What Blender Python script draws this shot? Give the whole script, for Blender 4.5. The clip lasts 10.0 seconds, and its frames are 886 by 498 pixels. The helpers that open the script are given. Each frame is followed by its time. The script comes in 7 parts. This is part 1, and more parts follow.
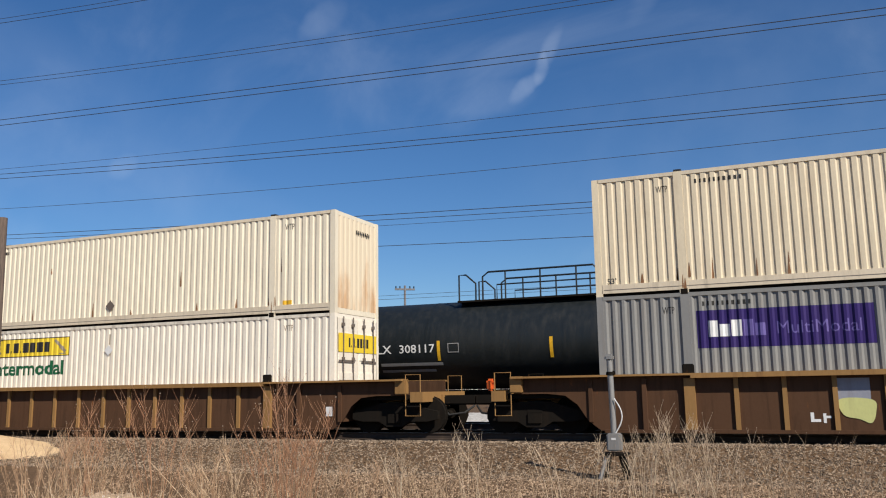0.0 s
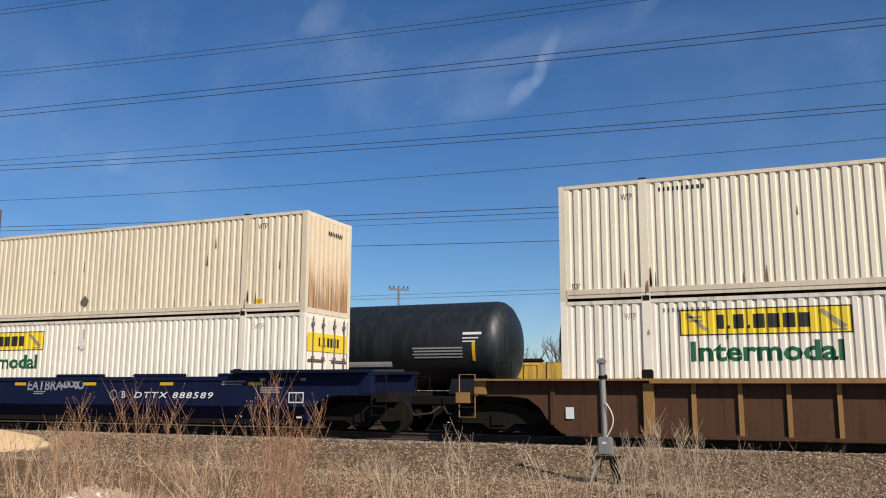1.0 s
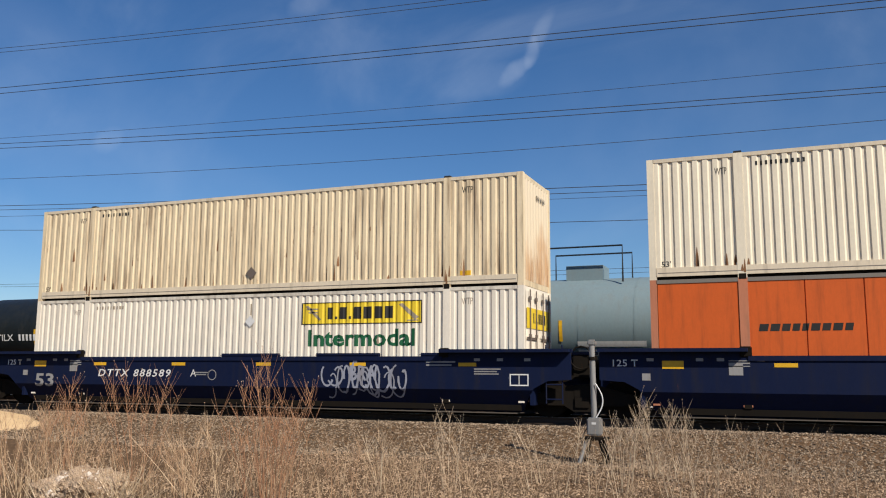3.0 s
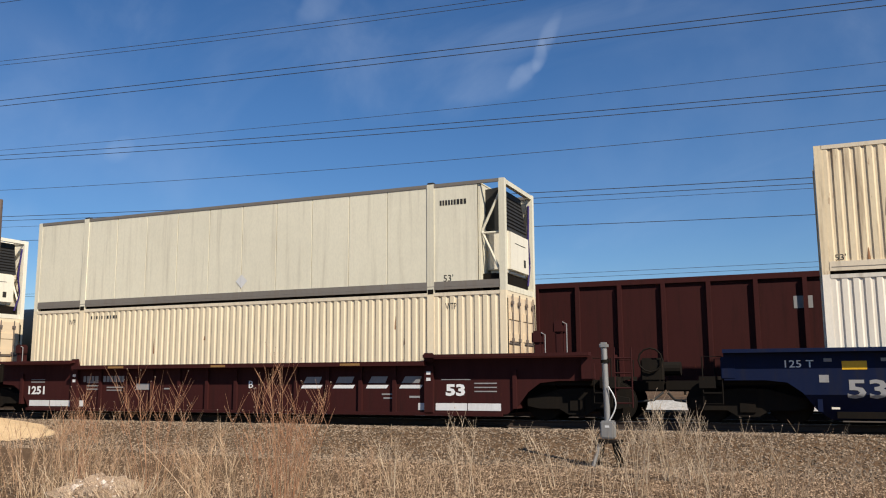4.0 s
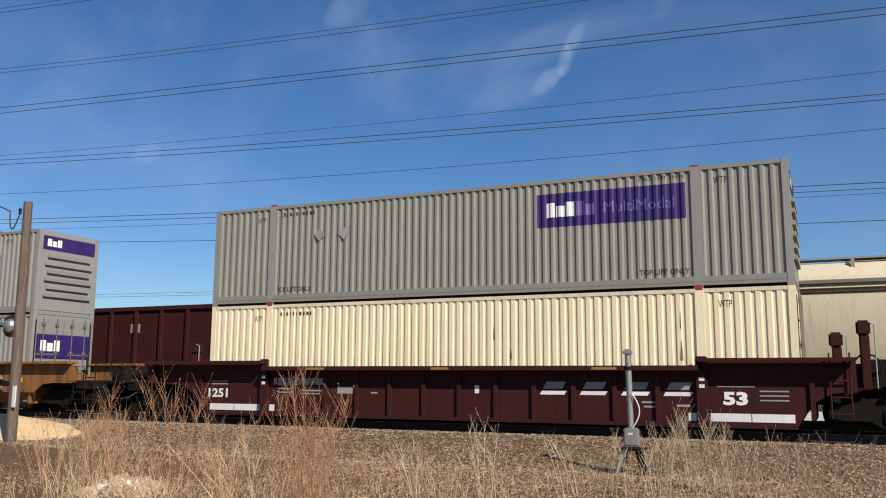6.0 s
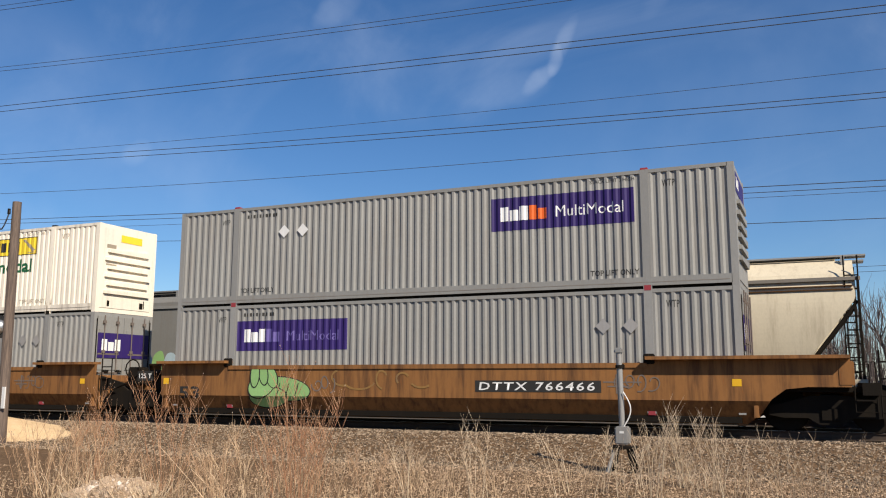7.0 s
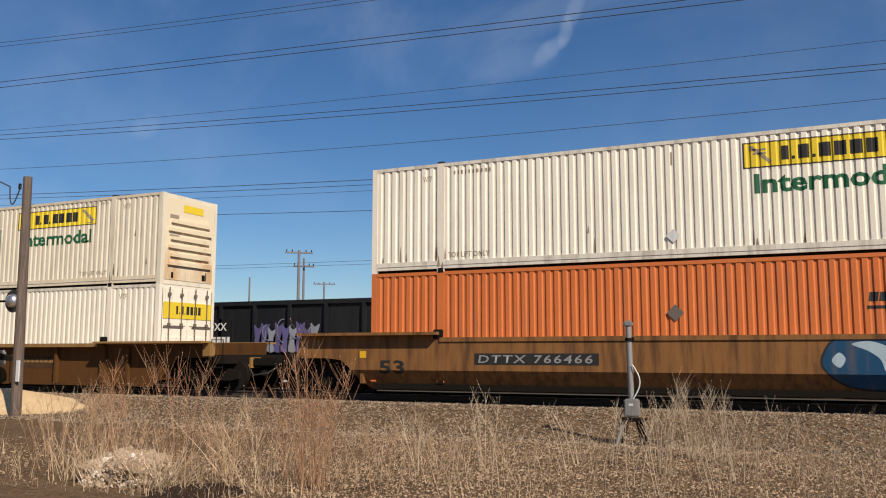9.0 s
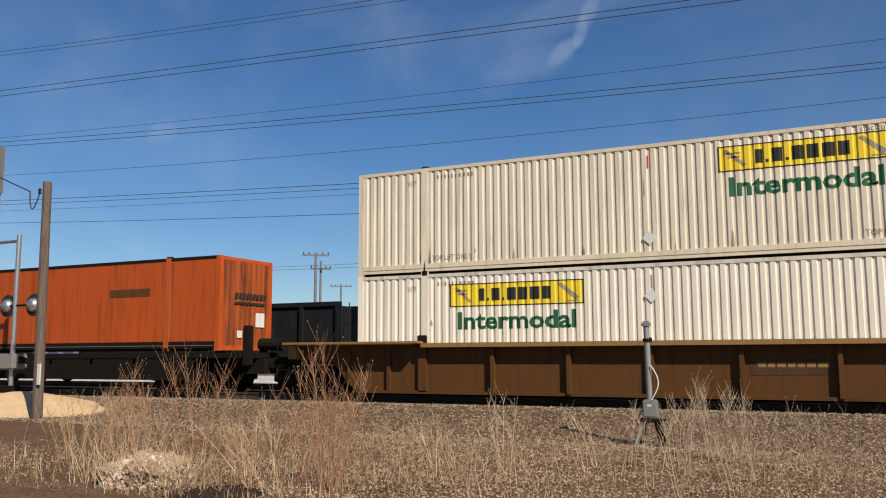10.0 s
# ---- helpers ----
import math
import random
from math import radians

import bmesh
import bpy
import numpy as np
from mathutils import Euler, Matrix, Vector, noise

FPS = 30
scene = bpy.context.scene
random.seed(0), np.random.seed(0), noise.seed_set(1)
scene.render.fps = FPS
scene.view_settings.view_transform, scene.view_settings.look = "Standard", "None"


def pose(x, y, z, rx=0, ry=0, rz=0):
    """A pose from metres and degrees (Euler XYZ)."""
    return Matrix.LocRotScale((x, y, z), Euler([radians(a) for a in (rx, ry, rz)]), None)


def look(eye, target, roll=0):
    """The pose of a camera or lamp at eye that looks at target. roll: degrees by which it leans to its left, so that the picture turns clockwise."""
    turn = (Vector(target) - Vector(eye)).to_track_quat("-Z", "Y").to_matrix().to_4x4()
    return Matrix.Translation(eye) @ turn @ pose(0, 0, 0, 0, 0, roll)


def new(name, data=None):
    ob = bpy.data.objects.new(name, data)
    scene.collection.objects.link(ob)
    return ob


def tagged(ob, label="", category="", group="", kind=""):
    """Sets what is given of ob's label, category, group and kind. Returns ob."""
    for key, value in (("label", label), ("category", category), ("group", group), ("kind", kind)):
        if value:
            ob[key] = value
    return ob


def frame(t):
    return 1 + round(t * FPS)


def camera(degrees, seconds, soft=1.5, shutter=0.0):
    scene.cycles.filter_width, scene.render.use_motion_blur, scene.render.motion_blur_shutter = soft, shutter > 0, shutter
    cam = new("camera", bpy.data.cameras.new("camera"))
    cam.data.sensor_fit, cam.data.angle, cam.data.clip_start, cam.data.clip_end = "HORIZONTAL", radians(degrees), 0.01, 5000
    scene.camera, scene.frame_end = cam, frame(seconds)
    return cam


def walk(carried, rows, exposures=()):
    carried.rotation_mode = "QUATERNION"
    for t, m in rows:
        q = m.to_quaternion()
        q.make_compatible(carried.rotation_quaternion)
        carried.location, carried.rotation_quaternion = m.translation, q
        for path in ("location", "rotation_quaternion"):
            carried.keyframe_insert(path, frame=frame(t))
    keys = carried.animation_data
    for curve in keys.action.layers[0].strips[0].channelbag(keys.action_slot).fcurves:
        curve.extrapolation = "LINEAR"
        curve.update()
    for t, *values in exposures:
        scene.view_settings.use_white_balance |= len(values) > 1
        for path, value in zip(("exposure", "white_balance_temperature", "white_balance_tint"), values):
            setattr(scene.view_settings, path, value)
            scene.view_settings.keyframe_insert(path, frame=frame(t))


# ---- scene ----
# ---- camera: hand-held at one spot, panning a little ----
cam = camera(55.0, 10.0, 1.1)
EYE = Vector((0.0, 0.0, 1.075))
AIM = [  # seconds, yaw to the left, pitch up, roll
    (0.0, 23.10, 9.47, -0.87), (0.5, 22.94, 9.92, -0.62), (1.0, 22.74, 9.52, 0.20), (1.5, 22.81, 8.96, 0.36),
    (2.0, 22.77, 8.45, 0.52), (3.5, 21.98, 8.26, 0.25), (4.0, 22.85, 8.56, -0.30), (4.5, 23.56, 8.99, -0.14),
    (5.0, 24.21, 9.19, 0.05), (5.5, 24.54, 8.93, 0.40), (7.0, 23.85, 8.84, 0.12), (7.5, 23.22, 8.56, 0.20),
    (8.0, 23.23, 7.84, -0.04), (8.5, 23.98, 7.34, 0.0), (9.0, 24.49, 7.06, 0.05), (9.5, 25.00, 7.09, -0.15),
    (10.0, 25.60, 7.16, -0.22)]


def aim(yaw, pitch, roll):
    y, p = radians(yaw), radians(pitch)
    way = Vector((-math.sin(y) * math.cos(p), math.cos(y) * math.cos(p), math.sin(p)))
    return look(EYE, EYE + way, roll)


walk(cam, [(t, aim(a, b, c)) for t, a, b, c in AIM], exposures=[(0.0, 0.22, 6130, 10), (1.5, 0.22, 6130, 10), (2.0, 0.19, 6180, 10), (3.5, 0.25, 6260, 10), (5.0, 0.31, 6190, 10), (5.5, 0.31, 6230, 10), (7.0, 0.48, 6380, 10), (7.5, 0.42, 6400, 10), (8.0, 0.24, 6480, 10), (9.0, 0.16, 6500, 10), (10.0, 0.17, 6500, 10)])

# ---- light: clear late-winter sun behind the camera's right shoulder ----
TO_SUN = Vector((0.86, -0.56, 0.86)).normalized()
SUN_EL = math.asin(TO_SUN.z)
world = bpy.data.worlds.new("sky")
scene.world = world
world.use_nodes = True
wn, wl = world.node_tree.nodes, world.node_tree.links
wn.clear()
w_out = wn.new("ShaderNodeOutputWorld")
w_bg = wn.new("ShaderNodeBackground")
w_sky = wn.new("ShaderNodeTexSky")
w_sky.sky_type = "NISHITA"
w_sky.sun_disc = False
w_sky.sun_elevation = SUN_EL
w_sky.sun_rotation = math.atan2(TO_SUN.x, TO_SUN.y)
w_sky.air_density, w_sky.dust_density, w_sky.ozone_density = 1.0, 0.1, 6.0
w_bg.inputs["Strength"].default_value = 0.074
w_co = wn.new("ShaderNodeTexCoord")


def wmath(op, a, b=None):
    n = wn.new("ShaderNodeMath")
    n.operation = op
    for k, v in enumerate((a, b)):
        if v is None:
            continue
        if isinstance(v, (int, float)):
            n.inputs[k].default_value = v
        else:
            wl.new(v, n.inputs[k])
    return n.outputs[0]


def wrange(v, a, b, c=0.0, d=1.0):
    n = wn.new("ShaderNodeMapRange")
    n.interpolation_type = "SMOOTHSTEP"
    for k, x in zip(("From Min", "From Max", "To Min", "To Max"), (a, b, c, d)):
        n.inputs[k].default_value = x
    wl.new(v, n.inputs["Value"])
    return n.outputs[0]


# thin cirrus: stretched noise over the whole sky, and a few denser wisps
w_map = wn.new("ShaderNodeMapping")
w_map.inputs["Rotation"].default_value = (0.3, 0.5, 0.6)
w_map.inputs["Scale"].default_value = (1.6, 5.0, 3.2)
wl.new(w_co.outputs["Generated"], w_map.inputs["Vector"])
w_no = wn.new("ShaderNodeTexNoise")
w_no.inputs["Scale"].default_value = 1.7
w_no.inputs["Detail"].default_value = 8
w_no.inputs["Roughness"].default_value = 0.55
w_no.inputs["Distortion"].default_value = 0.7
wl.new(w_map.outputs[0], w_no.inputs["Vector"])
veil = wrange(w_no.outputs["Fac"], 0.48, 0.85, 0.0, 0.12)
w_fn = wn.new("ShaderNodeTexNoise")
w_fn.inputs["Scale"].default_value = 16
w_fn.inputs["Detail"].default_value = 6
wl.new(w_co.outputs["Generated"], w_fn.inputs["Vector"])
w_ve = wn.new("ShaderNodeVectorMath")
w_ve.operation = "MULTIPLY_ADD"
w_ve.inputs[1].default_value = (0.022, 0.022, 0.022)
wl.new(w_fn.outputs["Color"], w_ve.inputs[0])
wl.new(w_co.outputs["Generated"], w_ve.inputs[2])


def wisp(az, el, length, width, tilt, power):
    """A soft streak of cirrus round a direction: azimuth to the left of +y, elevation, sizes in radians, tilt from level."""
    a, e, s = radians(az), radians(el), radians(tilt)
    d = Vector((-math.sin(a) * math.cos(e), math.cos(a) * math.cos(e), math.sin(e)))
    right = Vector((math.cos(a), math.sin(a), 0))
    up = right.cross(d)
    u, v = right * math.cos(s) + up * math.sin(s), up * math.cos(s) - right * math.sin(s)
    sums = []
    for ax, size in ((u, length), (v, width)):
        n = wn.new("ShaderNodeVectorMath")
        n.operation = "DOT_PRODUCT"
        wl.new(w_ve.outputs[0], n.inputs[0])
        n.inputs[1].default_value = ax
        off = d.dot(ax) + 0.011 * (ax.x + ax.y + ax.z)
        q = wmath("DIVIDE", wmath("SUBTRACT", n.outputs["Value"], off), size)
        sums.append(wmath("MULTIPLY", q, q))
    return wmath("MULTIPLY", wrange(wmath("ADD", *sums), 0.0, 1.0, power, 0.0), wrange(w_fn.outputs["Fac"], 0.25, 0.7, 0.35, 1.0))


cover = veil
for args in ((15.4, 22.3, 0.034, 0.012, 60, 0.10), (15.95, 21.2, 0.024, 0.009, 78, 0.13), (17.0, 19.95, 0.030, 0.011, 36, 0.155), (19.6, 19.3, 0.065, 0.022, 8, 0.08),
             (44.2, 14.4, 0.022, 0.014, 50, 0.10), (31.4, 24.4, 0.036, 0.020, 45, 0.10), (48.5, 17.0, 0.26, 0.10, -28, 0.05), (38.0, 12.2, 0.22, 0.05, -22, 0.03), (8.0, 25.5, 0.05, 0.02, 50, 0.05), (1.0, 17.0, 0.34, 0.17, 16, 0.045)):
    cover = wmath("ADD", cover, wisp(*args))
cover = wmath("MINIMUM", cover, 0.85)
w_mix = wn.new("ShaderNodeMix")
w_mix.data_type = "RGBA"
wl.new(cover, w_mix.inputs["Factor"])
w_hs = wn.new("ShaderNodeHueSaturation")
w_hs.inputs["Saturation"].default_value = 1.14
w_hs.inputs["Hue"].default_value = 0.503
wl.new(w_sky.outputs[0], w_hs.inputs["Color"])
wl.new(w_hs.outputs[0], w_mix.inputs["A"])
w_mix.inputs["B"].default_value = (8.6, 9.4, 10.6, 1)
wl.new(w_mix.outputs["Result"], w_bg.inputs["Color"])
wl.new(w_bg.outputs[0], w_out.inputs["Surface"])

sun = new("sun", bpy.data.lights.new("sun", "SUN"))
sun.data.energy, sun.data.angle, sun.data.color = 5.0, radians(0.53), (1.0, 0.90, 0.76)
sun.matrix_world = look(TO_SUN * 60, (0, 0, 0))


# ---- materials ----
def material(name):
    m = bpy.data.materials.new(name)
    m.use_nodes = True
    return m, m.node_tree.nodes, m.node_tree.links, m.node_tree.nodes["Principled BSDF"]


def mix(n, l, fac, a, b, mode="MIX"):
    x = n.new("ShaderNodeMix")
    x.data_type, x.blend_type = "RGBA", mode
    for s, v in (("Factor", fac), ("A", a), ("B", b)):
        if isinstance(v, float):
            x.inputs[s].default_value = v
        elif isinstance(v, (tuple, list)):
            x.inputs[s].default_value = (*v, 1)
        else:
            l.new(v, x.inputs[s])
    return x.outputs["Result"]


def noise_of(n, l, scale, stretch=(1, 1, 1), detail=5.0, rough=0.6, shift=0.0):
    co = n.new("ShaderNodeTexCoord")
    mp = n.new("ShaderNodeMapping")
    mp.inputs["Scale"].default_value = stretch
    mp.inputs["Location"].default_value = (shift, shift * 0.7, shift * 1.3)
    no = n.new("ShaderNodeTexNoise")
    no.inputs["Scale"].default_value, no.inputs["Detail"].default_value, no.inputs["Roughness"].default_value = scale, detail, rough
    l.new(co.outputs["Object"], mp.inputs["Vector"])
    l.new(mp.outputs[0], no.inputs["Vector"])
    return no.outputs["Fac"]


def ramp(n, l, v, a, b, c=0.0, d=1.0):
    r = n.new("ShaderNodeMapRange")
    r.interpolation_type = "SMOOTHSTEP"
    for k, x in zip(("From Min", "From Max", "To Min", "To Max"), (a, b, c, d)):
        r.inputs[k].default_value = x
    l.new(v, r.inputs["Value"])
    return r.outputs[0]


def bump(n, l, b, h, strength, dist):
    u = n.new("ShaderNodeBump")
    u.inputs["Strength"].default_value, u.inputs["Distance"].default_value = strength, dist
    l.new(h, u.inputs["Height"])
    l.new(u.outputs[0], b.inputs["Normal"])


def paint(name, col, dirt=0.35, rust=0.2, rough=0.5, metal=0.0, soil=(0.16, 0.11, 0.07), oxide=(0.22, 0.075, 0.02), shift=0.0, streak=0.22, lo=0.46, gloss=0.3):
    """Weathered coach paint: vertical wash of soil, blotches, small rust spots, chalky unevenness."""
    m, n, l, b = material(name)
    wash = noise_of(n, l, 2.2, (2.2, 2.2, streak), 6.0, 0.65, shift)
    blot = noise_of(n, l, 0.7, (1, 1, 1), 4.0, 0.6, shift + 3)
    fine = noise_of(n, l, 22.0, (1, 1, 0.5), 3.0, 0.6, shift)
    c = mix(n, l, ramp(n, l, blot, 0.3, 0.75, 0.0, 0.35), col, tuple(x * 0.78 for x in col))
    c = mix(n, l, ramp(n, l, wash, lo, lo + 0.34 - 0.6 * (0.46 - lo), 0.0, dirt), c, soil)
    c = mix(n, l, ramp(n, l, fine, 0.35, 0.7, 0.0, 0.16), c, tuple(x * 0.6 for x in col))
    if rust:
        spot = noise_of(n, l, 3.1, (2.6, 2.6, 0.5), 7.0, 0.72, shift + 8)
        c = mix(n, l, ramp(n, l, spot, 0.72 - 0.22 * rust, 0.80 - 0.12 * rust, 0.0, 0.85), c, oxide)
    inf = n.new("ShaderNodeObjectInfo")
    hs = n.new("ShaderNodeHueSaturation")
    l.new(ramp(n, l, inf.outputs["Random"], 0.0, 1.0, 0.93, 1.05), hs.inputs["Value"])
    l.new(c, hs.inputs["Color"])
    l.new(hs.outputs[0], b.inputs["Base Color"])
    l.new(ramp(n, l, wash, 0.3, 0.8, rough, min(1.0, rough + 0.25)), b.inputs["Roughness"])
    b.inputs["Metallic"].default_value = metal
    b.inputs["Specular IOR Level"].default_value = gloss
    bump(n, l, b, fine, 0.12, 0.004)
    return m


def rusted(name, col, reach, shift):
    """Cream end wall with orange-brown rust that has run down it, darkest in narrow trails."""
    m, n, l, b = material(name)
    co = n.new("ShaderNodeTexCoord")
    sep = n.new("ShaderNodeSeparateXYZ")
    l.new(co.outputs["Object"], sep.inputs[0])
    wide = noise_of(n, l, 1.1, (1.6, 1.6, 0.5), 4.0, 0.6, shift)
    trail = noise_of(n, l, 4.0, (3.0, 3.0, 0.12), 6.0, 0.7, shift + 2)
    low = ramp(n, l, sep.outputs["Z"], 2.6, 0.3, -0.20, 0.14)
    add = n.new("ShaderNodeMath")
    l.new(wide, add.inputs[0])
    l.new(low, add.inputs[1])
    c = mix(n, l, ramp(n, l, add.outputs[0], 0.56 - reach, 0.86 - reach, 0.0, 0.75), col, (0.50, 0.26, 0.10))
    add2 = n.new("ShaderNodeMath")
    l.new(trail, add2.inputs[0])
    l.new(low, add2.inputs[1])
    c = mix(n, l, ramp(n, l, add2.outputs[0], 0.74 - reach, 0.94 - reach, 0.0, 0.75), c, (0.17, 0.075, 0.03))
    l.new(c, b.inputs["Base Color"])
    b.inputs["Roughness"].default_value = 0.7
    return m


def soil_mat(name, cols, scale=1.0, rough=0.95, strength=0.9, dist=0.03, grain=0.75):
    """Broken ground: three colours by noise at three scales and a grainy relief."""
    m, n, l, b = material(name)
    big = noise_of(n, l, 0.35 * scale, (1, 1, 1), 5.0, 0.6)
    mid = noise_of(n, l, 4.0 * scale, (1, 1, 1), 6.0, 0.7, 2.0)
    co = n.new("ShaderNodeTexCoord")
    vo = n.new("ShaderNodeTexVoronoi")
    vo.inputs["Scale"].default_value = 19.0 * scale
    l.new(co.outputs["Object"], vo.inputs["Vector"])
    sep = n.new("ShaderNodeSeparateColor")
    l.new(vo.outputs["Color"], sep.inputs[0])
    c = mix(n, l, ramp(n, l, big, 0.35, 0.65), cols[0], cols[1])
    c = mix(n, l, ramp(n, l, mid, 0.42, 0.70), c, cols[2])
    c = mix(n, l, ramp(n, l, sep.outputs[0], 0.0, 1.0, 0.0, grain), c, tuple(x * 0.42 for x in cols[1]))
    l.new(c, b.inputs["Base Color"])
    b.inputs["Roughness"].default_value = rough
    b.inputs["Specular IOR Level"].default_value = 0.1
    bump(n, l, b, vo.outputs["Distance"], strength, dist)
    return m


def stone_mat(name, cols):
    """Loose stones: each island takes its own tone."""
    m, n, l, b = material(name)
    g = n.new("ShaderNodeNewGeometry")
    fine = noise_of(n, l, 40.0, (1, 1, 1), 3.0)
    c = mix(n, l, ramp(n, l, g.outputs["Random Per Island"], 0.0, 1.0), cols[0], cols[1])
    c = mix(n, l, ramp(n, l, fine, 0.4, 0.7, 0.0, 0.5), c, cols[2])
    l.new(c, b.inputs["Base Color"])
    b.inputs["Roughness"].default_value = 0.92
    b.inputs["Specular IOR Level"].default_value = 0.15
    return m


def straw_mat(name, a, c2):
    m, n, l, b = material(name)
    g = n.new("ShaderNodeNewGeometry")
    c = mix(n, l, g.outputs["Random Per Island"], a, c2)
    f = noise_of(n, l, 9.0, (1, 1, 0.3))
    c = mix(n, l, ramp(n, l, f, 0.4, 0.7, 0.0, 0.45), c, tuple(x * 0.5 for x in a))
    l.new(c, b.inputs["Base Color"])
    b.inputs["Roughness"].default_value = 0.8
    return m


def wood_mat(name, a, c2):
    m, n, l, b = material(name)
    g = noise_of(n, l, 6.0, (4, 4, 0.25), 6.0, 0.7)
    c = mix(n, l, ramp(n, l, g, 0.35, 0.68), a, c2)
    l.new(c, b.inputs["Base Color"])
    b.inputs["Roughness"].default_value = 0.88
    bump(n, l, b, g, 0.4, 0.01)
    return m


CREAM = paint("cream_paint", (0.82, 0.69, 0.47), 0.16, 0.05)
RUST_LIGHT = rusted("lightly_rusted_cream", (0.72, 0.60, 0.42), 0.02, 3.0)
RUST_MID = rusted("rusted_cream", (0.72, 0.60, 0.42), 0.12, 9.0)
RUST_HEAVY = rusted("heavily_rusted_cream", (0.70, 0.55, 0.36), 0.22, 15.0)
CREAM_PALE = paint("pale_cream_paint", (0.79, 0.70, 0.53), 0.2, 0.06, shift=5)
CREAM_WORN = paint("worn_cream_paint", (0.75, 0.64, 0.45), 0.35, 0.2, shift=11, soil=(0.20, 0.11, 0.05))
CREAM_STAINED = paint("stained_cream_paint", (0.77, 0.63, 0.41), 0.95, 0.6, shift=17, soil=(0.14, 0.068, 0.03), streak=0.14, lo=0.45)
WHITE_RAIL = paint("grimy_white_rail", (0.76, 0.69, 0.57), 0.5, 0.35, shift=22, soil=(0.15, 0.10, 0.065), lo=0.42)
CREAM_RAIL = paint("grimy_cream_rail", (0.74, 0.63, 0.46), 0.42, 0.25, shift=12, soil=(0.12, 0.09, 0.06))
WHITE = paint("white_paint", (0.86, 0.775, 0.632), 0.22, 0.05, shift=3)
WHITE_WARM = paint("warm_white_paint", (0.76, 0.672, 0.518), 0.40, 0.06, shift=7)
GREY = paint("grey_paint", (0.262, 0.256, 0.238), 0.3, 0.04, shift=9)
GREY_DARK = paint("weathered_grey_paint", (0.25, 0.246, 0.208), 0.35, 0.05, shift=19)
GREY_POST = paint("dark_grey_paint", (0.26, 0.255, 0.24), 0.2, 0.05, shift=2)
ORANGE_POST = paint("rust_faded_orange", (0.50, 0.19, 0.10), 0.6, 0.4, shift=33)
ORANGE = paint("orange_paint", (0.66, 0.120, 0.018), 0.5, 0.2, shift=4, soil=(0.13, 0.035, 0.012))
ORANGE_DULL = paint("dull_red_orange_paint", (0.50, 0.085, 0.012), 0.7, 0.3, shift=25, soil=(0.12, 0.03, 0.010))
ORANGE_GRIMY = paint("grimy_orange_paint", (0.40, 0.085, 0.02), 0.95, 0.6, shift=21, soil=(0.06, 0.022, 0.010), streak=0.18, lo=0.42)
ORANGE_LIGHT = paint("faded_orange_paint", (0.67, 0.178, 0.046), 0.4, 0.05, shift=14)
REEFER = paint("reefer_white", (0.74, 0.685, 0.52), 0.34, 0.05, shift=6, streak=0.12)
REEFER_CREAM = paint("reefer_cream", (0.82, 0.755, 0.60), 0.18, 0.05, shift=16, streak=0.12)
REEFER_RAIL = paint("beige_grey_rail", (0.40, 0.36, 0.29), 0.5, 0.2, shift=27, soil=(0.12, 0.09, 0.06))
RAIL_GREY = paint("rail_grey", (0.20, 0.178, 0.15), 0.4, 0.2, shift=1)
BROWN = paint("brown_car_paint", (0.092, 0.047, 0.025), 0.65, 0.4, 0.7, shift=2, soil=(0.022, 0.014, 0.010), gloss=0.12)
TAN = paint("tan_car_paint", (0.30, 0.165, 0.055), 0.6, 0.4, 0.6, shift=8, soil=(0.13, 0.06, 0.025))
BLUE = paint("navy_car_paint", (0.0062, 0.0115, 0.040), 0.6, 0.2, 0.55, shift=4, soil=(0.022, 0.02, 0.02), gloss=0.12)
MAROON = paint("maroon_car_paint", (0.047, 0.0122, 0.0108), 0.6, 0.25, 0.65, shift=6, soil=(0.017, 0.010, 0.009), gloss=0.12)
OCHRE = paint("ochre_car_paint", (0.25, 0.115, 0.040), 0.9, 0.6, 0.6, shift=9, soil=(0.085, 0.042, 0.022), lo=0.40, gloss=0.12)
OCHRE_PALE = paint("pale_ochre_spray", (0.29, 0.158, 0.048), 0.8, 0.2)
RIBBED = paint("rust_brown_car_paint", (0.105, 0.046, 0.014), 0.9, 0.35, 0.65, shift=10, soil=(0.06, 0.028, 0.014), gloss=0.12)
STEEL = paint("dark_steel", (0.015, 0.0125, 0.010), 0.5, 0.3, 0.8, 0.0, soil=(0.026, 0.018, 0.012), gloss=0.04)
BLACK_TANK = paint("black_tank_paint", (0.010, 0.013, 0.014), 0.3, 0.03, 0.4, shift=3, soil=(0.03, 0.027, 0.023), gloss=0.5)
BLUE_TANK = paint("grey_blue_tank_paint", (0.19, 0.255, 0.275), 0.25, 0.05, 0.4, shift=5, gloss=0.5)
TAN_HOPPER = paint("beige_hopper_paint", (0.56, 0.49, 0.36), 0.4, 0.15, 0.55, shift=6)
GREY_HOPPER = paint("grey_hopper_paint", (0.20, 0.195, 0.18), 0.35, 0.1, 0.55, shift=7)
TEAL = paint("teal_paint", (0.02, 0.19, 0.24), 0.3, 0.05, shift=8)
RED_BOX = paint("oxide_red_paint", (0.098, 0.025, 0.022), 0.4, 0.15, 0.6, shift=1, soil=(0.05, 0.025, 0.02), gloss=0.12)
BLACK_GON = paint("black_gondola_paint", (0.012, 0.013, 0.015), 0.3, 0.08, 0.5, shift=9, soil=(0.04, 0.035, 0.03))
YELLOW = paint("yellow_decal", (0.82, 0.585, 0.035), 0.10, 0.0, 0.45)
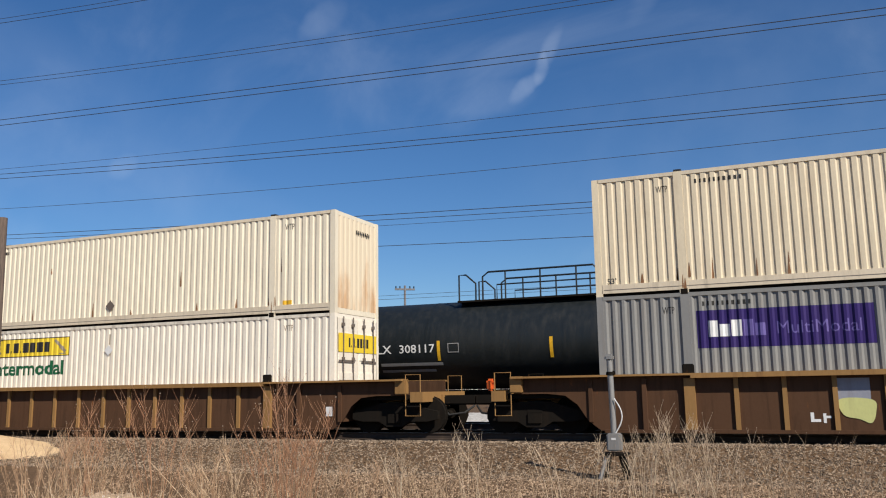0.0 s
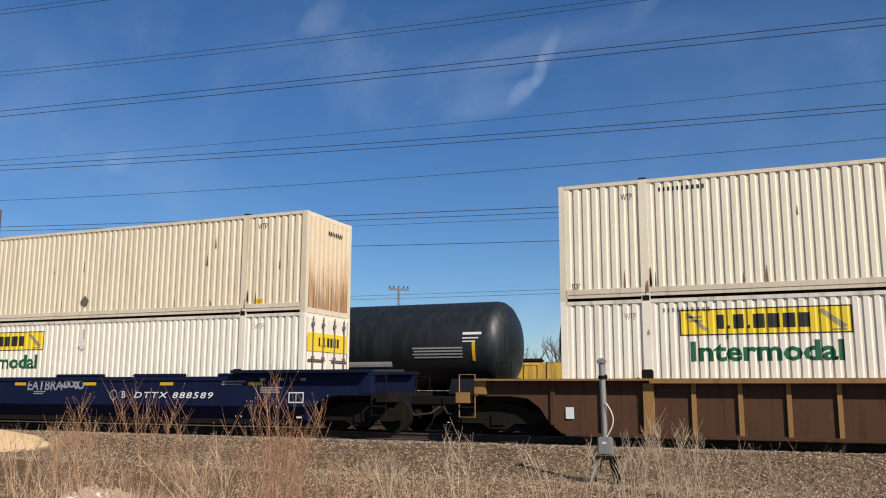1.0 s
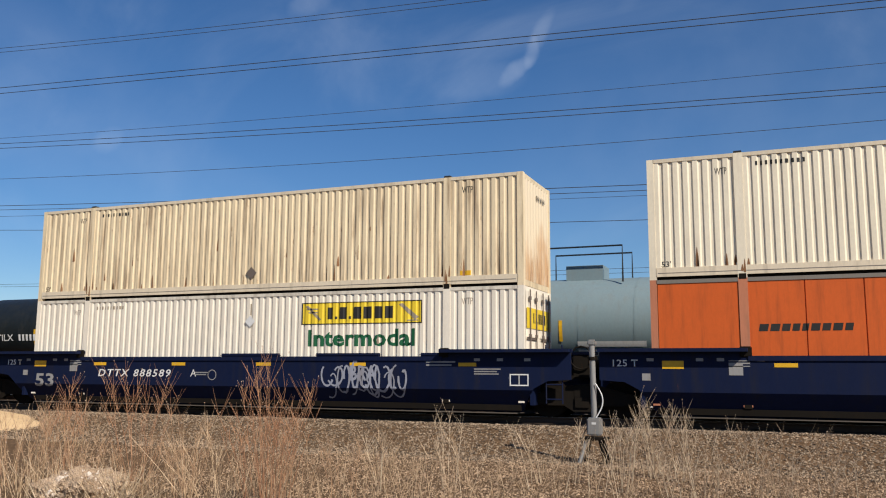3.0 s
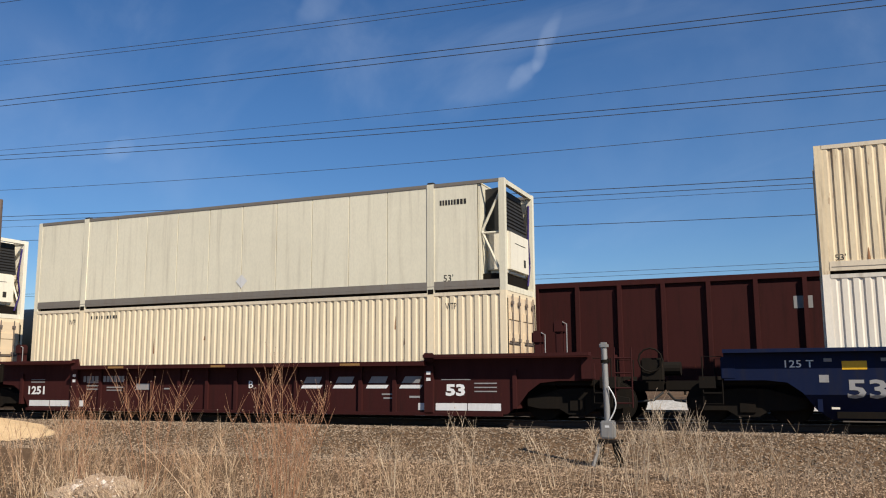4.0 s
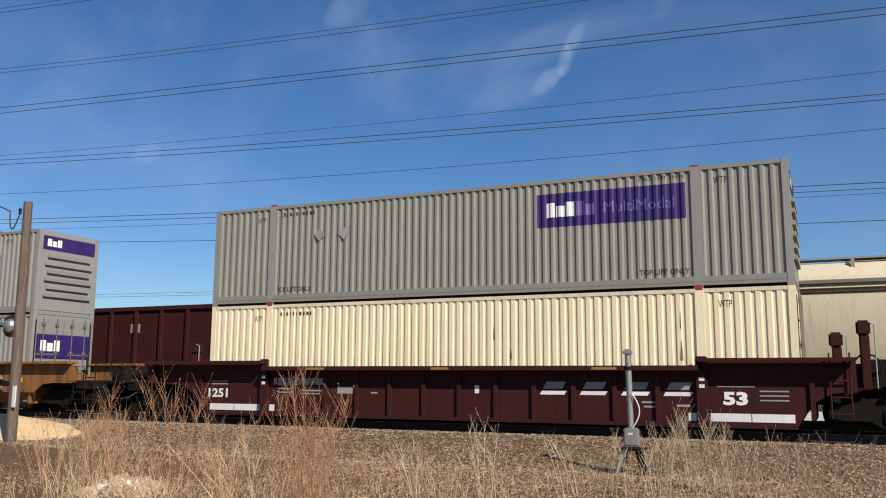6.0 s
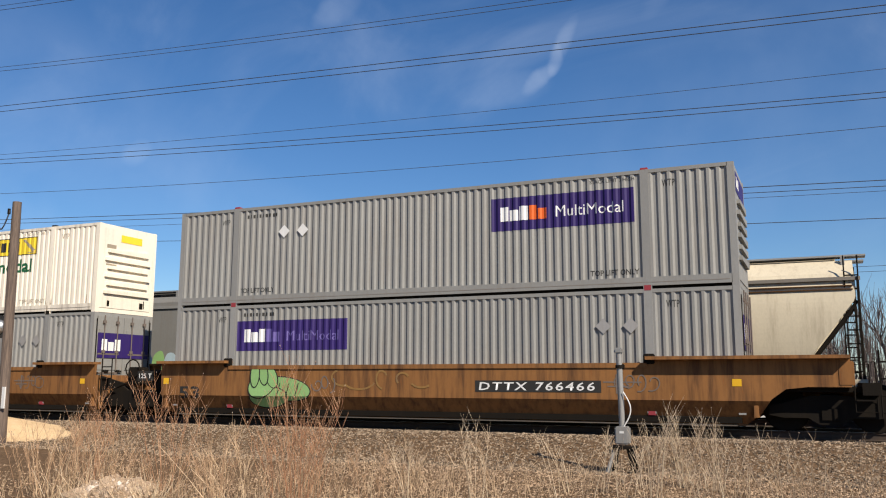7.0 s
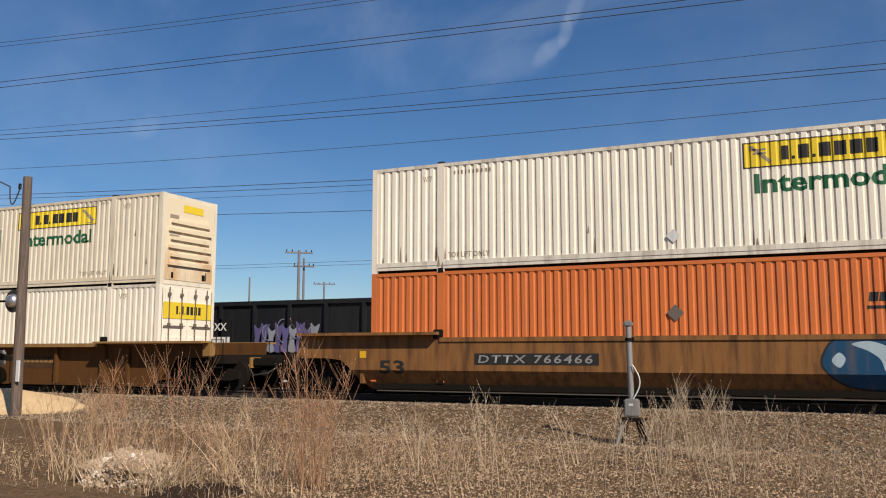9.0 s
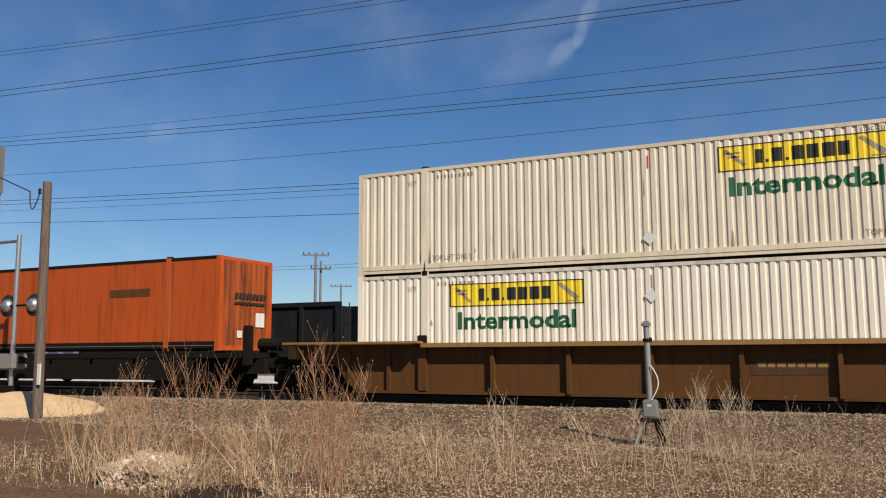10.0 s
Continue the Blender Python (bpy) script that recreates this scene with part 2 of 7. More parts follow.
MARK_YELLOW = paint("reflector_yellow", (0.75, 0.42, 0.02), 0.15, 0.0, 0.4)
INK = paint("black_lettering", (0.025, 0.024, 0.022), 0.1, 0.0, 0.6)
INK_FADED = paint("faded_lettering", (0.30, 0.25, 0.18), 0.2, 0.0, 0.7)
GREEN = paint("green_lettering", (0.012, 0.10, 0.04), 0.1, 0.0, 0.5)
LEAF_GREEN = paint("bright_green_lettering", (0.08, 0.30, 0.08), 0.1, 0.0, 0.5)
PURPLE = paint("purple_decal", (0.030, 0.015, 0.115), 0.12, 0.0, 0.45)
NAVY_TEXT = paint("navy_lettering", (0.030, 0.016, 0.12), 0.1, 0.0, 0.5)
LETTER_WHITE = paint("white_lettering", (0.78, 0.77, 0.74), 0.12, 0.0, 0.5)
LETTER_GREY = paint("worn_grey_lettering", (0.30, 0.29, 0.28), 0.3, 0.0, 0.6)
LETTER_ORANGE = paint("orange_lettering", (0.75, 0.13, 0.02), 0.1, 0.0, 0.5)
LETTER_DIM = paint("faded_violet_lettering", (0.13, 0.10, 0.30), 0.1, 0.0, 0.5)
STAIN_RUST = paint("rust_stain", (0.26, 0.13, 0.06), 0.5, 0.3, 0.85)
STAIN_SOOT = paint("soot_stain", (0.34, 0.27, 0.20), 0.5, 0.2, 0.85)
TAG_WHITE = paint("placard_white", (0.72, 0.71, 0.68), 0.2, 0.0, 0.5)
TAG_DARK = paint("placard_dark", (0.15, 0.12, 0.10), 0.3, 0.1, 0.6)
TAG_RED = paint("placard_red", (0.50, 0.05, 0.04), 0.2, 0.0, 0.5)
CAP_RED = paint("red_casting", (0.28, 0.035, 0.045), 0.3, 0.1)
SPRAY_GREEN = paint("green_spray_paint", (0.27, 0.46, 0.17), 0.1, 0.0)
SPRAY_BLUE = paint("blue_spray_paint", (0.010, 0.062, 0.135), 0.5, 0.0)
SPRAY_PALE = paint("pale_spray_paint", (0.40, 0.50, 0.55), 0.2, 0.0)
SPRAY_LIME = paint("lime_spray_paint", (0.55, 0.55, 0.22), 0.3, 0.0)
SPRAY_PURPLE = paint("purple_spray_paint", (0.12, 0.105, 0.26), 0.6, 0.0)
SPRAY_GREY = paint("grey_spray_paint", (0.30, 0.31, 0.36), 0.4, 0.0)
# Dust tone made pale: the sun on the lower flange is in the colour.
SUNLIT_DUST = paint("sunlit_dusty_steel", (0.12, 0.10, 0.08), 0.5, 0.2, 0.8, shift=13)
GALV = paint("galvanised_steel", (0.33, 0.32, 0.30), 0.3, 0.12, 0.5, 0.5)
SILVER = paint("silver_housing", (0.50, 0.50, 0.50), 0.2, 0.05, 0.3, 0.85)
RAIL_HEAD = paint("rusty_rail_steel", (0.055, 0.038, 0.028), 0.4, 0.5, 0.7, 0.1)
RAIL_TOP = paint("polished_rail_steel", (0.45, 0.43, 0.41), 0.1, 0.0, 0.3, 0.9)
CABLE = paint("cable_black", (0.05, 0.055, 0.065), 0.1, 0.0, 0.7)
POLE_WOOD = wood_mat("weathered_pole_wood", (0.16, 0.115, 0.085), (0.07, 0.05, 0.04))
# Wood of the far poles, with distance haze mixed into its grey.
HAZED_WOOD = wood_mat("hazed_pole_wood", (0.21, 0.20, 0.20), (0.12, 0.115, 0.12))
LOADER_YELLOW = paint("dusty_machine_yellow", (0.48, 0.29, 0.03), 0.75, 0.3, 0.6, shift=31, soil=(0.10, 0.075, 0.045), lo=0.40)
TIE_WOOD = wood_mat("creosoted_tie", (0.075, 0.055, 0.042), (0.03, 0.024, 0.02))
BARK = wood_mat("bark", (0.14, 0.115, 0.10), (0.07, 0.055, 0.05))
TWIG = wood_mat("twig", (0.20, 0.155, 0.13), (0.11, 0.085, 0.075))
GROUND = soil_mat("gravelly_soil", ((0.160, 0.098, 0.053), (0.128, 0.079, 0.044), (0.195, 0.125, 0.073)), grain=0.55)
DARK_GROUND = soil_mat("dark_brown_ground", ((0.045, 0.027, 0.017), (0.034, 0.021, 0.014), (0.075, 0.047, 0.03)), 1.4, grain=0.4)
PALE_ROAD = soil_mat("pale_gravel_road", ((0.66, 0.62, 0.55), (0.58, 0.54, 0.47), (0.70, 0.66, 0.60)), 0.5)
SAND = soil_mat("pale_sand", ((0.60, 0.425, 0.235), (0.54, 0.38, 0.21), (0.64, 0.46, 0.27)), 1.2, strength=0.12, dist=0.01, grain=0.12)
STONE = stone_mat("ballast_stone", ((0.086, 0.057, 0.036), (0.49, 0.345, 0.22), (0.18, 0.122, 0.078)))
BALLAST = stone_mat("grey_ballast_stone", ((0.075, 0.056, 0.040), (0.37, 0.275, 0.185), (0.15, 0.112, 0.077)))
MATTED = soil_mat("matted_dead_grass", ((0.54, 0.39, 0.26), (0.44, 0.31, 0.20), (0.62, 0.47, 0.33)), 2.5, grain=0.5)
RUBBLE = stone_mat("rubble_stone", ((0.48, 0.36, 0.26), (0.76, 0.66, 0.55), (0.28, 0.20, 0.14)))
STRAW = straw_mat("dry_straw", (0.30, 0.19, 0.10), (0.66, 0.49, 0.31))
PALE_STRAW = straw_mat("pale_straw", (0.46, 0.33, 0.20), (0.74, 0.60, 0.42))
STALK = straw_mat("dry_stalk", (0.27, 0.15, 0.08), (0.50, 0.33, 0.19))
RED_STALK = straw_mat("reddish_stalk", (0.27, 0.115, 0.052), (0.50, 0.285, 0.155))
SEED = straw_mat("seed_head", (0.30, 0.21, 0.14), (0.45, 0.35, 0.26))


# ---- mesh helpers ----
def box(bm, x0, x1, y0, y1, z0, z1):
    v = [bm.verts.new((x, y, z)) for x in (x0, x1) for y in (y0, y1) for z in (z0, z1)]
    for f in ((0, 1, 3, 2), (4, 6, 7, 5), (0, 4, 5, 1), (2, 3, 7, 6), (0, 2, 6, 4), (1, 5, 7, 3)):
        bm.faces.new([v[i] for i in f])


def blocks(*dims):
    bm = bmesh.new()
    for d in dims:
        box(bm, *d)
    return bm


def soft_box(x0, x1, y0, y1, z0, z1, r=0.02):
    bm = blocks((x0, x1, y0, y1, z0, z1))
    bmesh.ops.bevel(bm, geom=bm.edges[:], offset=r, segments=2, affect="EDGES")
    return bm


def tube(bm, p0, p1, r0, r1=None, n=8):
    p0, p1 = Vector(p0), Vector(p1)
    r1 = r0 if r1 is None else r1
    d = (p1 - p0).normalized()
    u = d.orthogonal().normalized()
    w = d.cross(u)
    rings = []
    for p, r in ((p0, r0), (p1, r1)):
        rings.append([bm.verts.new(p + (u * math.cos(2 * math.pi * k / n) + w * math.sin(2 * math.pi * k / n)) * r) for k in range(n)])
    for k in range(n):
        bm.faces.new((rings[0][k], rings[0][(k + 1) % n], rings[1][(k + 1) % n], rings[1][k]))
    bm.faces.new(rings[0][::-1])
    bm.faces.new(rings[1])


def tubes(segs, r, n=8):
    bm = bmesh.new()
    for a, b in segs:
        tube(bm, a, b, r, n=n)
    return bm


def chain(points, r, n=8):
    """One bent tube through the points."""
    pts = [Vector(p) for p in points]
    bm, rings = bmesh.new(), []
    for i, p in enumerate(pts):
        d = (pts[min(i + 1, len(pts) - 1)] - pts[max(i - 1, 0)]).normalized()
        u = d.cross(Vector((0.031, 1.0, 0.017))).normalized() if abs(d.y) < 0.95 else d.cross(Vector((1, 0, 0))).normalized()
        w = d.cross(u)
        rings.append([bm.verts.new(p + (u * math.cos(2 * math.pi * k / n) + w * math.sin(2 * math.pi * k / n)) * r) for k in range(n)])
    for a, b in zip(rings[:-1], rings[1:]):
        for k in range(n):
            bm.faces.new((a[k], a[(k + 1) % n], b[(k + 1) % n], b[k]))
    bm.faces.new(rings[0][::-1])
    bm.faces.new(rings[-1])
    return bm


def prism(outline, y0, y1):
    """An outline in x and z, given anticlockwise as seen from -y, made y0 to y1 thick."""
    bm = bmesh.new()
    a = [bm.verts.new((x, y0, z)) for x, z in outline]
    b = [bm.verts.new((x, y1, z)) for x, z in outline]
    k = len(outline)
    bm.faces.new(a)
    bm.faces.new(b[::-1])
    for i in range(k):
        bm.faces.new((a[(i + 1) % k], a[i], b[i], b[(i + 1) % k]))
    return bm


def islands(bm):
    """The separate pieces of a bmesh, each as a bmesh of its own."""
    left, out = set(bm.faces), []
    while left:
        todo, piece = [left.pop()], []
        while todo:
            f = todo.pop()
            piece.append(f)
            for v in f.verts:
                for g in v.link_faces:
                    if g in left:
                        left.discard(g)
                        todo.append(g)
        one, seen = bmesh.new(), {}
        for f in piece:
            for v in f.verts:
                if v not in seen:
                    seen[v] = one.verts.new(v.co)
            one.faces.new([seen[v] for v in f.verts])
        out.append(one)
    return out


SINGLE = {"brand_bars": "brand_bar", "reflector": "reflector", "graffiti_line": "graffiti_line", "emblem_line": "emblem_line", "speed_line": "speed_line", "brand_scroll": "brand_scroll", "panel_border": "panel_border", "faded_brand": "faded_letter", "label": "label", "vent": "vent", "post_marks": "post_mark"}
TINY = {"code_bars": "code_mark", "stencil_bars": "stencil_mark", "stems": "stalk", "seed_heads": "seed_head", "stones": "rubble", "label_bars": "label_mark", "number_bars": "number_mark", "scrawl": "scrawl"}


def part(name, bm, mat, parent, label="", m=None, smooth=False):
    if name in SINGLE and not isinstance(bm, bpy.types.Mesh):
        pieces = islands(bm)
        if len(pieces) > 1:
            bm.free()
            return [part_one(SINGLE[name], q, mat, parent, label, m) for q in pieces][-1]
        name = SINGLE[name]
    return part_one(name, bm, mat, parent, label, m, smooth)


def part_one(name, bm, mat, parent, label="", m=None, smooth=False):
    if isinstance(bm, bpy.types.Mesh):
        me = bm
    else:
        bmesh.ops.recalc_face_normals(bm, faces=bm.faces[:])
        me = bpy.data.meshes.new(name)
        bm.to_mesh(me)
        bm.free()
        me.materials.append(mat)
        if smooth:
            me.polygons.foreach_set("use_smooth", [True] * len(me.polygons))
    ob = new(TINY.get(name, name), me)
    ob.parent = parent
    if m is not None:
        ob.matrix_basis = m
    return tagged(ob, label, kind="stuff" if name in TINY else "")


def thing(name, label, category, group="", kind="", m=None):
    ob = new(name)
    if m is not None:
        ob.matrix_basis = m
    return tagged(ob, label, category, group, kind)


MOVERS = []  # thing, x at the start, y, z, metres a second


def mover(ob, x, y, z, v):
    ob.matrix_basis = pose(x, y, z)
    MOVERS.append((ob, x, y, z, v))
    return ob


TEXTS = {}


def text_mesh(words, bold=0.0, shear=0.0):
    key = (words, bold, shear)
    if key not in TEXTS:
        cu = bpy.data.curves.new("writing", "FONT")
        cu.body, cu.offset, cu.shear, cu.resolution_u = words, bold, shear, 2
        cu.space_character = 1.2 if words.startswith("DTTX") else 1.0
        ob = new("writing", cu)
        me = bpy.data.meshes.new_from_object(ob.evaluated_get(bpy.context.evaluated_depsgraph_get()))
        bpy.data.objects.remove(ob)
        TEXTS[key] = me
    return TEXTS[key]


for w in (("Intermodal", 0.03, 0), ("MultiModal", 0.0, 0), ("TOP LIFT ONLY", 0.012, 0), ("53", 0.02, 0), ("53'", 0.0, 0), ("DTTX 888589", 0.012, 0.2),
          ("DTTX 766466", 0.012, 0.1), ("125 T", 0.01, 0), ("1251", 0.02, 0), ("WTP", 0.0, 0), ("SOXX", 0.02, 0), ("308117", 0.01, 0), ("A", 0, 0), ("B", 0, 0), ("C", 0, 0), ("STACK LIMIT 3 HIGH", 0.0, 0), ("UPSU 595917", 0.0, 0)):
    text_mesh(*w)


def writing(words, x0, x1, z0, z1, bold=0.0, shear=0.0):
    """Lettering fitted to a box of the wall plane; faces -y, at y = 0."""
    bm = bmesh.new()
    bm.from_mesh(text_mesh(words, bold, shear))
    xs, ys = [v.co.x for v in bm.verts], [v.co.y for v in bm.verts]
    ax, bx, ay, by = min(xs), max(xs), min(ys), max(ys)
    for v in bm.verts:
        v.co = Vector((x0 + (v.co.x - ax) / (bx - ax) * (x1 - x0), 0.0, z0 + (v.co.y - ay) / (by - ay) * (z1 - z0)))
    return bm


def plate(*rects):
    """Flat rectangles x0, x1, z0, z1 in the wall plane, or outlines of (x, z)."""
    bm = bmesh.new()
    for r in rects:
        if isinstance(r[0], (int, float)):
            r = ((r[0], r[2]), (r[1], r[2]), (r[1], r[3]), (r[0], r[3]))
        bm.faces.new([bm.verts.new((x, 0.0, z)) for x, z in r])
    return bm


def letter_bars(x0, x1, z0, z1, n, slant=0.0, seed=1, gap=0.30, heights=None, drops=None, widths=None):
    """A brand name as a row of plain solid blocks."""
    rng = random.Random(seed)
    w = widths or [rng.uniform(0.75, 1.2) for _ in range(n)]
    u = (x1 - x0) / (sum(w) + gap * (n - 1))
    out, x = [], x0
    for k in range(n):
        a, b = x, x + w[k] * u
        h = (z1 - z0) * (heights[k] if heights else 1.0)
        d = (z1 - z0) * (drops[k] if drops else 0.0)
        s = slant * h
        out.append(((a - slant * d, z0 - d), (b - slant * d, z0 - d), (b + s, z0 + h), (a + s, z0 + h)))
        x = b + gap * u
    return plate(*out)


def blob(points, n=6):
    """A smooth closed outline through a few points."""
    k, out = len(points), []
    for i in range(k):
        p0, p1, p2, p3 = (Vector(points[(i + j) % k]) for j in (-1, 0, 1, 2))
        for s in range(n):
            t = s / n
            out.append(tuple(0.5 * ((2 * p1) + (p2 - p0) * t + (2 * p0 - 5 * p1 + 4 * p2 - p3) * t * t + (3 * p1 - p0 - 3 * p2 + p3) * t ** 3)))
    return plate(out)


def scribble(x0, x1, z0, z1, strokes, seed, w=0.022, loops=1.0):
    """Spray-can scrawl: thin ribbons along looping lines."""
    rng = random.Random(seed)
    bm = bmesh.new()
    for k in range(strokes):
        cx = x0 + (x1 - x0) * (k + 0.5) / strokes
        a0, turns = rng.uniform(0, 6.28), rng.uniform(0.5, 1.3) * loops
        rx, rz = (x1 - x0) / strokes * rng.uniform(0.35, 0.8), (z1 - z0) * rng.uniform(0.3, 0.5)
        cz = (z0 + z1) / 2 + (z1 - z0) * rng.uniform(-0.08, 0.08)
        pts = []
        for i in range(13):
            a = a0 + 6.28 * turns * i / 12
            q = 1 - 0.35 * i / 12
            pts.append(Vector((cx + rx * q * math.cos(a) + rx * 0.5 * (i / 12 - 0.5), 0, cz + rz * q * math.sin(a))))
        last = None
        for i, p in enumerate(pts):
            d = (pts[min(i + 1, 12)] - pts[max(i - 1, 0)]).normalized()
            n = Vector((-d.z, 0, d.x)) * w * rng.uniform(0.8, 1.2)
            pair = (bm.verts.new(p - n), bm.verts.new(p + n))
            if last:
                bm.faces.new((last[0], pair[0], pair[1], last[1]))
            last = pair
    return bm


# ---- the ground ----
def ground_z(x, y):
    """Height of the ground: flat lot, ballast shoulder, the two tracks' bed."""
    def step(a, b, t):
        t = min(1.0, max(0.0, (t - a) / (b - a)))
        return t * t * (3 - 2 * t)
    z = -0.62 + 0.08 * step(10.0, 15.5, y) + 0.40 * step(15.8, 19.2, y)
    z += -0.16 * step(19.5, 20.1, y) + 0.06 * step(22.9, 24.2, y) - 0.25 * step(29.0, 31.0, y) + 0.3 * step(31.5, 36.0, y)
    if y < 19.0:
        z += 0.035 * (noise.noise((x * 0.45, y * 0.45, 0)) + 0.6 * noise.noise((x * 1.6, y * 1.6, 3)))
    return z


def sheet(name, xs, ys, mat, lift=0.0, label="", category="ground"):
    bm = bmesh.new()
    rows = [[bm.verts.new((x, y, ground_z(x, y) + lift)) for x in xs] for y in ys]
    for a, b in zip(rows[:-1], rows[1:]):
        for i in range(len(xs) - 1):
            bm.faces.new((a[i], a[i + 1], b[i + 1], b[i]))
    me = bpy.data.meshes.new(name)
    bm.to_mesh(me)
    bm.free()
    me.materials.append(mat)
    me.polygons.foreach_set("use_smooth", [True] * len(me.polygons))
    return tagged(new(name, me), label, category, kind="structure")


def spread(a, b, n):
    return [a + (b - a) * k / (n - 1) for k in range(n)]


sheet("ground", [-2500, -900, -400, -150, -60] + spread(-40, 20, 150) + [40, 80, 200, 500, 1200, 2500],
      [-1500, -300, -80, -20, 0] + spread(6, 20, 60) + spread(20.5, 40, 40) + [60, 120, 300, 800, 2500], GROUND,
      label="dry brown gravelly ground of a trackside lot")
sheet("road", [-300, -120, -60, -30, 0, 30, 80, 200], [33.0, 34.5, 36.0, 40.0, 46.0], PALE_ROAD, 0.02, "pale gravel service road beyond the tracks", "road")


def rail(y):
    bm = bmesh.new()
    outline = ((-0.036, 0.0), (-0.036, -0.035), (-0.01, -0.05), (-0.01, -0.145), (-0.07, -0.16), (-0.07, -0.175),
               (0.07, -0.175), (0.07, -0.16), (0.01, -0.145), (0.01, -0.05), (0.036, -0.035), (0.036, 0.0))
    a = [bm.verts.new((-160, y + u, w)) for u, w in outline]
    b = [bm.verts.new((90, y + u, w)) for u, w in outline]
    for i in range(len(a)):
        j = (i + 1) % len(a)
        bm.faces.new((a[i], a[j], b[j], b[i]))
    bm.faces.new(a[::-1])
    bm.faces.new(b)
    bmesh.ops.recalc_face_normals(bm, faces=bm.faces[:])
    return bm


def track(y, label):
    t = thing("railway_track", label, "railway track", kind="structure")
    for s in (-0.755, 0.755):
        part("rail", rail(y + s), RAIL_HEAD, t)
        part("running_surface", blocks((-160, 90, y + s - 0.024, y + s + 0.024, 0.001, 0.003)), RAIL_TOP, t, "polished running surface")
    me = None
    for k in range(140):
        x = -46 + 0.53 * k
        if me is None:
            ob = part("tie", soft_box(-0.115, 0.115, -1.3, 1.3, -0.29, -0.178, 0.012), TIE_WOOD, t, m=pose(x, y, 0))
            me = ob.data
        else:
            part("tie", me, None, t, m=pose(x, y + random.uniform(-0.03, 0.03), 0, rz=random.uniform(-0.6, 0.6)))


YF, YB = 21.6, 27.5
VF, VB = 22.70, -12.70
track(YF, "steel rails on dark timber ties in gravel ballast")
track(YB, "second pair of steel rails on timber ties")

# ---- shipping containers ----
CL, CH, CW = 16.154, 2.9, 1.295
POSTS = (2.07, 14.085)
Z_LOW, Z_UP = 0.35, 3.25


def profile(kind):
    """Break points along the side wall: x and how far the sheet lies behind the outer plane."""
    pts = []
    for a, b in ((0.16, POSTS[0] - 0.10), (POSTS[0] + 0.10, POSTS[1] - 0.10), (POSTS[1] + 0.10, 15.42 if kind == "reefer" else CL - 0.16)):
        if kind == "waved":
            k = max(1, round((b - a) / 0.216))
            p = (b - a) / k
            for i in range(k):
                x = a + i * p
                pts += [(x, 0.006), (x + 0.24 * p, 0.006), (x + 0.46 * p, 0.040), (x + 0.72 * p, 0.040), (x + 0.96 * p, 0.006)]
            pts.append((b, 0.008))
        elif kind == "corrugated":
            k = max(1, round((b - a) / 0.216))
            p = (b - a) / k
            for i in range(k):
                x = a + i * p
                pts += [(x, 0.010), (x + 0.44 * p, 0.010), (x + 0.60 * p, 0.036), (x + 0.84 * p, 0.036), (x + 0.97 * p, 0.010)]
            pts.append((b, 0.012))
        else:
            k = max(1, round((b - a) / 1.22))
            p = (b - a) / k
            for i in range(k):
                d = 0.038 if kind == "reefer" else 0.045
                pts += [(a + i * p + 0.014, 0.016), (a + (i + 1) * p - 0.014, 0.016), (a + (i + 1) * p - 0.009, d), (a + (i + 1) * p + 0.009, d)]
            pts[-1] = (b, 0.016)
    return pts


PROFILES = {k: profile(k) for k in ("corrugated", "waved", "flat", "reefer")}


def behind(kind, x):
    pts = PROFILES[kind]
    if any(abs(x - p) < 0.10 for p in POSTS) or x < 0.16 or x > CL - 0.16:
        return 0.0
    for (a, da), (b, db) in zip(pts[:-1], pts[1:]):
        if a <= x <= b:
            return da + (db - da) * (x - a) / max(1e-6, b - a)
    return 0.016


def side_sheet(kind, z0, z1):
    bm = bmesh.new()
    cols = [(bm.verts.new((x, -CW + d, z0)), bm.verts.new((x, -CW + d, z1))) for x, d in PROFILES[kind]]
    for a, b in zip(cols[:-1], cols[1:]):
        bm.faces.new((a[0], b[0], b[1], a[1]))
    return bm


def painted(bm, kind, lift=0.004):
    """Lay flat artwork onto the side wall so that it follows the corrugation."""
    bmesh.ops.triangulate(bm, faces=bm.faces[:])
    xs = [v.co.x for v in bm.verts]
    lo, hi = min(xs), max(xs)
    for x, _ in PROFILES[kind]:
        if lo < x < hi:
            bmesh.ops.bisect_plane(bm, geom=bm.verts[:] + bm.edges[:] + bm.faces[:], plane_co=(x, 0, 0), plane_no=(1, 0, 0), dist=1e-5)
    for v in bm.verts:
        v.co.y = -CW + behind(kind, v.co.x) - lift
    return bm


def diamond(x, z, r=0.17):
    return plate(((x, z - r), (x + r, z), (x, z + r), (x - r, z)))


SHEETS = {}


def side_mesh(kind, mat):
    key = (kind, mat.name)
    if key not in SHEETS:
        bm = side_sheet(kind, 0.27, CH - 0.085)
        me = bpy.data.meshes.new("side_wall")
        bm.to_mesh(me)
        bm.free()
        me.materials.append(mat)
        SHEETS[key] = me
    return SHEETS[key]


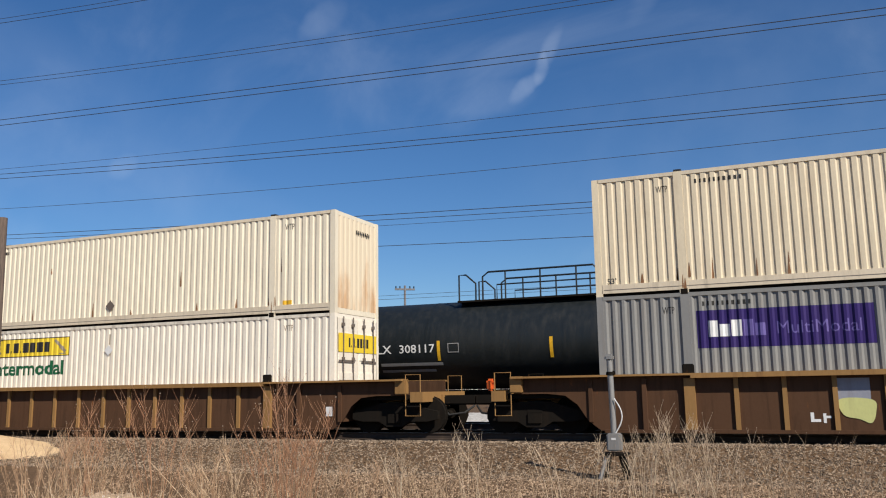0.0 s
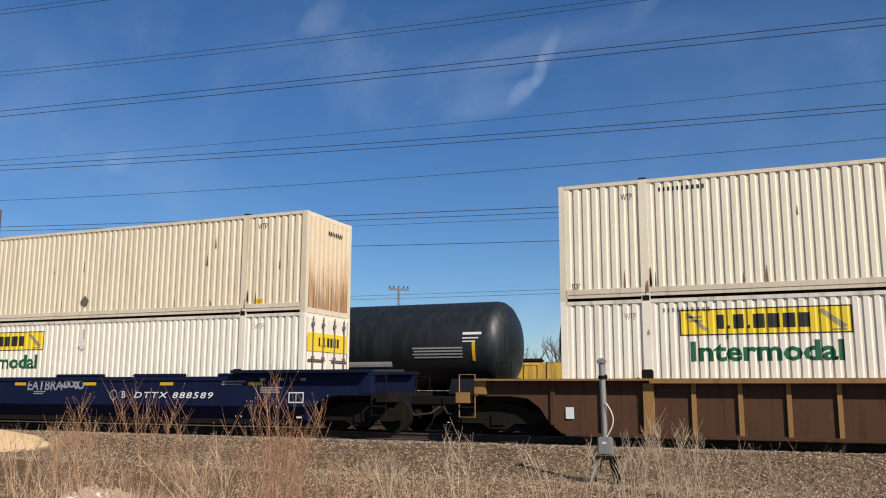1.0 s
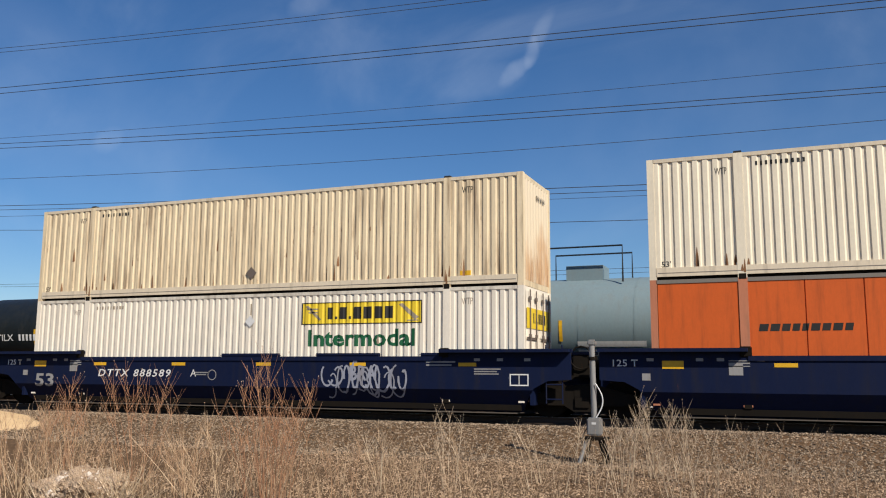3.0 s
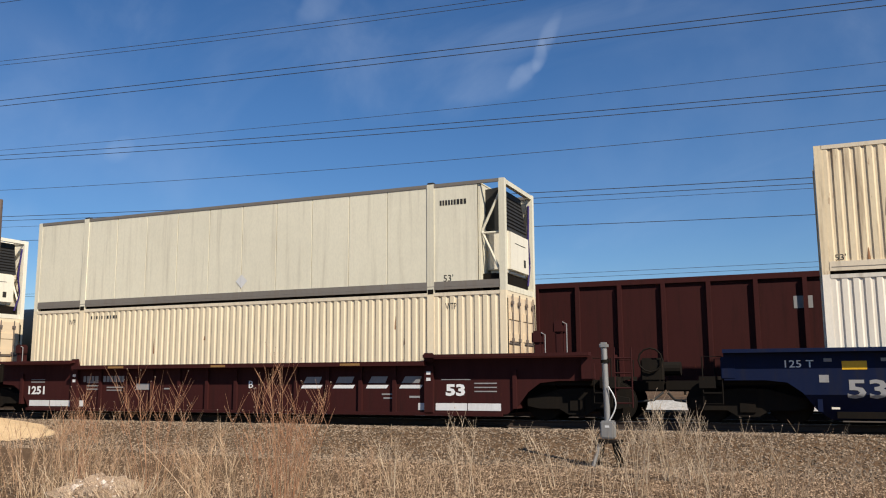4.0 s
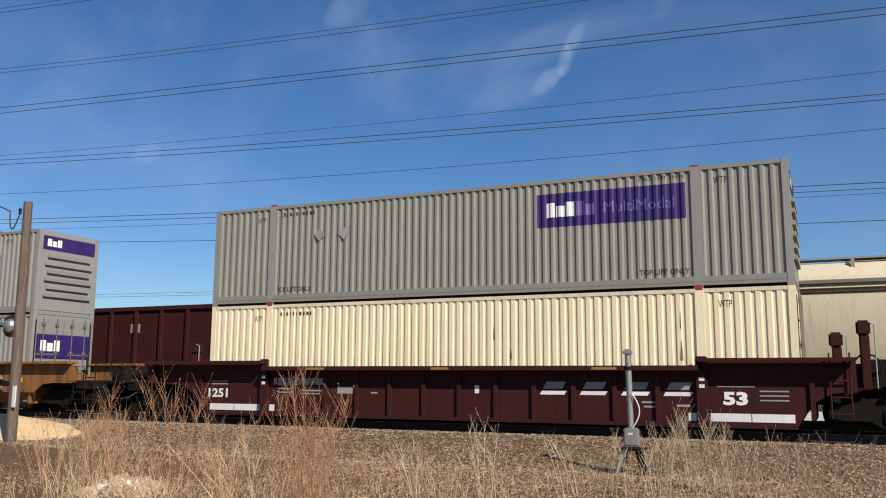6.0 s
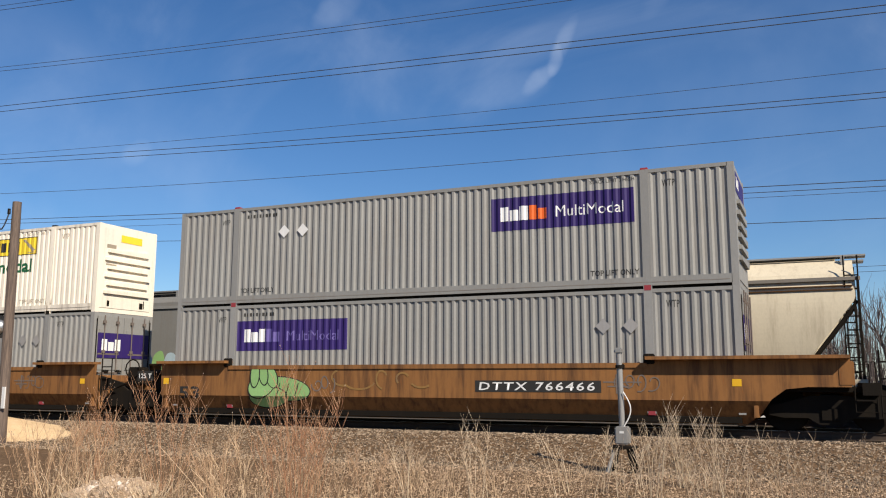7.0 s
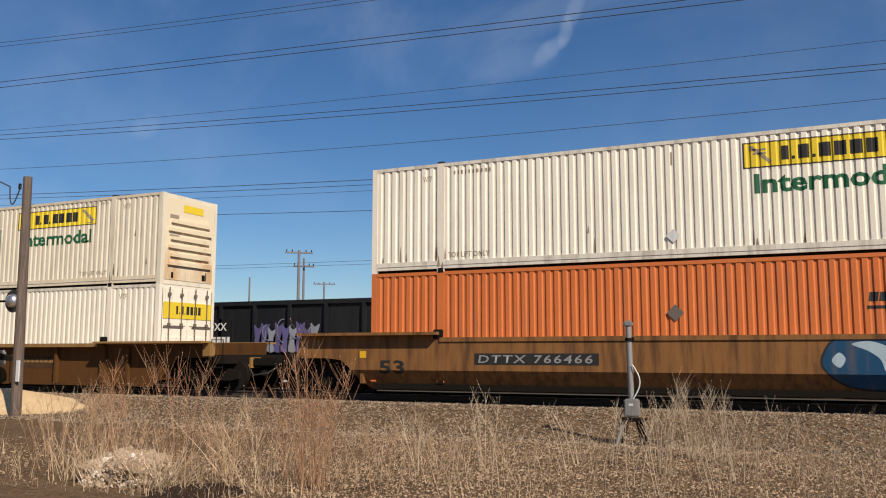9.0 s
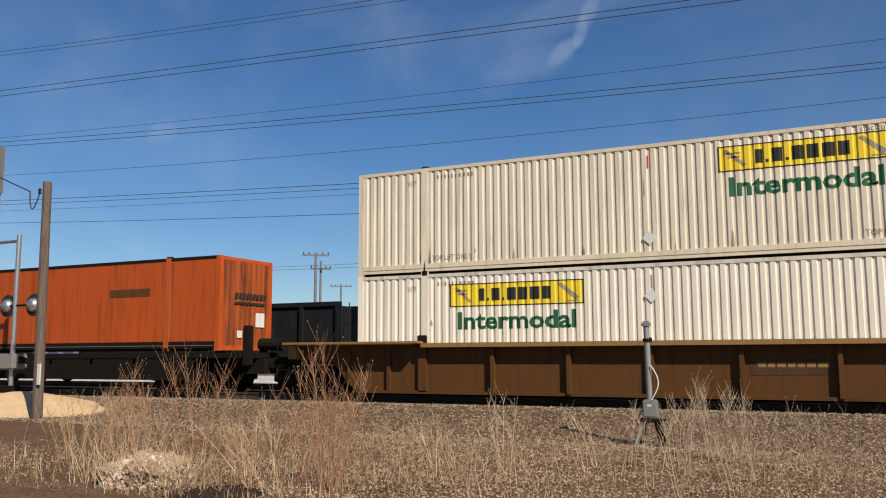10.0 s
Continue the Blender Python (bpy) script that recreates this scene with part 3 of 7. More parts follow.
def end_parts(box_ob, style, mat):
    """The wall at the +x end: doors, a slotted or a ribbed front."""
    turn = pose(CL, 0, 0, 0, 0, 90)
    if style == "doors":
        for a, b in ((-1.16, -0.012), (0.012, 1.16)):
            leaf = blocks((a, b, 0.0, 0.05, 0.16, 2.78))
            for z in (0.62, 1.17, 1.72, 2.27):
                box(leaf, a + 0.09, b - 0.09, -0.022, 0.0, z - 0.10, z + 0.10)
            part("door", leaf, mat, box_ob, m=turn)
        for x in (-0.88, -0.32, 0.32, 0.88):
            rod = tubes([((x, -0.05, 0.12), (x, -0.05, 2.82))], 0.018)
            for z in (0.25, 0.95, 1.65, 2.6):
                box(rod, x - 0.06, x + 0.06, -0.065, -0.022, z - 0.045, z + 0.045)
            part("locking_bar", rod, TAG_DARK, box_ob, "dark rusty locking bar", turn)
            part("bar_handle", blocks((x - 0.02, x + 0.24, -0.075, -0.055, 1.00, 1.05)), STEEL, box_ob, m=turn)
        for z in (0.95, 1.55):
            for x in (-1.1, 0.2):
                part("bar_guide", blocks((x, x + 0.9, -0.03, -0.022, z, z + 0.05)), TAG_DARK, box_ob, m=turn)
        if mat is not WHITE:
            for x in (-1.19, 1.165):
                part("hinge_strip", blocks((x, x + 0.025, -0.02, 0.03, 0.2, 2.7)), STEEL, box_ob, m=turn)
    elif style == "slots":
        part("front_wall", blocks((-1.16, 1.16, 0.005, 0.05, 0.16, 2.78)), mat, box_ob, m=turn)
        for k in range(6):
            z = 0.62 + 0.27 * k
            w = 1.0 if k % 2 == 0 else 0.9
            part("rib", prism(((-w, z), (w, z), (w, z + 0.16), (-w, z + 0.10)), -0.07, 0.005), mat, box_ob, m=turn)
    else:
        bm = bmesh.new()
        k, p = 9, 2.32 / 9
        cols = []
        for i in range(k):
            for u, d in ((0.0, 0.014), (0.3, 0.014), (0.5, 0.028), (0.72, 0.028), (0.92, 0.014)):
                x = -1.16 + (i + u) * p
                cols.append((bm.verts.new((x, d, 0.16)), bm.verts.new((x, d, 2.8))))
        cols.append((bm.verts.new((1.16, 0.01, 0.16)), bm.verts.new((1.16, 0.01, 2.8))))
        for a, b in zip(cols[:-1], cols[1:]):
            bm.faces.new((a[0], b[0], b[1], a[1]))
        part("front_wall", bm, mat, box_ob, m=turn)
    return turn


def reefer_end(box_ob, mat):
    """Cooling machine in an open frame at the +x end."""
    turn = pose(CL, 0, 0, 0, 0, 90)
    part("bulkhead", blocks((15.42, 15.48, -1.25, 1.25, 0.16, 2.8)), mat, box_ob)
    unit = soft_box(15.48, 16.13, -0.84, 0.88, 0.50, 1.66, 0.09)
    part("cooling_unit", unit, REEFER_CREAM, box_ob, "cream cooling unit housing")
    part("panel_gap", blocks((0.35, 0.5, 0.015, 0.03, 0.75, 0.95), (-0.4, 0.5, 0.018, 0.03, 1.30, 1.315)), INK, box_ob, m=turn)
    part("grille", prism(((15.48, 1.62), (16.06, 1.62), (15.88, 2.76), (15.48, 2.72)), -0.86, 0.92), INK, box_ob, "black louvred condenser grille")
    for k in range(9):
        z = 1.72 + 0.105 * k
        x = 16.06 - 0.18 * (z - 1.62) / 1.1
        part("louvre", blocks((x - 0.01, x + 0.02, -0.8, 0.86, z, z + 0.025)), STEEL, box_ob)
    part("engine_tray", blocks((15.48, 16.0, -1.1, 1.1, 0.17, 0.46)), STEEL, box_ob)
    for s in (-1, 1):
        y = 1.2 * s
        part("brace", tubes([((15.5, y, 1.55), (16.1, y, 2.75)), ((15.5, y, 1.55), (16.1, y, 0.25)), ((15.5, y, 1.5), (16.1, y, 1.5))], 0.035), mat, box_ob)
    part("fuel_pipe", chain([(16.05, 1.12, 2.6), (16.06, 1.0, 1.6), (16.05, 1.15, 0.9), (16.05, 0.95, 0.3)], 0.03), NAVY_TEXT, box_ob)


def container(label, mat, kind="corrugated", end="doors", cap=INK, post=None, rail_mat=None, end_mat=None, group="containers on the train"):
    c = thing("shipping_container", label, "shipping container", group)
    post = post or mat
    rail_mat = rail_mat or mat
    part("side_wall", side_mesh(kind, mat), None, c)
    part("side_wall", side_mesh("flat" if kind == "reefer" else kind, mat), None, c, m=pose(CL, 0, 0, 0, 0, 180))
    hi = CL - (0.0 if end != "reefer" else 0.66)
    part("roof", blocks((0.05, hi - 0.05, -CW + 0.04, CW - 0.04, CH - 0.05, CH - 0.02)), mat, c)
    part("floor", blocks((0.05, hi - 0.05, -CW + 0.12, CW - 0.12, 0.02, 0.15)), STEEL, c)
    for s in (-1, 1):
        part("bottom_rail", blocks((0.15, CL - 0.15, s * CW - 0.03 + (0.03 if s < 0 else -0.03), s * CW + 0.03 + (0.03 if s < 0 else -0.03), 0.075, 0.285)), rail_mat, c)
        part("rail_seam", blocks((0.2, CL - 0.2, s * CW - 0.004 if s < 0 else s * CW - 0.004, s * CW + 0.004, 0.150, 0.166)), RAIL_GREY, c)
        part("top_rail", blocks((0.15, CL - 0.15, s * (CW - 0.03) - 0.03, s * (CW - 0.03) + 0.03, CH - 0.09, CH - 0.002)), rail_mat, c)
        for x in POSTS:
            part("lift_post", blocks((x - 0.10, x + 0.10, s * (CW - 0.035) - 0.038, s * (CW - 0.035) + 0.038, 0.0, CH)), post, c)
            part("stacking_casting", soft_box(x - 0.09, x + 0.09, s * (CW - 0.075) - 0.079, s * (CW - 0.075) + 0.079, CH - 0.01, CH + 0.05, 0.01), cap, c)
            part("stacking_foot", soft_box(x - 0.09, x + 0.09, s * (CW - 0.075) - 0.082, s * (CW - 0.075) + 0.082, -0.045, 0.10, 0.01), cap if cap is CAP_RED else STEEL, c)
        for x in (0.0, CL - 0.16):
            part("corner_post", blocks((x, x + 0.16, s * (CW - 0.08) - 0.08, s * (CW - 0.08) + 0.08, 0.0, CH)), post, c)
    for x in (0.0, CL - 0.16):
        part("end_header", blocks((x + 0.02, x + 0.14, -CW + 0.16, CW - 0.16, CH - 0.12, CH - 0.003)), post, c)
        part("end_sill", blocks((x + 0.02, x + 0.14, -CW + 0.16, CW - 0.16, 0.01, 0.16)), post, c)
    part("rear_wall", blocks((0.03, 0.07, -CW + 0.16, CW - 0.16, 0.16, CH - 0.12)), mat, c)
    if end == "reefer":
        reefer_end(c, mat)
    else:
        end_parts(c, end, end_mat or mat)
    return c


def decal(c, name, bm, kind, mat, label="", lift=0.004):
    return part(name, painted(bm, kind, lift), mat, c, label)


def on_end(c, name, bm, mat, off=0.03, label=""):
    for v in bm.verts:
        v.co.y = -off
    return part(name, bm, mat, c, label, pose(CL, 0, 0, 0, 0, 90))


HAUL = ((1, 0.22, 1, 0.22, 1, 1, 1, 1), None, (0.5, 0.2, 0.72, 0.2, 0.78, 0.78, 0.82, 0.74))


def weathering(c, kind, seed, mat, amount):
    """Runs of rust and soot below the lift posts, along the foot of the side and here and there on the sheet."""
    rng = random.Random(seed)
    spots = [(p + rng.choice((-0.13, 0.13)) + rng.uniform(-0.03, 0.03), rng.uniform(0.25, 0.42), rng.uniform(0.15, 0.5)) for p in POSTS for _ in range(3)]
    spots += [(p + rng.uniform(-0.06, 0.06), rng.uniform(0.02, 0.2), rng.uniform(0.12, 0.35)) for p in POSTS for _ in range(2)]
    spots += [(rng.uniform(0.3, 15.8), rng.choice((0.29, 0.29, rng.uniform(0.5, 2.1))), rng.uniform(0.08, 0.5)) for _ in range(amount)]
    for x, z, h in spots:
        w = rng.uniform(0.012, 0.04)
        bm = blob([(x - w, z), (x, z - 0.015), (x + w, z), (x + 0.7 * w, z + h * 0.5), (x + 0.15 * w, z + h), (x - 0.5 * w, z + h * 0.6)], 2)
        decal(c, "stain", bm, kind, mat, lift=0.006)


def haulier_panel(c, kind, x, z):
    """Yellow haulier's panel with a dark brand block, and the green word under it."""
    p = decal(c, "brand_panel", plate((x, x + 3.62, z, z + 0.60)), kind, YELLOW, "yellow brand panel")
    decal(c, "panel_border", plate((x, x + 3.62, z, z + 0.025), (x, x + 3.62, z + 0.575, z + 0.60), (x, x + 0.03, z, z + 0.6), (x + 3.59, x + 3.62, z, z + 0.6)), kind, INK, lift=0.008)
    decal(c, "brand_bars", letter_bars(x + 0.82, x + 2.78, z + 0.14, z + 0.46, 8, 0.0, 3, 0.22, *HAUL), kind, INK, lift=0.008)
    decal(c, "brand_scroll", plate(((x + 0.12, z + 0.50), (x + 0.55, z + 0.10), (x + 0.62, z + 0.14), (x + 0.20, z + 0.52)), (x + 0.15, x + 0.5, z + 0.40, z + 0.44), (x + 0.22, x + 0.5, z + 0.31, z + 0.35),
                                   ((x + 2.95, z + 0.50), (x + 3.42, z + 0.08), (x + 3.52, z + 0.16), (x + 3.05, z + 0.53)), (x + 3.2, x + 3.5, z + 0.06, z + 0.09)), kind, INK_FADED, lift=0.008)
    decal(c, "word", writing("Intermodal", x + 0.22, x + 3.42, z - 0.60, z - 0.14, 0.03), kind, GREEN, "green lettering")
    return p


def courier_panel(c, kind, x, z, w=3.68, h=0.86, bright=False):
    """Purple courier's panel: two-tone brand blocks and a thin word."""
    decal(c, "brand_panel", plate((x, x + w, z, z + h)), kind, PURPLE, "deep purple brand panel")
    decal(c, "brand_bars", letter_bars(x + 0.25, x + 0.98, z + 0.25, z + 0.62, 3, 0, 5, 0.1, (1, 0.76, 1), None, (0.7, 0.75, 0.75)), kind, LETTER_WHITE, lift=0.008)
    decal(c, "brand_bars", letter_bars(x + 1.02, x + 1.48, z + 0.25, z + 0.62, 2, 0, 8, 0.1, (1, 0.76), None, (0.7, 0.75)), kind, LETTER_ORANGE if bright else LETTER_DIM, lift=0.008)
    decal(c, "word", writing("MultiModal", x + 1.72, x + 3.42, z + 0.27, z + 0.55), kind, LETTER_WHITE if bright else LETTER_DIM, lift=0.008)


def small_marks(c, kind, mat=INK, lift_words=False, code=True):
    """Stencils that every box carries: code bars by the lift posts, a height mark, lift notices."""
    if code:
        decal(c, "code_bars", letter_bars(2.45, 3.5, 2.57, 2.67, 10, 0, 4, 1.1), kind, mat)
        decal(c, "mark", writing("WTP", 1.55, 1.82, 2.42, 2.58), kind, mat)
    decal(c, "mark", writing("WTP", 14.5, 14.8, 2.45, 2.62), kind, mat)
    if lift_words:
        decal(c, "notice", writing("TOP LIFT ONLY", 12.72, 13.9, 0.36, 0.50, 0.012), kind, mat)
        decal(c, "notice", writing("TOP LIFT ONLY", 2.28, 3.45, 0.36, 0.50, 0.012), kind, mat)
        decal(c, "notice", writing("STACK LIMIT 3 HIGH", 12.75, 13.85, 2.66, 2.75), kind, mat)


# ---- the stacks, in train order ----
START = {"A": -4.65, "B": -28.08, "C": -51.53, "D": -71.10, "E": -90.34, "F": -113.80, "G": -133.38, "H": -153.00,
         "I": -176.66, "J": -196.16, "K": -215.69, "L": -239.35, "M": -260.40}
CO = "corrugated"


def place(c, key, z):
    return mover(c, START[key], YF, z, VF)


def cream(key, label, mat=CREAM, z=Z_UP, end="ribbed", tag=True, code=True, rust=None):
    c = place(container(label, mat, CO, end, rail_mat=CREAM_RAIL, end_mat=rust), key, z)
    small_marks(c, CO, INK, False, code)
    weathering(c, CO, sum(map(ord, key + label)), STAIN_RUST, 26 if mat is CREAM_STAINED else 12)
    if tag:
        part("placard", diamond(8.08, 0.60, 0.18), TAG_DARK, c, "dark diamond placard holder", pose(0, -CW - 0.012, 0))
    decal(c, "mark", plate((14.45, 14.75, 0.30, 0.42)), CO, MARK_YELLOW)
    decal(c, "mark", writing("53'", 0.28, 0.50, 0.30, 0.44), CO, INK)
    if end == "ribbed":
        on_end(c, "code_bars", letter_bars(-0.1, 0.7, 2.38, 2.50, 8, 0, 2, 1.0), INK, 0.012)
    return c


def white(key, label, z, x, zp, mat=WHITE, end="doors", lift=False, tag=True, rust=None):
    c = place(container(label, mat, CO, end, rail_mat=WHITE_RAIL if mat is WHITE else CREAM_RAIL, end_mat=rust), key, z)
    haulier_panel(c, CO, x, zp)
    small_marks(c, CO, INK_FADED, lift)
    weathering(c, CO, sum(map(ord, key + label)), STAIN_SOOT, 10)
    if tag:
        part("placard", diamond(8.1, 2.12 if z < 1 else 0.60, 0.17), TAG_WHITE, c, "white diamond placard holder", pose(0, -CW - 0.012, 0))
        decal(c, "stripe", plate((8.08, 8.12, 2.30, 2.62)), CO, TAG_RED if mat is not WHITE else INK_FADED)
    if end == "doors":
        on_end(c, "brand_panel", plate((-1.12, 1.12, 1.84, 2.36)), YELLOW, 0.026, "yellow brand panel on the doors")
        on_end(c, "brand_bars", letter_bars(-0.55, 0.6, 1.98, 2.24, 8, 0, 3, 0.3, *HAUL), INK, 0.029)
    else:
        on_end(c, "brand_panel", plate((-0.35, 0.6, 2.38, 2.62)), YELLOW, 0.004)
        on_end(c, "vent", plate((-0.82, -0.72, 0.22, 0.40), (0.62, 0.78, 0.22, 0.42), (0.80, 0.84, 0.24, 0.5)), STEEL, 0.004)
        on_end(c, "mark", plate((-0.95, -0.55, 2.12, 2.24), (-0.95, -0.5, 1.55, 1.60)), INK_FADED, 0.004)
    return c


def grey(key, label, z, x, zp, end, bright=False, tags=(), mat=GREY):
    c = place(container(label, mat, "waved", end, cap=CAP_RED, post=GREY_POST), key, z)
    courier_panel(c, "waved", x, zp, bright=bright)
    small_marks(c, "waved", INK, z > 1)
    for tx, tz in tags:
        part("placard", diamond(tx, tz, 0.19), TAG_WHITE if bright else LETTER_GREY, c, "white diamond placard holder", pose(0, -CW - 0.012, 0))
    if end == "doors":
        on_end(c, "brand_panel", plate((-1.12, 1.12, 1.45, 2.25)), PURPLE, 0.026)
        on_end(c, "brand_bars", letter_bars(-0.95, -0.15, 1.68, 2.05, 3, 0, 5, 0.2, (1, 0.76, 1)), LETTER_WHITE, 0.029)
    else:
        on_end(c, "brand_panel", plate((-1.12, 1.12, 2.24, 2.72)), PURPLE, 0.004)
        on_end(c, "brand_bars", letter_bars(-0.95, -0.35, 2.36, 2.62, 3, 0, 5, 0.2, (1, 0.76, 1)), LETTER_WHITE, 0.008)
    return c


cream("A", "cream corrugated container stacked on a grey one", CREAM_WORN, tag=False)
grey("A", "grey corrugated container with purple panel in a brown well car", Z_LOW, 2.30, 1.60, "doors")
cream("B", "pale cream corrugated container with a rust-marked end", CREAM_PALE, rust=RUST_LIGHT)
white("B", "white corrugated container, yellow panel and green lettering, brown well car", Z_LOW, 2.82, 2.02)
cream("C", "worn cream corrugated container with heavy rust runs on its end", CREAM_WORN, rust=RUST_HEAVY)
white("C", "white corrugated container with yellow panel in a blue well car", Z_LOW, 2.82, 2.0)
cream("D", "pale cream corrugated container stacked on an orange one", CREAM_PALE, rust=RUST_MID)
od = place(container("orange smooth-sided container low in a blue well car", ORANGE, "flat", "ribbed", post=ORANGE_POST, rail_mat=RAIL_GREY), "D", Z_LOW)
decal(od, "brand_bars", letter_bars(2.36, 4.26, 1.68, 1.84, 9, 0.2, 6), "flat", INK)
part("placard", diamond(8.3, 1.62, 0.16), TAG_DARK, od, "", pose(0, -CW + 0.004, 0))
on_end(od, "brand_bars", letter_bars(-0.95, 0.6, 2.05, 2.25, 9, 0.2, 6), INK, 0.012)
cream("E", "rust-streaked cream corrugated container stacked on a white one", CREAM_STAINED, rust=RUST_MID)
white("E", "white corrugated container with yellow panel low in a navy well car", Z_LOW, 9.78, 2.0)


def reefer(key, label, mat):
    c = place(container(label, mat, "reefer", "reefer", rail_mat=RAIL_GREY if key == "F" else REEFER_RAIL), key, Z_UP)
    decal(c, "code_bars", letter_bars(14.35, 15.1, 2.30, 2.44, 9, 0, 4, 0.4), "reefer", INK)
    if key == "F":
        decal(c, "mark", writing("53'", 14.45, 14.72, 0.28, 0.46), "reefer", INK)
    return c


rf = reefer("F", "plain off-white refrigerated container with an exposed cooling unit", REEFER)
part("placard", diamond(8.1, 0.60, 0.20), TAG_WHITE, rf, "empty diamond placard holder", pose(0, -CW + 0.006, 0))
rg = reefer("G", "off-white refrigerated container with large green and purple brand shapes", REEFER_CREAM)
part("placard", diamond(14.55, 0.66, 0.27), LETTER_GREY, rg, "grey diamond placard", pose(0, -CW + 0.006, 0))
FL = "reefer"
decal(rg, "brand_bars", letter_bars(5.25, 7.18, 1.62, 2.34, 5, 0.10, 12, 0.75), FL, LEAF_GREEN, "bright green brand shapes")
head = blob([(7.35, 1.55), (7.9, 1.58), (8.5, 1.66), (9.0, 1.42), (9.2, 1.62), (9.28, 1.95), (9.15, 2.22), (8.7, 2.42), (8.2, 2.38), (7.75, 2.15), (7.45, 1.85)])
decal(rg, "brand_emblem", head, FL, LEAF_GREEN, "green emblem shape")
for k, (a, b) in enumerate((((7.75, 1.72), (8.5, 1.86)), ((7.9, 1.98), (8.7, 2.08)), ((8.35, 2.2), (8.95, 2.24)), ((8.8, 1.70), (9.1, 1.78)))):
    decal(rg, "emblem_line", plate((a, b, (b[0], b[1] + 0.09), (a[0], a[1] + 0.13))), FL, REEFER_CREAM, lift=0.008 + 0.001 * k)
decal(rg, "brand_bars", letter_bars(5.07, 6.72, 0.72, 1.26, 4, 0.16, 13, 0.75), FL, NAVY_TEXT, "purple brand shapes")
decal(rg, "brand_bars", letter_bars(7.05, 10.3, 0.72, 1.26, 7, 0.16, 15, 0.75), FL, NAVY_TEXT)
decal(rg, "speed_line", plate((10.3, 11.1, 1.12, 1.16), (10.4, 10.95, 0.92, 0.96), (10.3, 11.05, 0.72, 0.76)), FL, NAVY_TEXT)
decal(rg, "notice", writing("TOP LIFT ONLY", 12.74, 13.9, 0.36, 0.50, 0.012), FL, INK)
decal(rg, "notice", writing("TOP LIFT ONLY", 2.34, 3.45, 0.30, 0.43, 0.012), FL, INK)
decal(rg, "notice", writing("STACK LIMIT 3 HIGH", 12.75, 13.8, 2.64, 2.74), FL, INK)
decal(rg, "notice", writing("STACK LIMIT 3 HIGH", 2.4, 3.5, 2.64, 2.74), FL, INK)
for key in "FGH":
    cream(key, "cream corrugated container with rusty doors in a maroon well car", CREAM, Z_LOW, "doors", False, rust=RUST_HEAVY)
grey("H", "grey corrugated container with a purple panel stacked on a cream one", Z_UP, 10.18, 1.69, "slots", tags=((3.7, 1.95), (4.5, 1.95)), mat=GREY_DARK)
grey("I", "grey corrugated container with bright courier panel and white placards", Z_UP, 10.15, 1.64, "slots", True, ((3.77, 2.10), (4.40, 2.10)))
grey("I", "grey corrugated container with purple panel in an ochre well car", Z_LOW, 2.23, 1.58, "doors", tags=((13.0, 2.04), (13.66, 2.04)))
wj = white("J", "clean white corrugated container with yellow panel and slotted front", Z_UP, 9.76, 2.02, end="slots", lift=True)
part("round_mark", diamond(2.5, 1.85, 0.11), TAG_RED, wj, "small red round mark", pose(0, -CW - 0.012, 0))
grey("J", "grey corrugated container with faded purple panel in ochre well car", Z_LOW, 2.28, 1.60, "doors", tags=((13.05, 2.02), (13.68, 2.02)))
white("K", "white corrugated container with yellow panel stacked on an orange one", Z_UP, 9.72, 2.06, end="slots", lift=True)
ok = place(container("faded orange corrugated container low in an ochre well car", ORANGE_LIGHT, CO, "ribbed", end_mat=ORANGE_GRIMY), "K", Z_LOW)
decal(ok, "brand_bars", letter_bars(12.13, 13.75, 1.86, 2.06, 9, 0.15, 6, 0.15), CO, INK)
decal(ok, "brand_line", plate((12.1, 13.85, 1.70, 1.77)), CO, INK)
part("placard", diamond(8.09, 1.69, 0.20), TAG_DARK, ok, "grey-brown diamond placard", pose(0, -CW - 0.012, 0))
on_end(ok, "brand_bars", letter_bars(-0.95, 0.7, 1.75, 2.1, 9, 0.2, 6), STEEL, 0.012)
white("L", "off-white corrugated container with yellow panel and slotted front", Z_UP, 9.74, 2.04, WHITE_WARM, "slots", True, rust=RUST_LIGHT)
white("L", "white corrugated container with yellow panel in a brown ribbed well car", Z_LOW, 2.82, 2.0)
om = place(container("orange smooth-sided container alone on a flat railcar", ORANGE_DULL, "flat", "ribbed", rail_mat=STEEL, end_mat=ORANGE_GRIMY), "M", 1.26)
decal(om, "brand_bars", plate((11.6, 13.35, 1.72, 1.98)), "flat", RIBBED)
for x in (13.9, 14.25):
    decal(om, "rust_run", plate((x - 0.07, x + 0.06, 0.35, 2.75)), "flat", ORANGE_GRIMY, "rust-stained strip beside the lift post")
on_end(om, "brand_bars", letter_bars(-0.6, 0.95, 1.62, 1.80, 9, 0.2, 6), INK, 0.012)
on_end(om, "brand_line", plate((-0.6, 0.9, 1.44, 1.52)), INK, 0.012)
on_end(om, "label", plate((0.45, 0.9, 0.75, 1.2), (-0.45, -0.2, 0.4, 0.62)), TAG_WHITE, 0.012)


# ---- railcars of the near train ----
WHEEL = None


def disc(r, w, n=24):
    bm = bmesh.new()
    tube(bm, (0, -w / 2, 0), (0, w / 2, 0), r, n=n)
    tube(bm, (0, -w / 2 - 0.05, 0), (0, w / 2 + 0.02, 0), r * 0.3, n=12)
    tube(bm, (0, w / 2 - 0.03, 0), (0, w / 2, 0), r + 0.03, n=n)
    return bm


TRUCK = {}


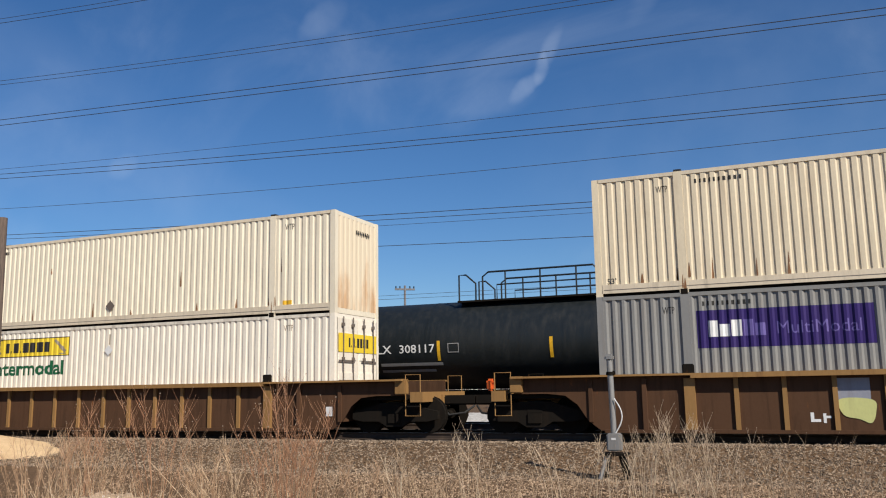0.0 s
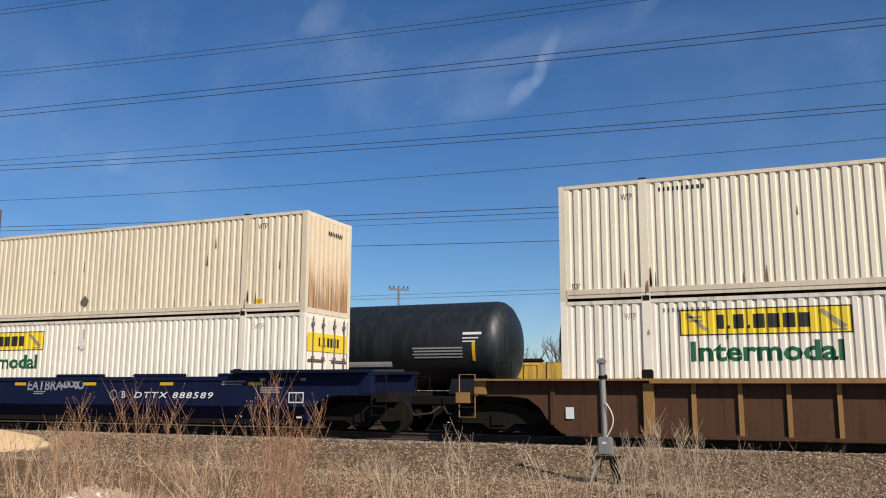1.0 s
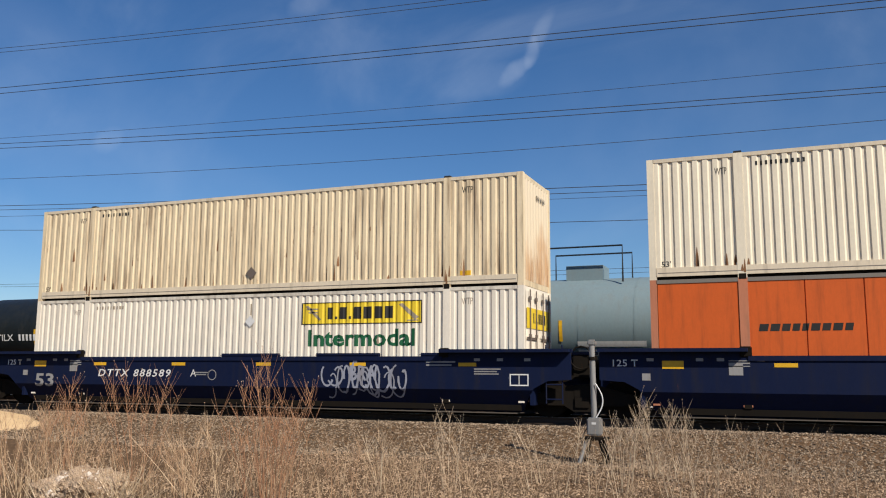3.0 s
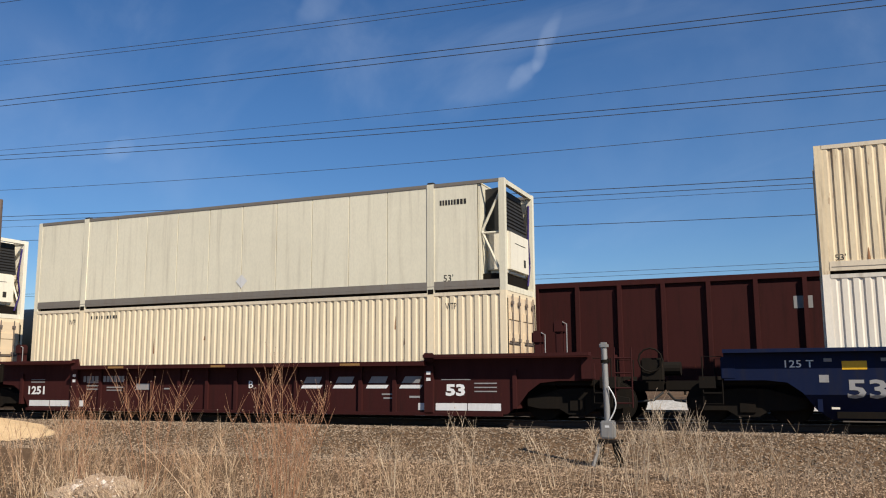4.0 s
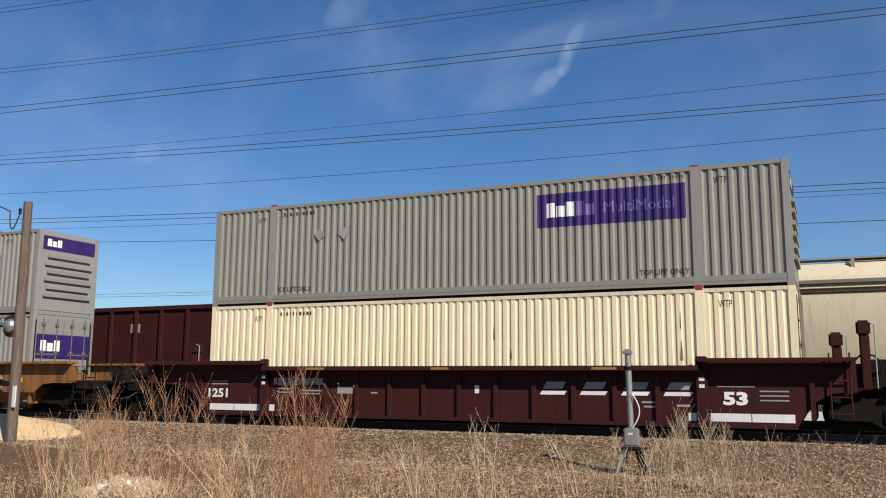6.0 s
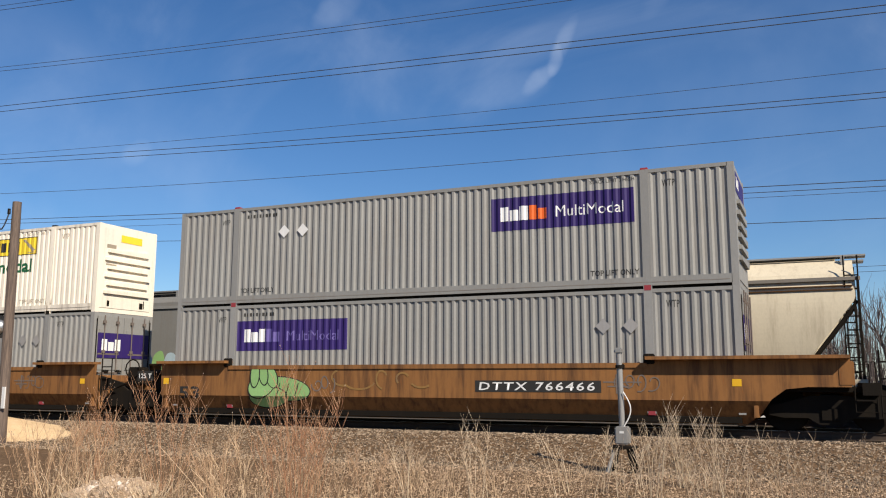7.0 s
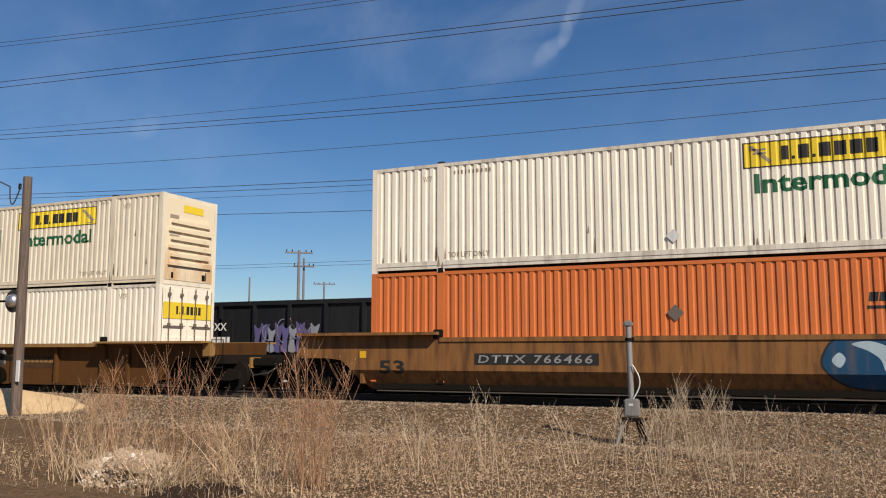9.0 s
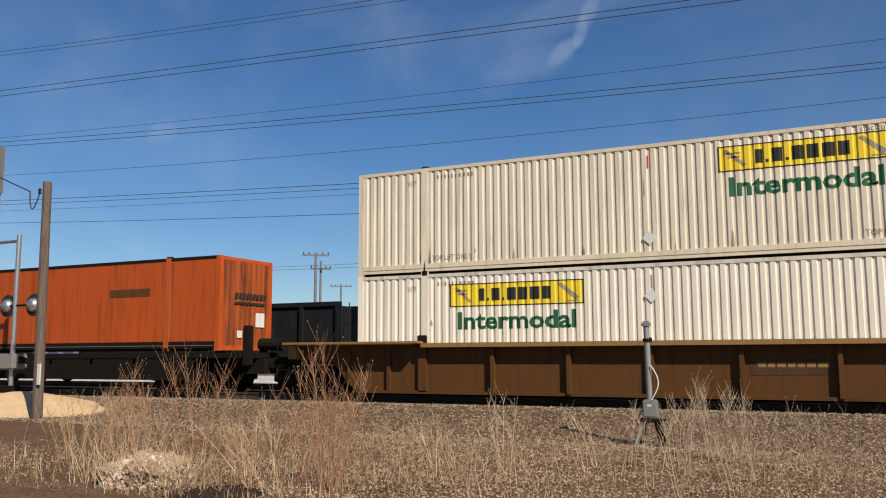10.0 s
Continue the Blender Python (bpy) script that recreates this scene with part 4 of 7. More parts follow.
def truck(car, x, r=0.46):
    """Two-axle freight truck at x."""
    fx = ((-1.25, 0.36), (-0.95, 0.30), (-0.45, 0.30), (-0.22, 0.16), (0.22, 0.16), (0.45, 0.30), (0.95, 0.30), (1.25, 0.36), (1.25, 0.56), (0.95, 0.62),
          (0.40, 0.78), (-0.40, 0.78), (-0.95, 0.62), (-1.25, 0.56))
    if not TRUCK:
        for k, bm in (("frame", prism(fx, -0.07, 0.07)), ("wheel", disc(r, 0.12)), ("axle", tubes([((0, -0.85, 0), (0, 0.85, 0))], 0.08)),
                      ("bolster", soft_box(-0.22, 0.22, -1.1, 1.1, 0.48, 0.80, 0.03)), ("spring", blocks((-0.17, 0.17, -0.11, 0.11, 0.26, 0.50)))):
            bmesh.ops.recalc_face_normals(bm, faces=bm.faces[:])
            me = bpy.data.meshes.new(k)
            bm.to_mesh(me)
            bm.free()
            me.materials.append(STEEL)
            TRUCK[k] = me
    t = part("truck", TRUCK["bolster"], None, car, "dark steel two-axle truck", pose(x, 0, 0))
    for s in (-1, 1):
        part("side_frame", TRUCK["frame"], None, t, m=pose(0, 1.02 * s, 0))
        part("spring", TRUCK["spring"], None, t, m=pose(0, 1.02 * s, 0))
        for a in (-0.89, 0.89):
            part("wheel", TRUCK["wheel"], None, t, m=pose(a, 0.755 * s, r, 0, 0, 0 if s < 0 else 180))
    for a in (-0.89, 0.89):
        part("axle", TRUCK["axle"], None, t, m=pose(a, 0, r))
    return t


def well_side(style, ends):
    """Near side sheet of a well car in x and z; an arched cut-out over the truck at a coupler end."""
    top, low = style["top"], style["low"]
    r = 2.15
    j = style.get("reach", 0.36)
    arch = [(0.10, low), (-0.06, low + 0.26), (-0.28, 0.70), (-0.62, 0.88), (-j, 0.92)] if j > 0.5 else [(-0.30, low + 0.05)]
    left = arch + [(-j, top + style["rise"])] if ends[0] == "joint" else \
        [(0.0, low), (-0.30, low + 0.22), (-0.55, 0.70), (-0.85, 0.92), (-1.3, 0.97), (-2.15, 0.97), (-2.15, top + style["rise"] * 0.8)]
    right = [(CL + j, top + style["rise"])] + [(CL - x, z) for x, z in arch[::-1]] if ends[1] == "joint" else \
        [(CL + 2.15, top + style["rise"] * 0.8), (CL + 2.15, 0.97), (CL + 1.3, 0.97), (CL + 0.85, 0.92), (CL + 0.55, 0.70), (CL + 0.30, low + 0.22), (CL, low)]
    out = left[::-1] + [(0.12, low)] + [(CL - 0.12, low)] + right[::-1] + [(CL - r + 0.05, top + style["rise"]), (CL - r, top), (r, top), (r - 0.05, top + style["rise"])]
    return out


STYLES = {
    "brown": dict(mat=BROWN, trim=TAN, top=1.38, low=0.10, rise=0.0, ribs=1.02, lab="brown ribbed double-stack well car with tan top chord"),
    "ochre_rib": dict(mat=RIBBED, trim=TAN, top=1.40, low=0.14, rise=0.05, ribs=2.03, lab="brown ribbed well car with a yellowed top chord"),
    "blue": dict(mat=BLUE, trim=BLUE, top=1.47, low=0.12, rise=0.17, ribs=0, reach=1.2, lab="navy blue smooth-sided articulated well car"),
    "maroon": dict(mat=MAROON, trim=MAROON, top=1.47, low=0.16, rise=0.16, ribs=1.0, reach=1.1, lab="dark maroon articulated well car with white markings"),
    "ochre": dict(mat=OCHRE, trim=OCHRE, top=1.50, low=0.14, rise=0.14, ribs=0, lab="ochre articulated well car with graffiti on its side"),
}
YS = 1.46
RECESS = {}
LEANS = {}
INSET = {"brown": 0.11, "ochre_rib": 0.11, "maroon": 0.12, "blue": 0.0, "ochre": 0.0}


def well_car(key, style_name, ends):
    st = STYLES[style_name]
    car = thing("well_car", st["lab"], "railway car", "cars of the near train")
    out = well_side(st, ends)
    for s in (-1, 1):
        inset = INSET[style_name]
        y0, y1 = (-YS + inset, -YS + inset + (0.03 if inset else 0.06)) if s < 0 else (YS - inset - (0.03 if inset else 0.06), YS - inset)
        bm = prism(out, y0, y1)
        if not st["ribs"]:  # lower half leans inwards under the break line
            bmesh.ops.bisect_plane(bm, geom=bm.verts[:] + bm.edges[:] + bm.faces[:], plane_co=(0, 0, 0.66), plane_no=(0, 0, 1), dist=1e-5)
            for v in bm.verts:
                if v.co.z < 0.65:
                    v.co.y -= s * 0.62 * (0.66 - v.co.z)
        part("side_panel", bm, st["mat"], car)
        yo = s * (YS + {"brown": 0.11, "ochre_rib": 0.18, "maroon": 0.19}.get(style_name, 0.03))
        part("top_chord", blocks((2.12, CL - 2.12, min(yo, yo - s * 0.30), max(yo, yo - s * 0.30), st["top"] - 0.10, st["top"] + 0.012)), st["trim"], car)
        for a, b, e in ((-st.get("reach", 0.36) if ends[0] == "joint" else -2.15, 2.12, 0), (CL - 2.12, CL + (st.get("reach", 0.36) if ends[1] == "joint" else 2.15), 1)):
            ye = yo + s * (0.0 if st["ribs"] == 1.02 else 0.05 if style_name == "maroon" else 0.20)
            part("end_chord", blocks((a, b, min(ye, yo - s * 0.24), max(ye, yo - s * 0.24), st["top"] + st["rise"] * 0.8 - 0.035, st["top"] + st["rise"] + 0.012)), st["trim"], car)
        if st["ribs"]:
            part("side_sill", blocks((0.1, CL - 0.1, s * (YS - 0.06) - 0.05 - (0.33 * s if not st["ribs"] else 0), s * (YS - 0.06) + 0.05 - (0.33 * s if not st["ribs"] else 0), st["low"] - 0.05, st["low"] + 0.03)), st["mat"], car)
        for x in POSTS:
            part("post_guide", soft_box(x - 0.13, x + 0.13, s * (YS - 0.02) - 0.05, s * (YS - 0.02) + 0.05, st["top"] - 0.02, st["top"] + 0.22, 0.02), STEEL if style_name != "maroon" else MAROON, car)
            if st["ribs"]:
                part("wide_rib", blocks((x - 0.12, x + 0.12, s * (YS - 0.07) - 0.06, s * (YS - 0.07) + 0.06, st["low"], st["top"] - 0.10)), st["trim"] if style_name == "brown" else st["mat"], car)
        if st["ribs"]:
            rib_in, rib_out = (0.035, 0.07) if style_name == "ochre_rib" else (0.085, 0.035)
            k = round((POSTS[1] - POSTS[0]) / st["ribs"])
            for i in range(1, k):
                x = POSTS[0] + (POSTS[1] - POSTS[0]) * i / k
                part("rib", prism(((x - 0.05, st["low"]), (x + 0.05, st["low"]), (x + 0.05, st["top"] - 0.1), (x - 0.05, st["top"] - 0.1)), s * (YS - rib_in) - rib_out, s * (YS - rib_in) + rib_out),
                     st["trim"] if style_name == "brown" else st["mat"], car)
            for x in (1.05, CL - 1.05) if style_name != "maroon" else ():
                part("rib", blocks((x - 0.05, x + 0.05, s * (YS - 0.06) - 0.045, s * (YS - 0.06) + 0.045, st["low"], st["top"] - 0.1)), st["mat"], car)
    if not st["ribs"]:
        part("lower_flange", blocks((0.2, CL - 0.2, -1.30, -1.08, st["low"] - 0.035, st["low"] - 0.012)), SUNLIT_DUST, car, "dusty flange with a painted sunlit edge along the side's foot")
        for x in (7.24, 10.32, 13.4) if style_name == "blue" else ():
            part("side_pad", soft_box(x, x + 1.95 - (0.8 if x > 13 else 0), -YS - 0.02, -YS + 0.16, st["top"], st["top"] + 0.10, 0.04), st["mat"], car)
    part("well_floor", blocks((0.1, CL - 0.1, -1.28, 1.28, 0.16, 0.30)), STEEL, car)
    for e, (x, sg) in enumerate(((0.0, -1), (CL, 1))):
        bulk = x + sg * 0.22
        part("bulkhead", blocks((bulk - 0.05, bulk + 0.05, -YS + 0.06, YS - 0.06, 0.3, 1.25)), st["mat"], car)
        if ends[e] == "joint":
            part("end_beam", blocks((min(x + sg * 0.3, x + sg * 1.7), max(x + sg * 0.3, x + sg * 1.7), -0.42, 0.42, 0.62, 1.06)), st["mat"], car)
            part("bolster_arm", prism(((x + sg * 0.27, 0.80), (x + sg * 0.9, 0.84), (x + sg * 1.3, 0.98), (x + sg * 0.27, 1.22)), -1.15, -1.05), STEEL, car)
            part("bolster_arm", prism(((x + sg * 0.27, 0.80), (x + sg * 0.9, 0.84), (x + sg * 1.3, 0.98), (x + sg * 0.27, 1.22)), 1.05, 1.15), STEEL, car)
        else:
            part("end_platform", blocks((min(x + sg * 0.3, x + sg * 2.5), max(x + sg * 0.3, x + sg * 2.5), -1.2, 1.2, 0.86, 0.98)), STEEL, car)
            part("draft_sill", blocks((min(x + sg * 0.3, x + sg * 2.75), max(x + sg * 0.3, x + sg * 2.75), -0.25, 0.25, 0.66, 0.98)), st["trim"], car)
            part("coupler", soft_box(min(x + sg * 2.7, x + sg * 3.66), max(x + sg * 2.7, x + sg * 3.66), -0.14, 0.14, 0.70, 0.96, 0.04), STEEL, car)
            part("end_sill", blocks((min(x + sg * 2.35, x + sg * 2.7), max(x + sg * 2.35, x + sg * 2.7), -YS, YS, 0.80, 1.06)), TAN if style_name == "brown" else STEEL, car)
            for y in (-YS + 0.04, YS - 0.04):
                part("grab_iron", chain([(x + sg * 2.2, y, 1.0), (x + sg * 2.2, y, 1.5), (x + sg * 2.62, y, 1.5), (x + sg * 2.62, y, 0.45), (x + sg * 2.2, y, 0.45), (x + sg * 2.2, y, 1.0)], 0.016), TAN if style_name == "brown" else STEEL, car)
                part("step", blocks((min(x + sg * 2.22, x + sg * 2.6), max(x + sg * 2.22, x + sg * 2.6), y - 0.05, y + 0.05, 0.68, 0.71)), STEEL, car)
            part("corner_block", soft_box(min(x + sg * 1.9, x + sg * 2.22), max(x + sg * 1.9, x + sg * 2.22), -YS - 0.012, -YS + 0.2, 1.0, st["top"] + 0.02, 0.02), st["trim"], car)
            part("air_hose", chain([(x + sg * 2.7, -0.45, 0.8), (x + sg * 3.0, -0.42, 0.45), (x + sg * 3.4, -0.3, 0.5), (x + sg * 3.6, -0.1, 0.68)], 0.03), INK, car)
    truck(car, -1.705)
    if ends[1] == "coupler":
        truck(car, CL + 1.705)
    mover(car, START[key], YF, 0.0, VF)
    RECESS[car.name] = INSET[style_name]
    LEANS[car.name] = not st["ribs"]
    return car


def on_side(car, name, bm, mat, label="", off=0.006):
    off -= RECESS.get(car.name, 0.0)
    lean = LEANS.get(car.name, False) and min(v.co.z for v in bm.verts) < 0.66
    if lean:
        bmesh.ops.triangulate(bm, faces=bm.faces[:])
        bmesh.ops.bisect_plane(bm, geom=bm.verts[:] + bm.edges[:] + bm.faces[:], plane_co=(0, 0, 0.66), plane_no=(0, 0, 1), dist=1e-5)
    for k, v in enumerate(bm.verts):
        v.co.y = -YS - off - (4e-5 * k if name == "scrawl" else 0.0)
        if lean and v.co.z < 0.66:
            v.co.y += 0.62 * (0.66 - v.co.z)
    return part(name, bm, mat, car, label)


def brake_gear(car, x, mat):
    """Hand brake wheel, ladder and small boxes that stand in the gap beside a truck."""
    part("ladder", tubes([((x - 0.2, -YS + 0.05, 0.35), (x - 0.2, -YS + 0.05, 1.75)), ((x + 0.2, -YS + 0.05, 0.35), (x + 0.2, -YS + 0.05, 1.75))]
                         + [((x - 0.2, -YS + 0.05, z), (x + 0.2, -YS + 0.05, z)) for z in (0.45, 0.8, 1.15, 1.5)], 0.018), mat, car)
    part("brake_wheel", chain([(x + 0.55 + 0.28 * math.cos(0.524 * k), -0.9, 1.45 + 0.28 * math.sin(0.524 * k)) for k in range(13)], 0.02), STEEL, car)
    part("brake_box", soft_box(x + 0.3, x + 0.8, -0.85, -0.4, 0.95, 1.5, 0.04), STEEL, car)
    part("air_tank", tubes([((x + 0.2, 0.3, 1.25), (x + 1.1, 0.3, 1.25))], 0.17, 14), STEEL, car)


wa = well_car("A", "brown", ("coupler", "coupler"))
on_side(wa, "paint_patch", plate((5.1, 5.75, 0.75, 1.22)), SPRAY_GREY)
on_side(wa, "paint_patch", blob([(5.15, 0.78), (5.2, 0.45), (5.5, 0.36), (5.72, 0.28), (5.82, 0.5), (5.78, 0.76)]), SPRAY_LIME, off=0.012)
on_side(wa, "scrawl", plate((4.55, 4.62, 0.3, 0.5), (4.62, 4.75, 0.3, 0.36), (4.8, 4.86, 0.28, 0.48), (4.86, 4.96, 0.38, 0.43)), LETTER_WHITE)
wb = well_car("B", "brown", ("coupler", "coupler"))
on_side(wb, "label", plate((0.1, 0.3, 0.45, 0.72), (15.95, 16.15, 0.45, 0.70)), TAG_WHITE, off=0.03)
part("rerail_lamp", soft_box(-2.9, -2.7, -1.3, -1.1, 1.06, 1.36, 0.05), LETTER_ORANGE, wa, "orange marker light at the car's end")

BLUES = {"C": ("joint", "coupler"), "D": ("joint", "joint"), "E": ("coupler", "joint")}
for key, ends in BLUES.items():
    w = well_car(key, "blue", ends)
    for x in (2.65, 5.57, 8.47, 11.4, 14.48):
        on_side(w, "reflector", plate((x, x + 0.48, 1.23, 1.32)), MARK_YELLOW, "yellow reflector")
    on_side(w, "reflector", plate((0.25, 0.73, 1.19, 1.37)), MARK_YELLOW, "yellow reflector")
    on_side(w, "number_frame", plate((15.83, 16.31, 0.76, 0.79), (15.83, 16.31, 1.02, 1.05), (15.83, 15.86, 0.79, 1.02), (16.28, 16.31, 0.79, 1.02), (16.06, 16.08, 0.79, 1.02)), LETTER_WHITE)
    on_side(w, "load_figures", writing("125 T", -0.88, -0.30, 1.24, 1.40, 0.006), LETTER_WHITE)
    on_side(w, "stencil_bars", plate(*[(x, x + 0.16, 1.36, 1.43) for x in (-0.1, 1.0, 1.45, 2.3, 14.9, 15.5, 16.2)], (-0.21, -0.02, 0.92, 1.08), (1.7, 2.15, 1.30, 1.33), (1.7, 2.15, 1.24, 1.26), (1.7, 2.15, 1.36, 1.38)), LETTER_GREY)
    ring = [(9.66 + 0.15 * math.cos(0.3927 * i), 0.95 + 0.15 * math.sin(0.3927 * i)) for i in range(17)] if key == "C" else [(7.0 + 0.15 * math.cos(0.3927 * i), 0.97 + 0.15 * math.sin(0.3927 * i)) for i in range(17)]
    rc = Vector((sum(p[0] for p in ring[:16]) / 16, sum(p[1] for p in ring[:16]) / 16))
    on_side(w, "round_stencil", plate(*[(p, q, tuple(rc + (Vector(q) - rc) * 0.84), tuple(rc + (Vector(p) - rc) * 0.84)) for p, q in zip(ring[:-1], ring[1:])]), LETTER_GREY)
    on_side(w, "stencil_bars", plate((1.7, 2.0, 1.05, 1.3), (13.6, 14.4, 1.32, 1.36), (13.6, 14.3, 1.24, 1.28), (14.9, 15.6, 1.15, 1.18), (14.9, 15.5, 1.09, 1.12), (14.9, 15.55, 1.03, 1.06), (6.4, 6.9, 1.02, 1.05), (6.4, 6.8, 0.96, 0.99)), LETTER_GREY)
    if key in "CE":
        on_side(w, "size_number", writing("53", 0.32, 1.08, 0.58, 0.98, 0.025), LETTER_GREY)
    if key == "C":
        on_side(w, "car_number", writing("DTTX 888589", 10.45, 13.32, 0.86, 1.04, 0.012, 0.2), LETTER_WHITE, "white lettering")
        on_side(w, "unit_letter", writing("B", 9.98, 10.12, 0.86, 1.06), LETTER_WHITE)
    elif key == "E":
        on_side(w, "car_number", writing("DTTX 888589", 2.84, 5.55, 0.90, 1.12, 0.012, 0.2), LETTER_WHITE, "white lettering")
        on_side(w, "unit_letter", writing("A", 6.25, 6.45, 0.92, 1.12), LETTER_WHITE)
    else:
        on_side(w, "unit_letter", writing("C", 6.0, 6.14, 0.95, 1.18), LETTER_WHITE)
    if key in "CE":  # grey spray-paint scrawl
        x0 = 10.6 if key == "E" else 4.4
        if key == "C":
            on_side(w, "graffiti", writing("EATBRA", 6.12, 7.6, 1.08, 1.40, 0.02, 0.1), SPRAY_GREY, "pale grey spray-painted letters")
            on_side(w, "scrawl", scribble(7.65, 8.45, 1.10, 1.42, 4, 17, 0.03), SPRAY_GREY)
        else:
            on_side(w, "scrawl", scribble(x0, x0 + 2.5, 0.45, 1.42, 9, 7, 0.028), SPRAY_GREY, "grey spray-paint scrawl")
            on_side(w, "scrawl", scribble(x0 + 0.1, x0 + 2.4, 0.30, 1.25, 7, 19, 0.02, 0.6), SPRAY_GREY, off=0.012)
            on_side(w, "graffiti", writing("BRA", x0 + 0.8, x0 + 1.6, 0.85, 1.25, 0.02), SPRAY_GREY, off=0.009)
    brake_gear(w, CL + 0.78 if ends[1] == "joint" else -2.9, BLUE)
MAROONS = {"F": ("joint", "coupler"), "G": ("joint", "joint"), "H": ("coupler", "joint")}
for key, ends in MAROONS.items():
    w = well_car(key, "maroon", ends)
    on_side(w, "brand_bars", plate(*[((x, z), (x + 0.62, z), (x + 0.68, z + 0.09), (x + 0.06, z + 0.09)) for x in (10.22, 11.22, 12.22, 13.2) for z in (0.79,)]), LETTER_WHITE, off=0.008)
    on_side(w, "brand_bars", plate(*[((x, 0.93), (x + 0.5, 0.93), (x + 0.58, 1.10), (x + 0.1, 1.10)) for x in (10.3, 11.3, 12.3, 13.28)]), LETTER_GREY, off=0.008)
    on_side(w, "size_number", writing("53", 14.52, 15.05, 0.60, 0.90, 0.045), LETTER_WHITE, "white number")
    on_side(w, "plate_number", writing("1251", 0.05, 0.75, 0.60, 0.86, 0.035), LETTER_WHITE, "white number")
    on_side(w, "reflector", plate((0.12, 0.98, 0.24, 0.42), (1.0, 1.93, 0.24, 0.42), (2.22, 2.4, 0.24, 0.42), (13.75, 13.93, 0.24, 0.42), (14.24, 15.1, 0.24, 0.42), (15.12, 16.0, 0.24, 0.42)), TAG_WHITE, "long white reflective strip")
    on_side(w, "stencil_bars", plate((2.5, 3.1, 0.95, 1.0), (2.5, 2.95, 0.85, 0.88), (2.5, 3.0, 0.75, 0.78), (4.45, 4.95, 0.75, 0.93), (14.4, 15.2, 1.0, 1.02), (15.3, 15.9, 0.7, 0.73), (15.3, 15.9, 0.8, 0.83), (15.3, 15.9, 0.9, 0.93), (13.5, 13.8, 0.55, 0.60)), LETTER_GREY, off=0.008)
    on_side(w, "reflector", plate((3.6, 4.2, 1.385, 1.445), (7.4, 7.9, 1.385, 1.445), (11.6, 12.2, 1.385, 1.445)), TAN, off=0.195 + RECESS[w.name])
    on_side(w, "unit_letter", writing({"F": "B", "G": "C", "H": "D"}[key], 8.5, 8.65, 0.80, 1.0, 0.01) if key != "H" else plate((8.5, 8.62, 0.80, 1.0)), LETTER_WHITE, off=0.008)
    on_side(w, "car_number", writing("230712", 3.15, 3.98, 0.98, 1.14, 0.008) if key == "G" else letter_bars(3.15, 3.98, 0.98, 1.16, 6, 0, 5), LETTER_GREY, off=0.008)
    on_side(w, "number_bars", letter_bars(2.35, 2.95, 0.98, 1.16, 4, 0, 8), LETTER_GREY, off=0.008)
    on_side(w, "stencil_bars", plate((3.3, 4.0, 0.80, 0.84), (3.3, 3.9, 0.72, 0.75), (5.5, 5.7, 0.76, 0.80), (0.15, 0.75, 0.97, 1.0), (0.15, 0.75, 1.05, 1.07), (12.7, 13.1, 0.62, 0.66), (12.75, 13.1, 0.52, 0.56)), LETTER_GREY, off=0.008)
    on_side(w, "post_marks", plate(*[(x - 0.06, x + 0.06, z, z + 0.08) for x in POSTS for z in (0.98, 1.14)]), LETTER_WHITE, off=-0.004 + RECESS[w.name])
    brake_gear(w, CL + 0.78 if ends[1] == "joint" else CL + 2.9, MAROON)
    for x in (-0.75, CL + 0.75, CL + 1.3):
        tall = 2.45 if x > CL + 1 else 2.2
        part("stanchion", soft_box(x - 0.10, x + 0.10, -1.12, -0.85, 0.95, tall - 0.3, 0.03), MAROON, w)
        part("stanchion_head", soft_box(x - 0.15, x + 0.13, -1.16, -0.86, tall - 0.32, tall, 0.04), MAROON, w)
        part("grab_iron", chain([(x + 0.2, -1.14, 1.0), (x + 0.2, -1.14, tall - 0.1), (x + 0.1, -1.14, tall - 0.05)], 0.014), LETTER_GREY, w)
    for x in (CL + 0.45, CL + 1.02):
        part("brace", soft_box(x, x + 0.5, -1.0, -0.8, 1.30, 1.52, 0.03), STEEL, w)
    part("valve_box", soft_box(CL + 1.35, CL + 1.95, -0.75, -0.35, 0.98, 1.62, 0.05), STEEL, w)
OCHRES = {"I": ("joint", "coupler"), "J": ("joint", "joint"), "K": ("coupler", "joint")}
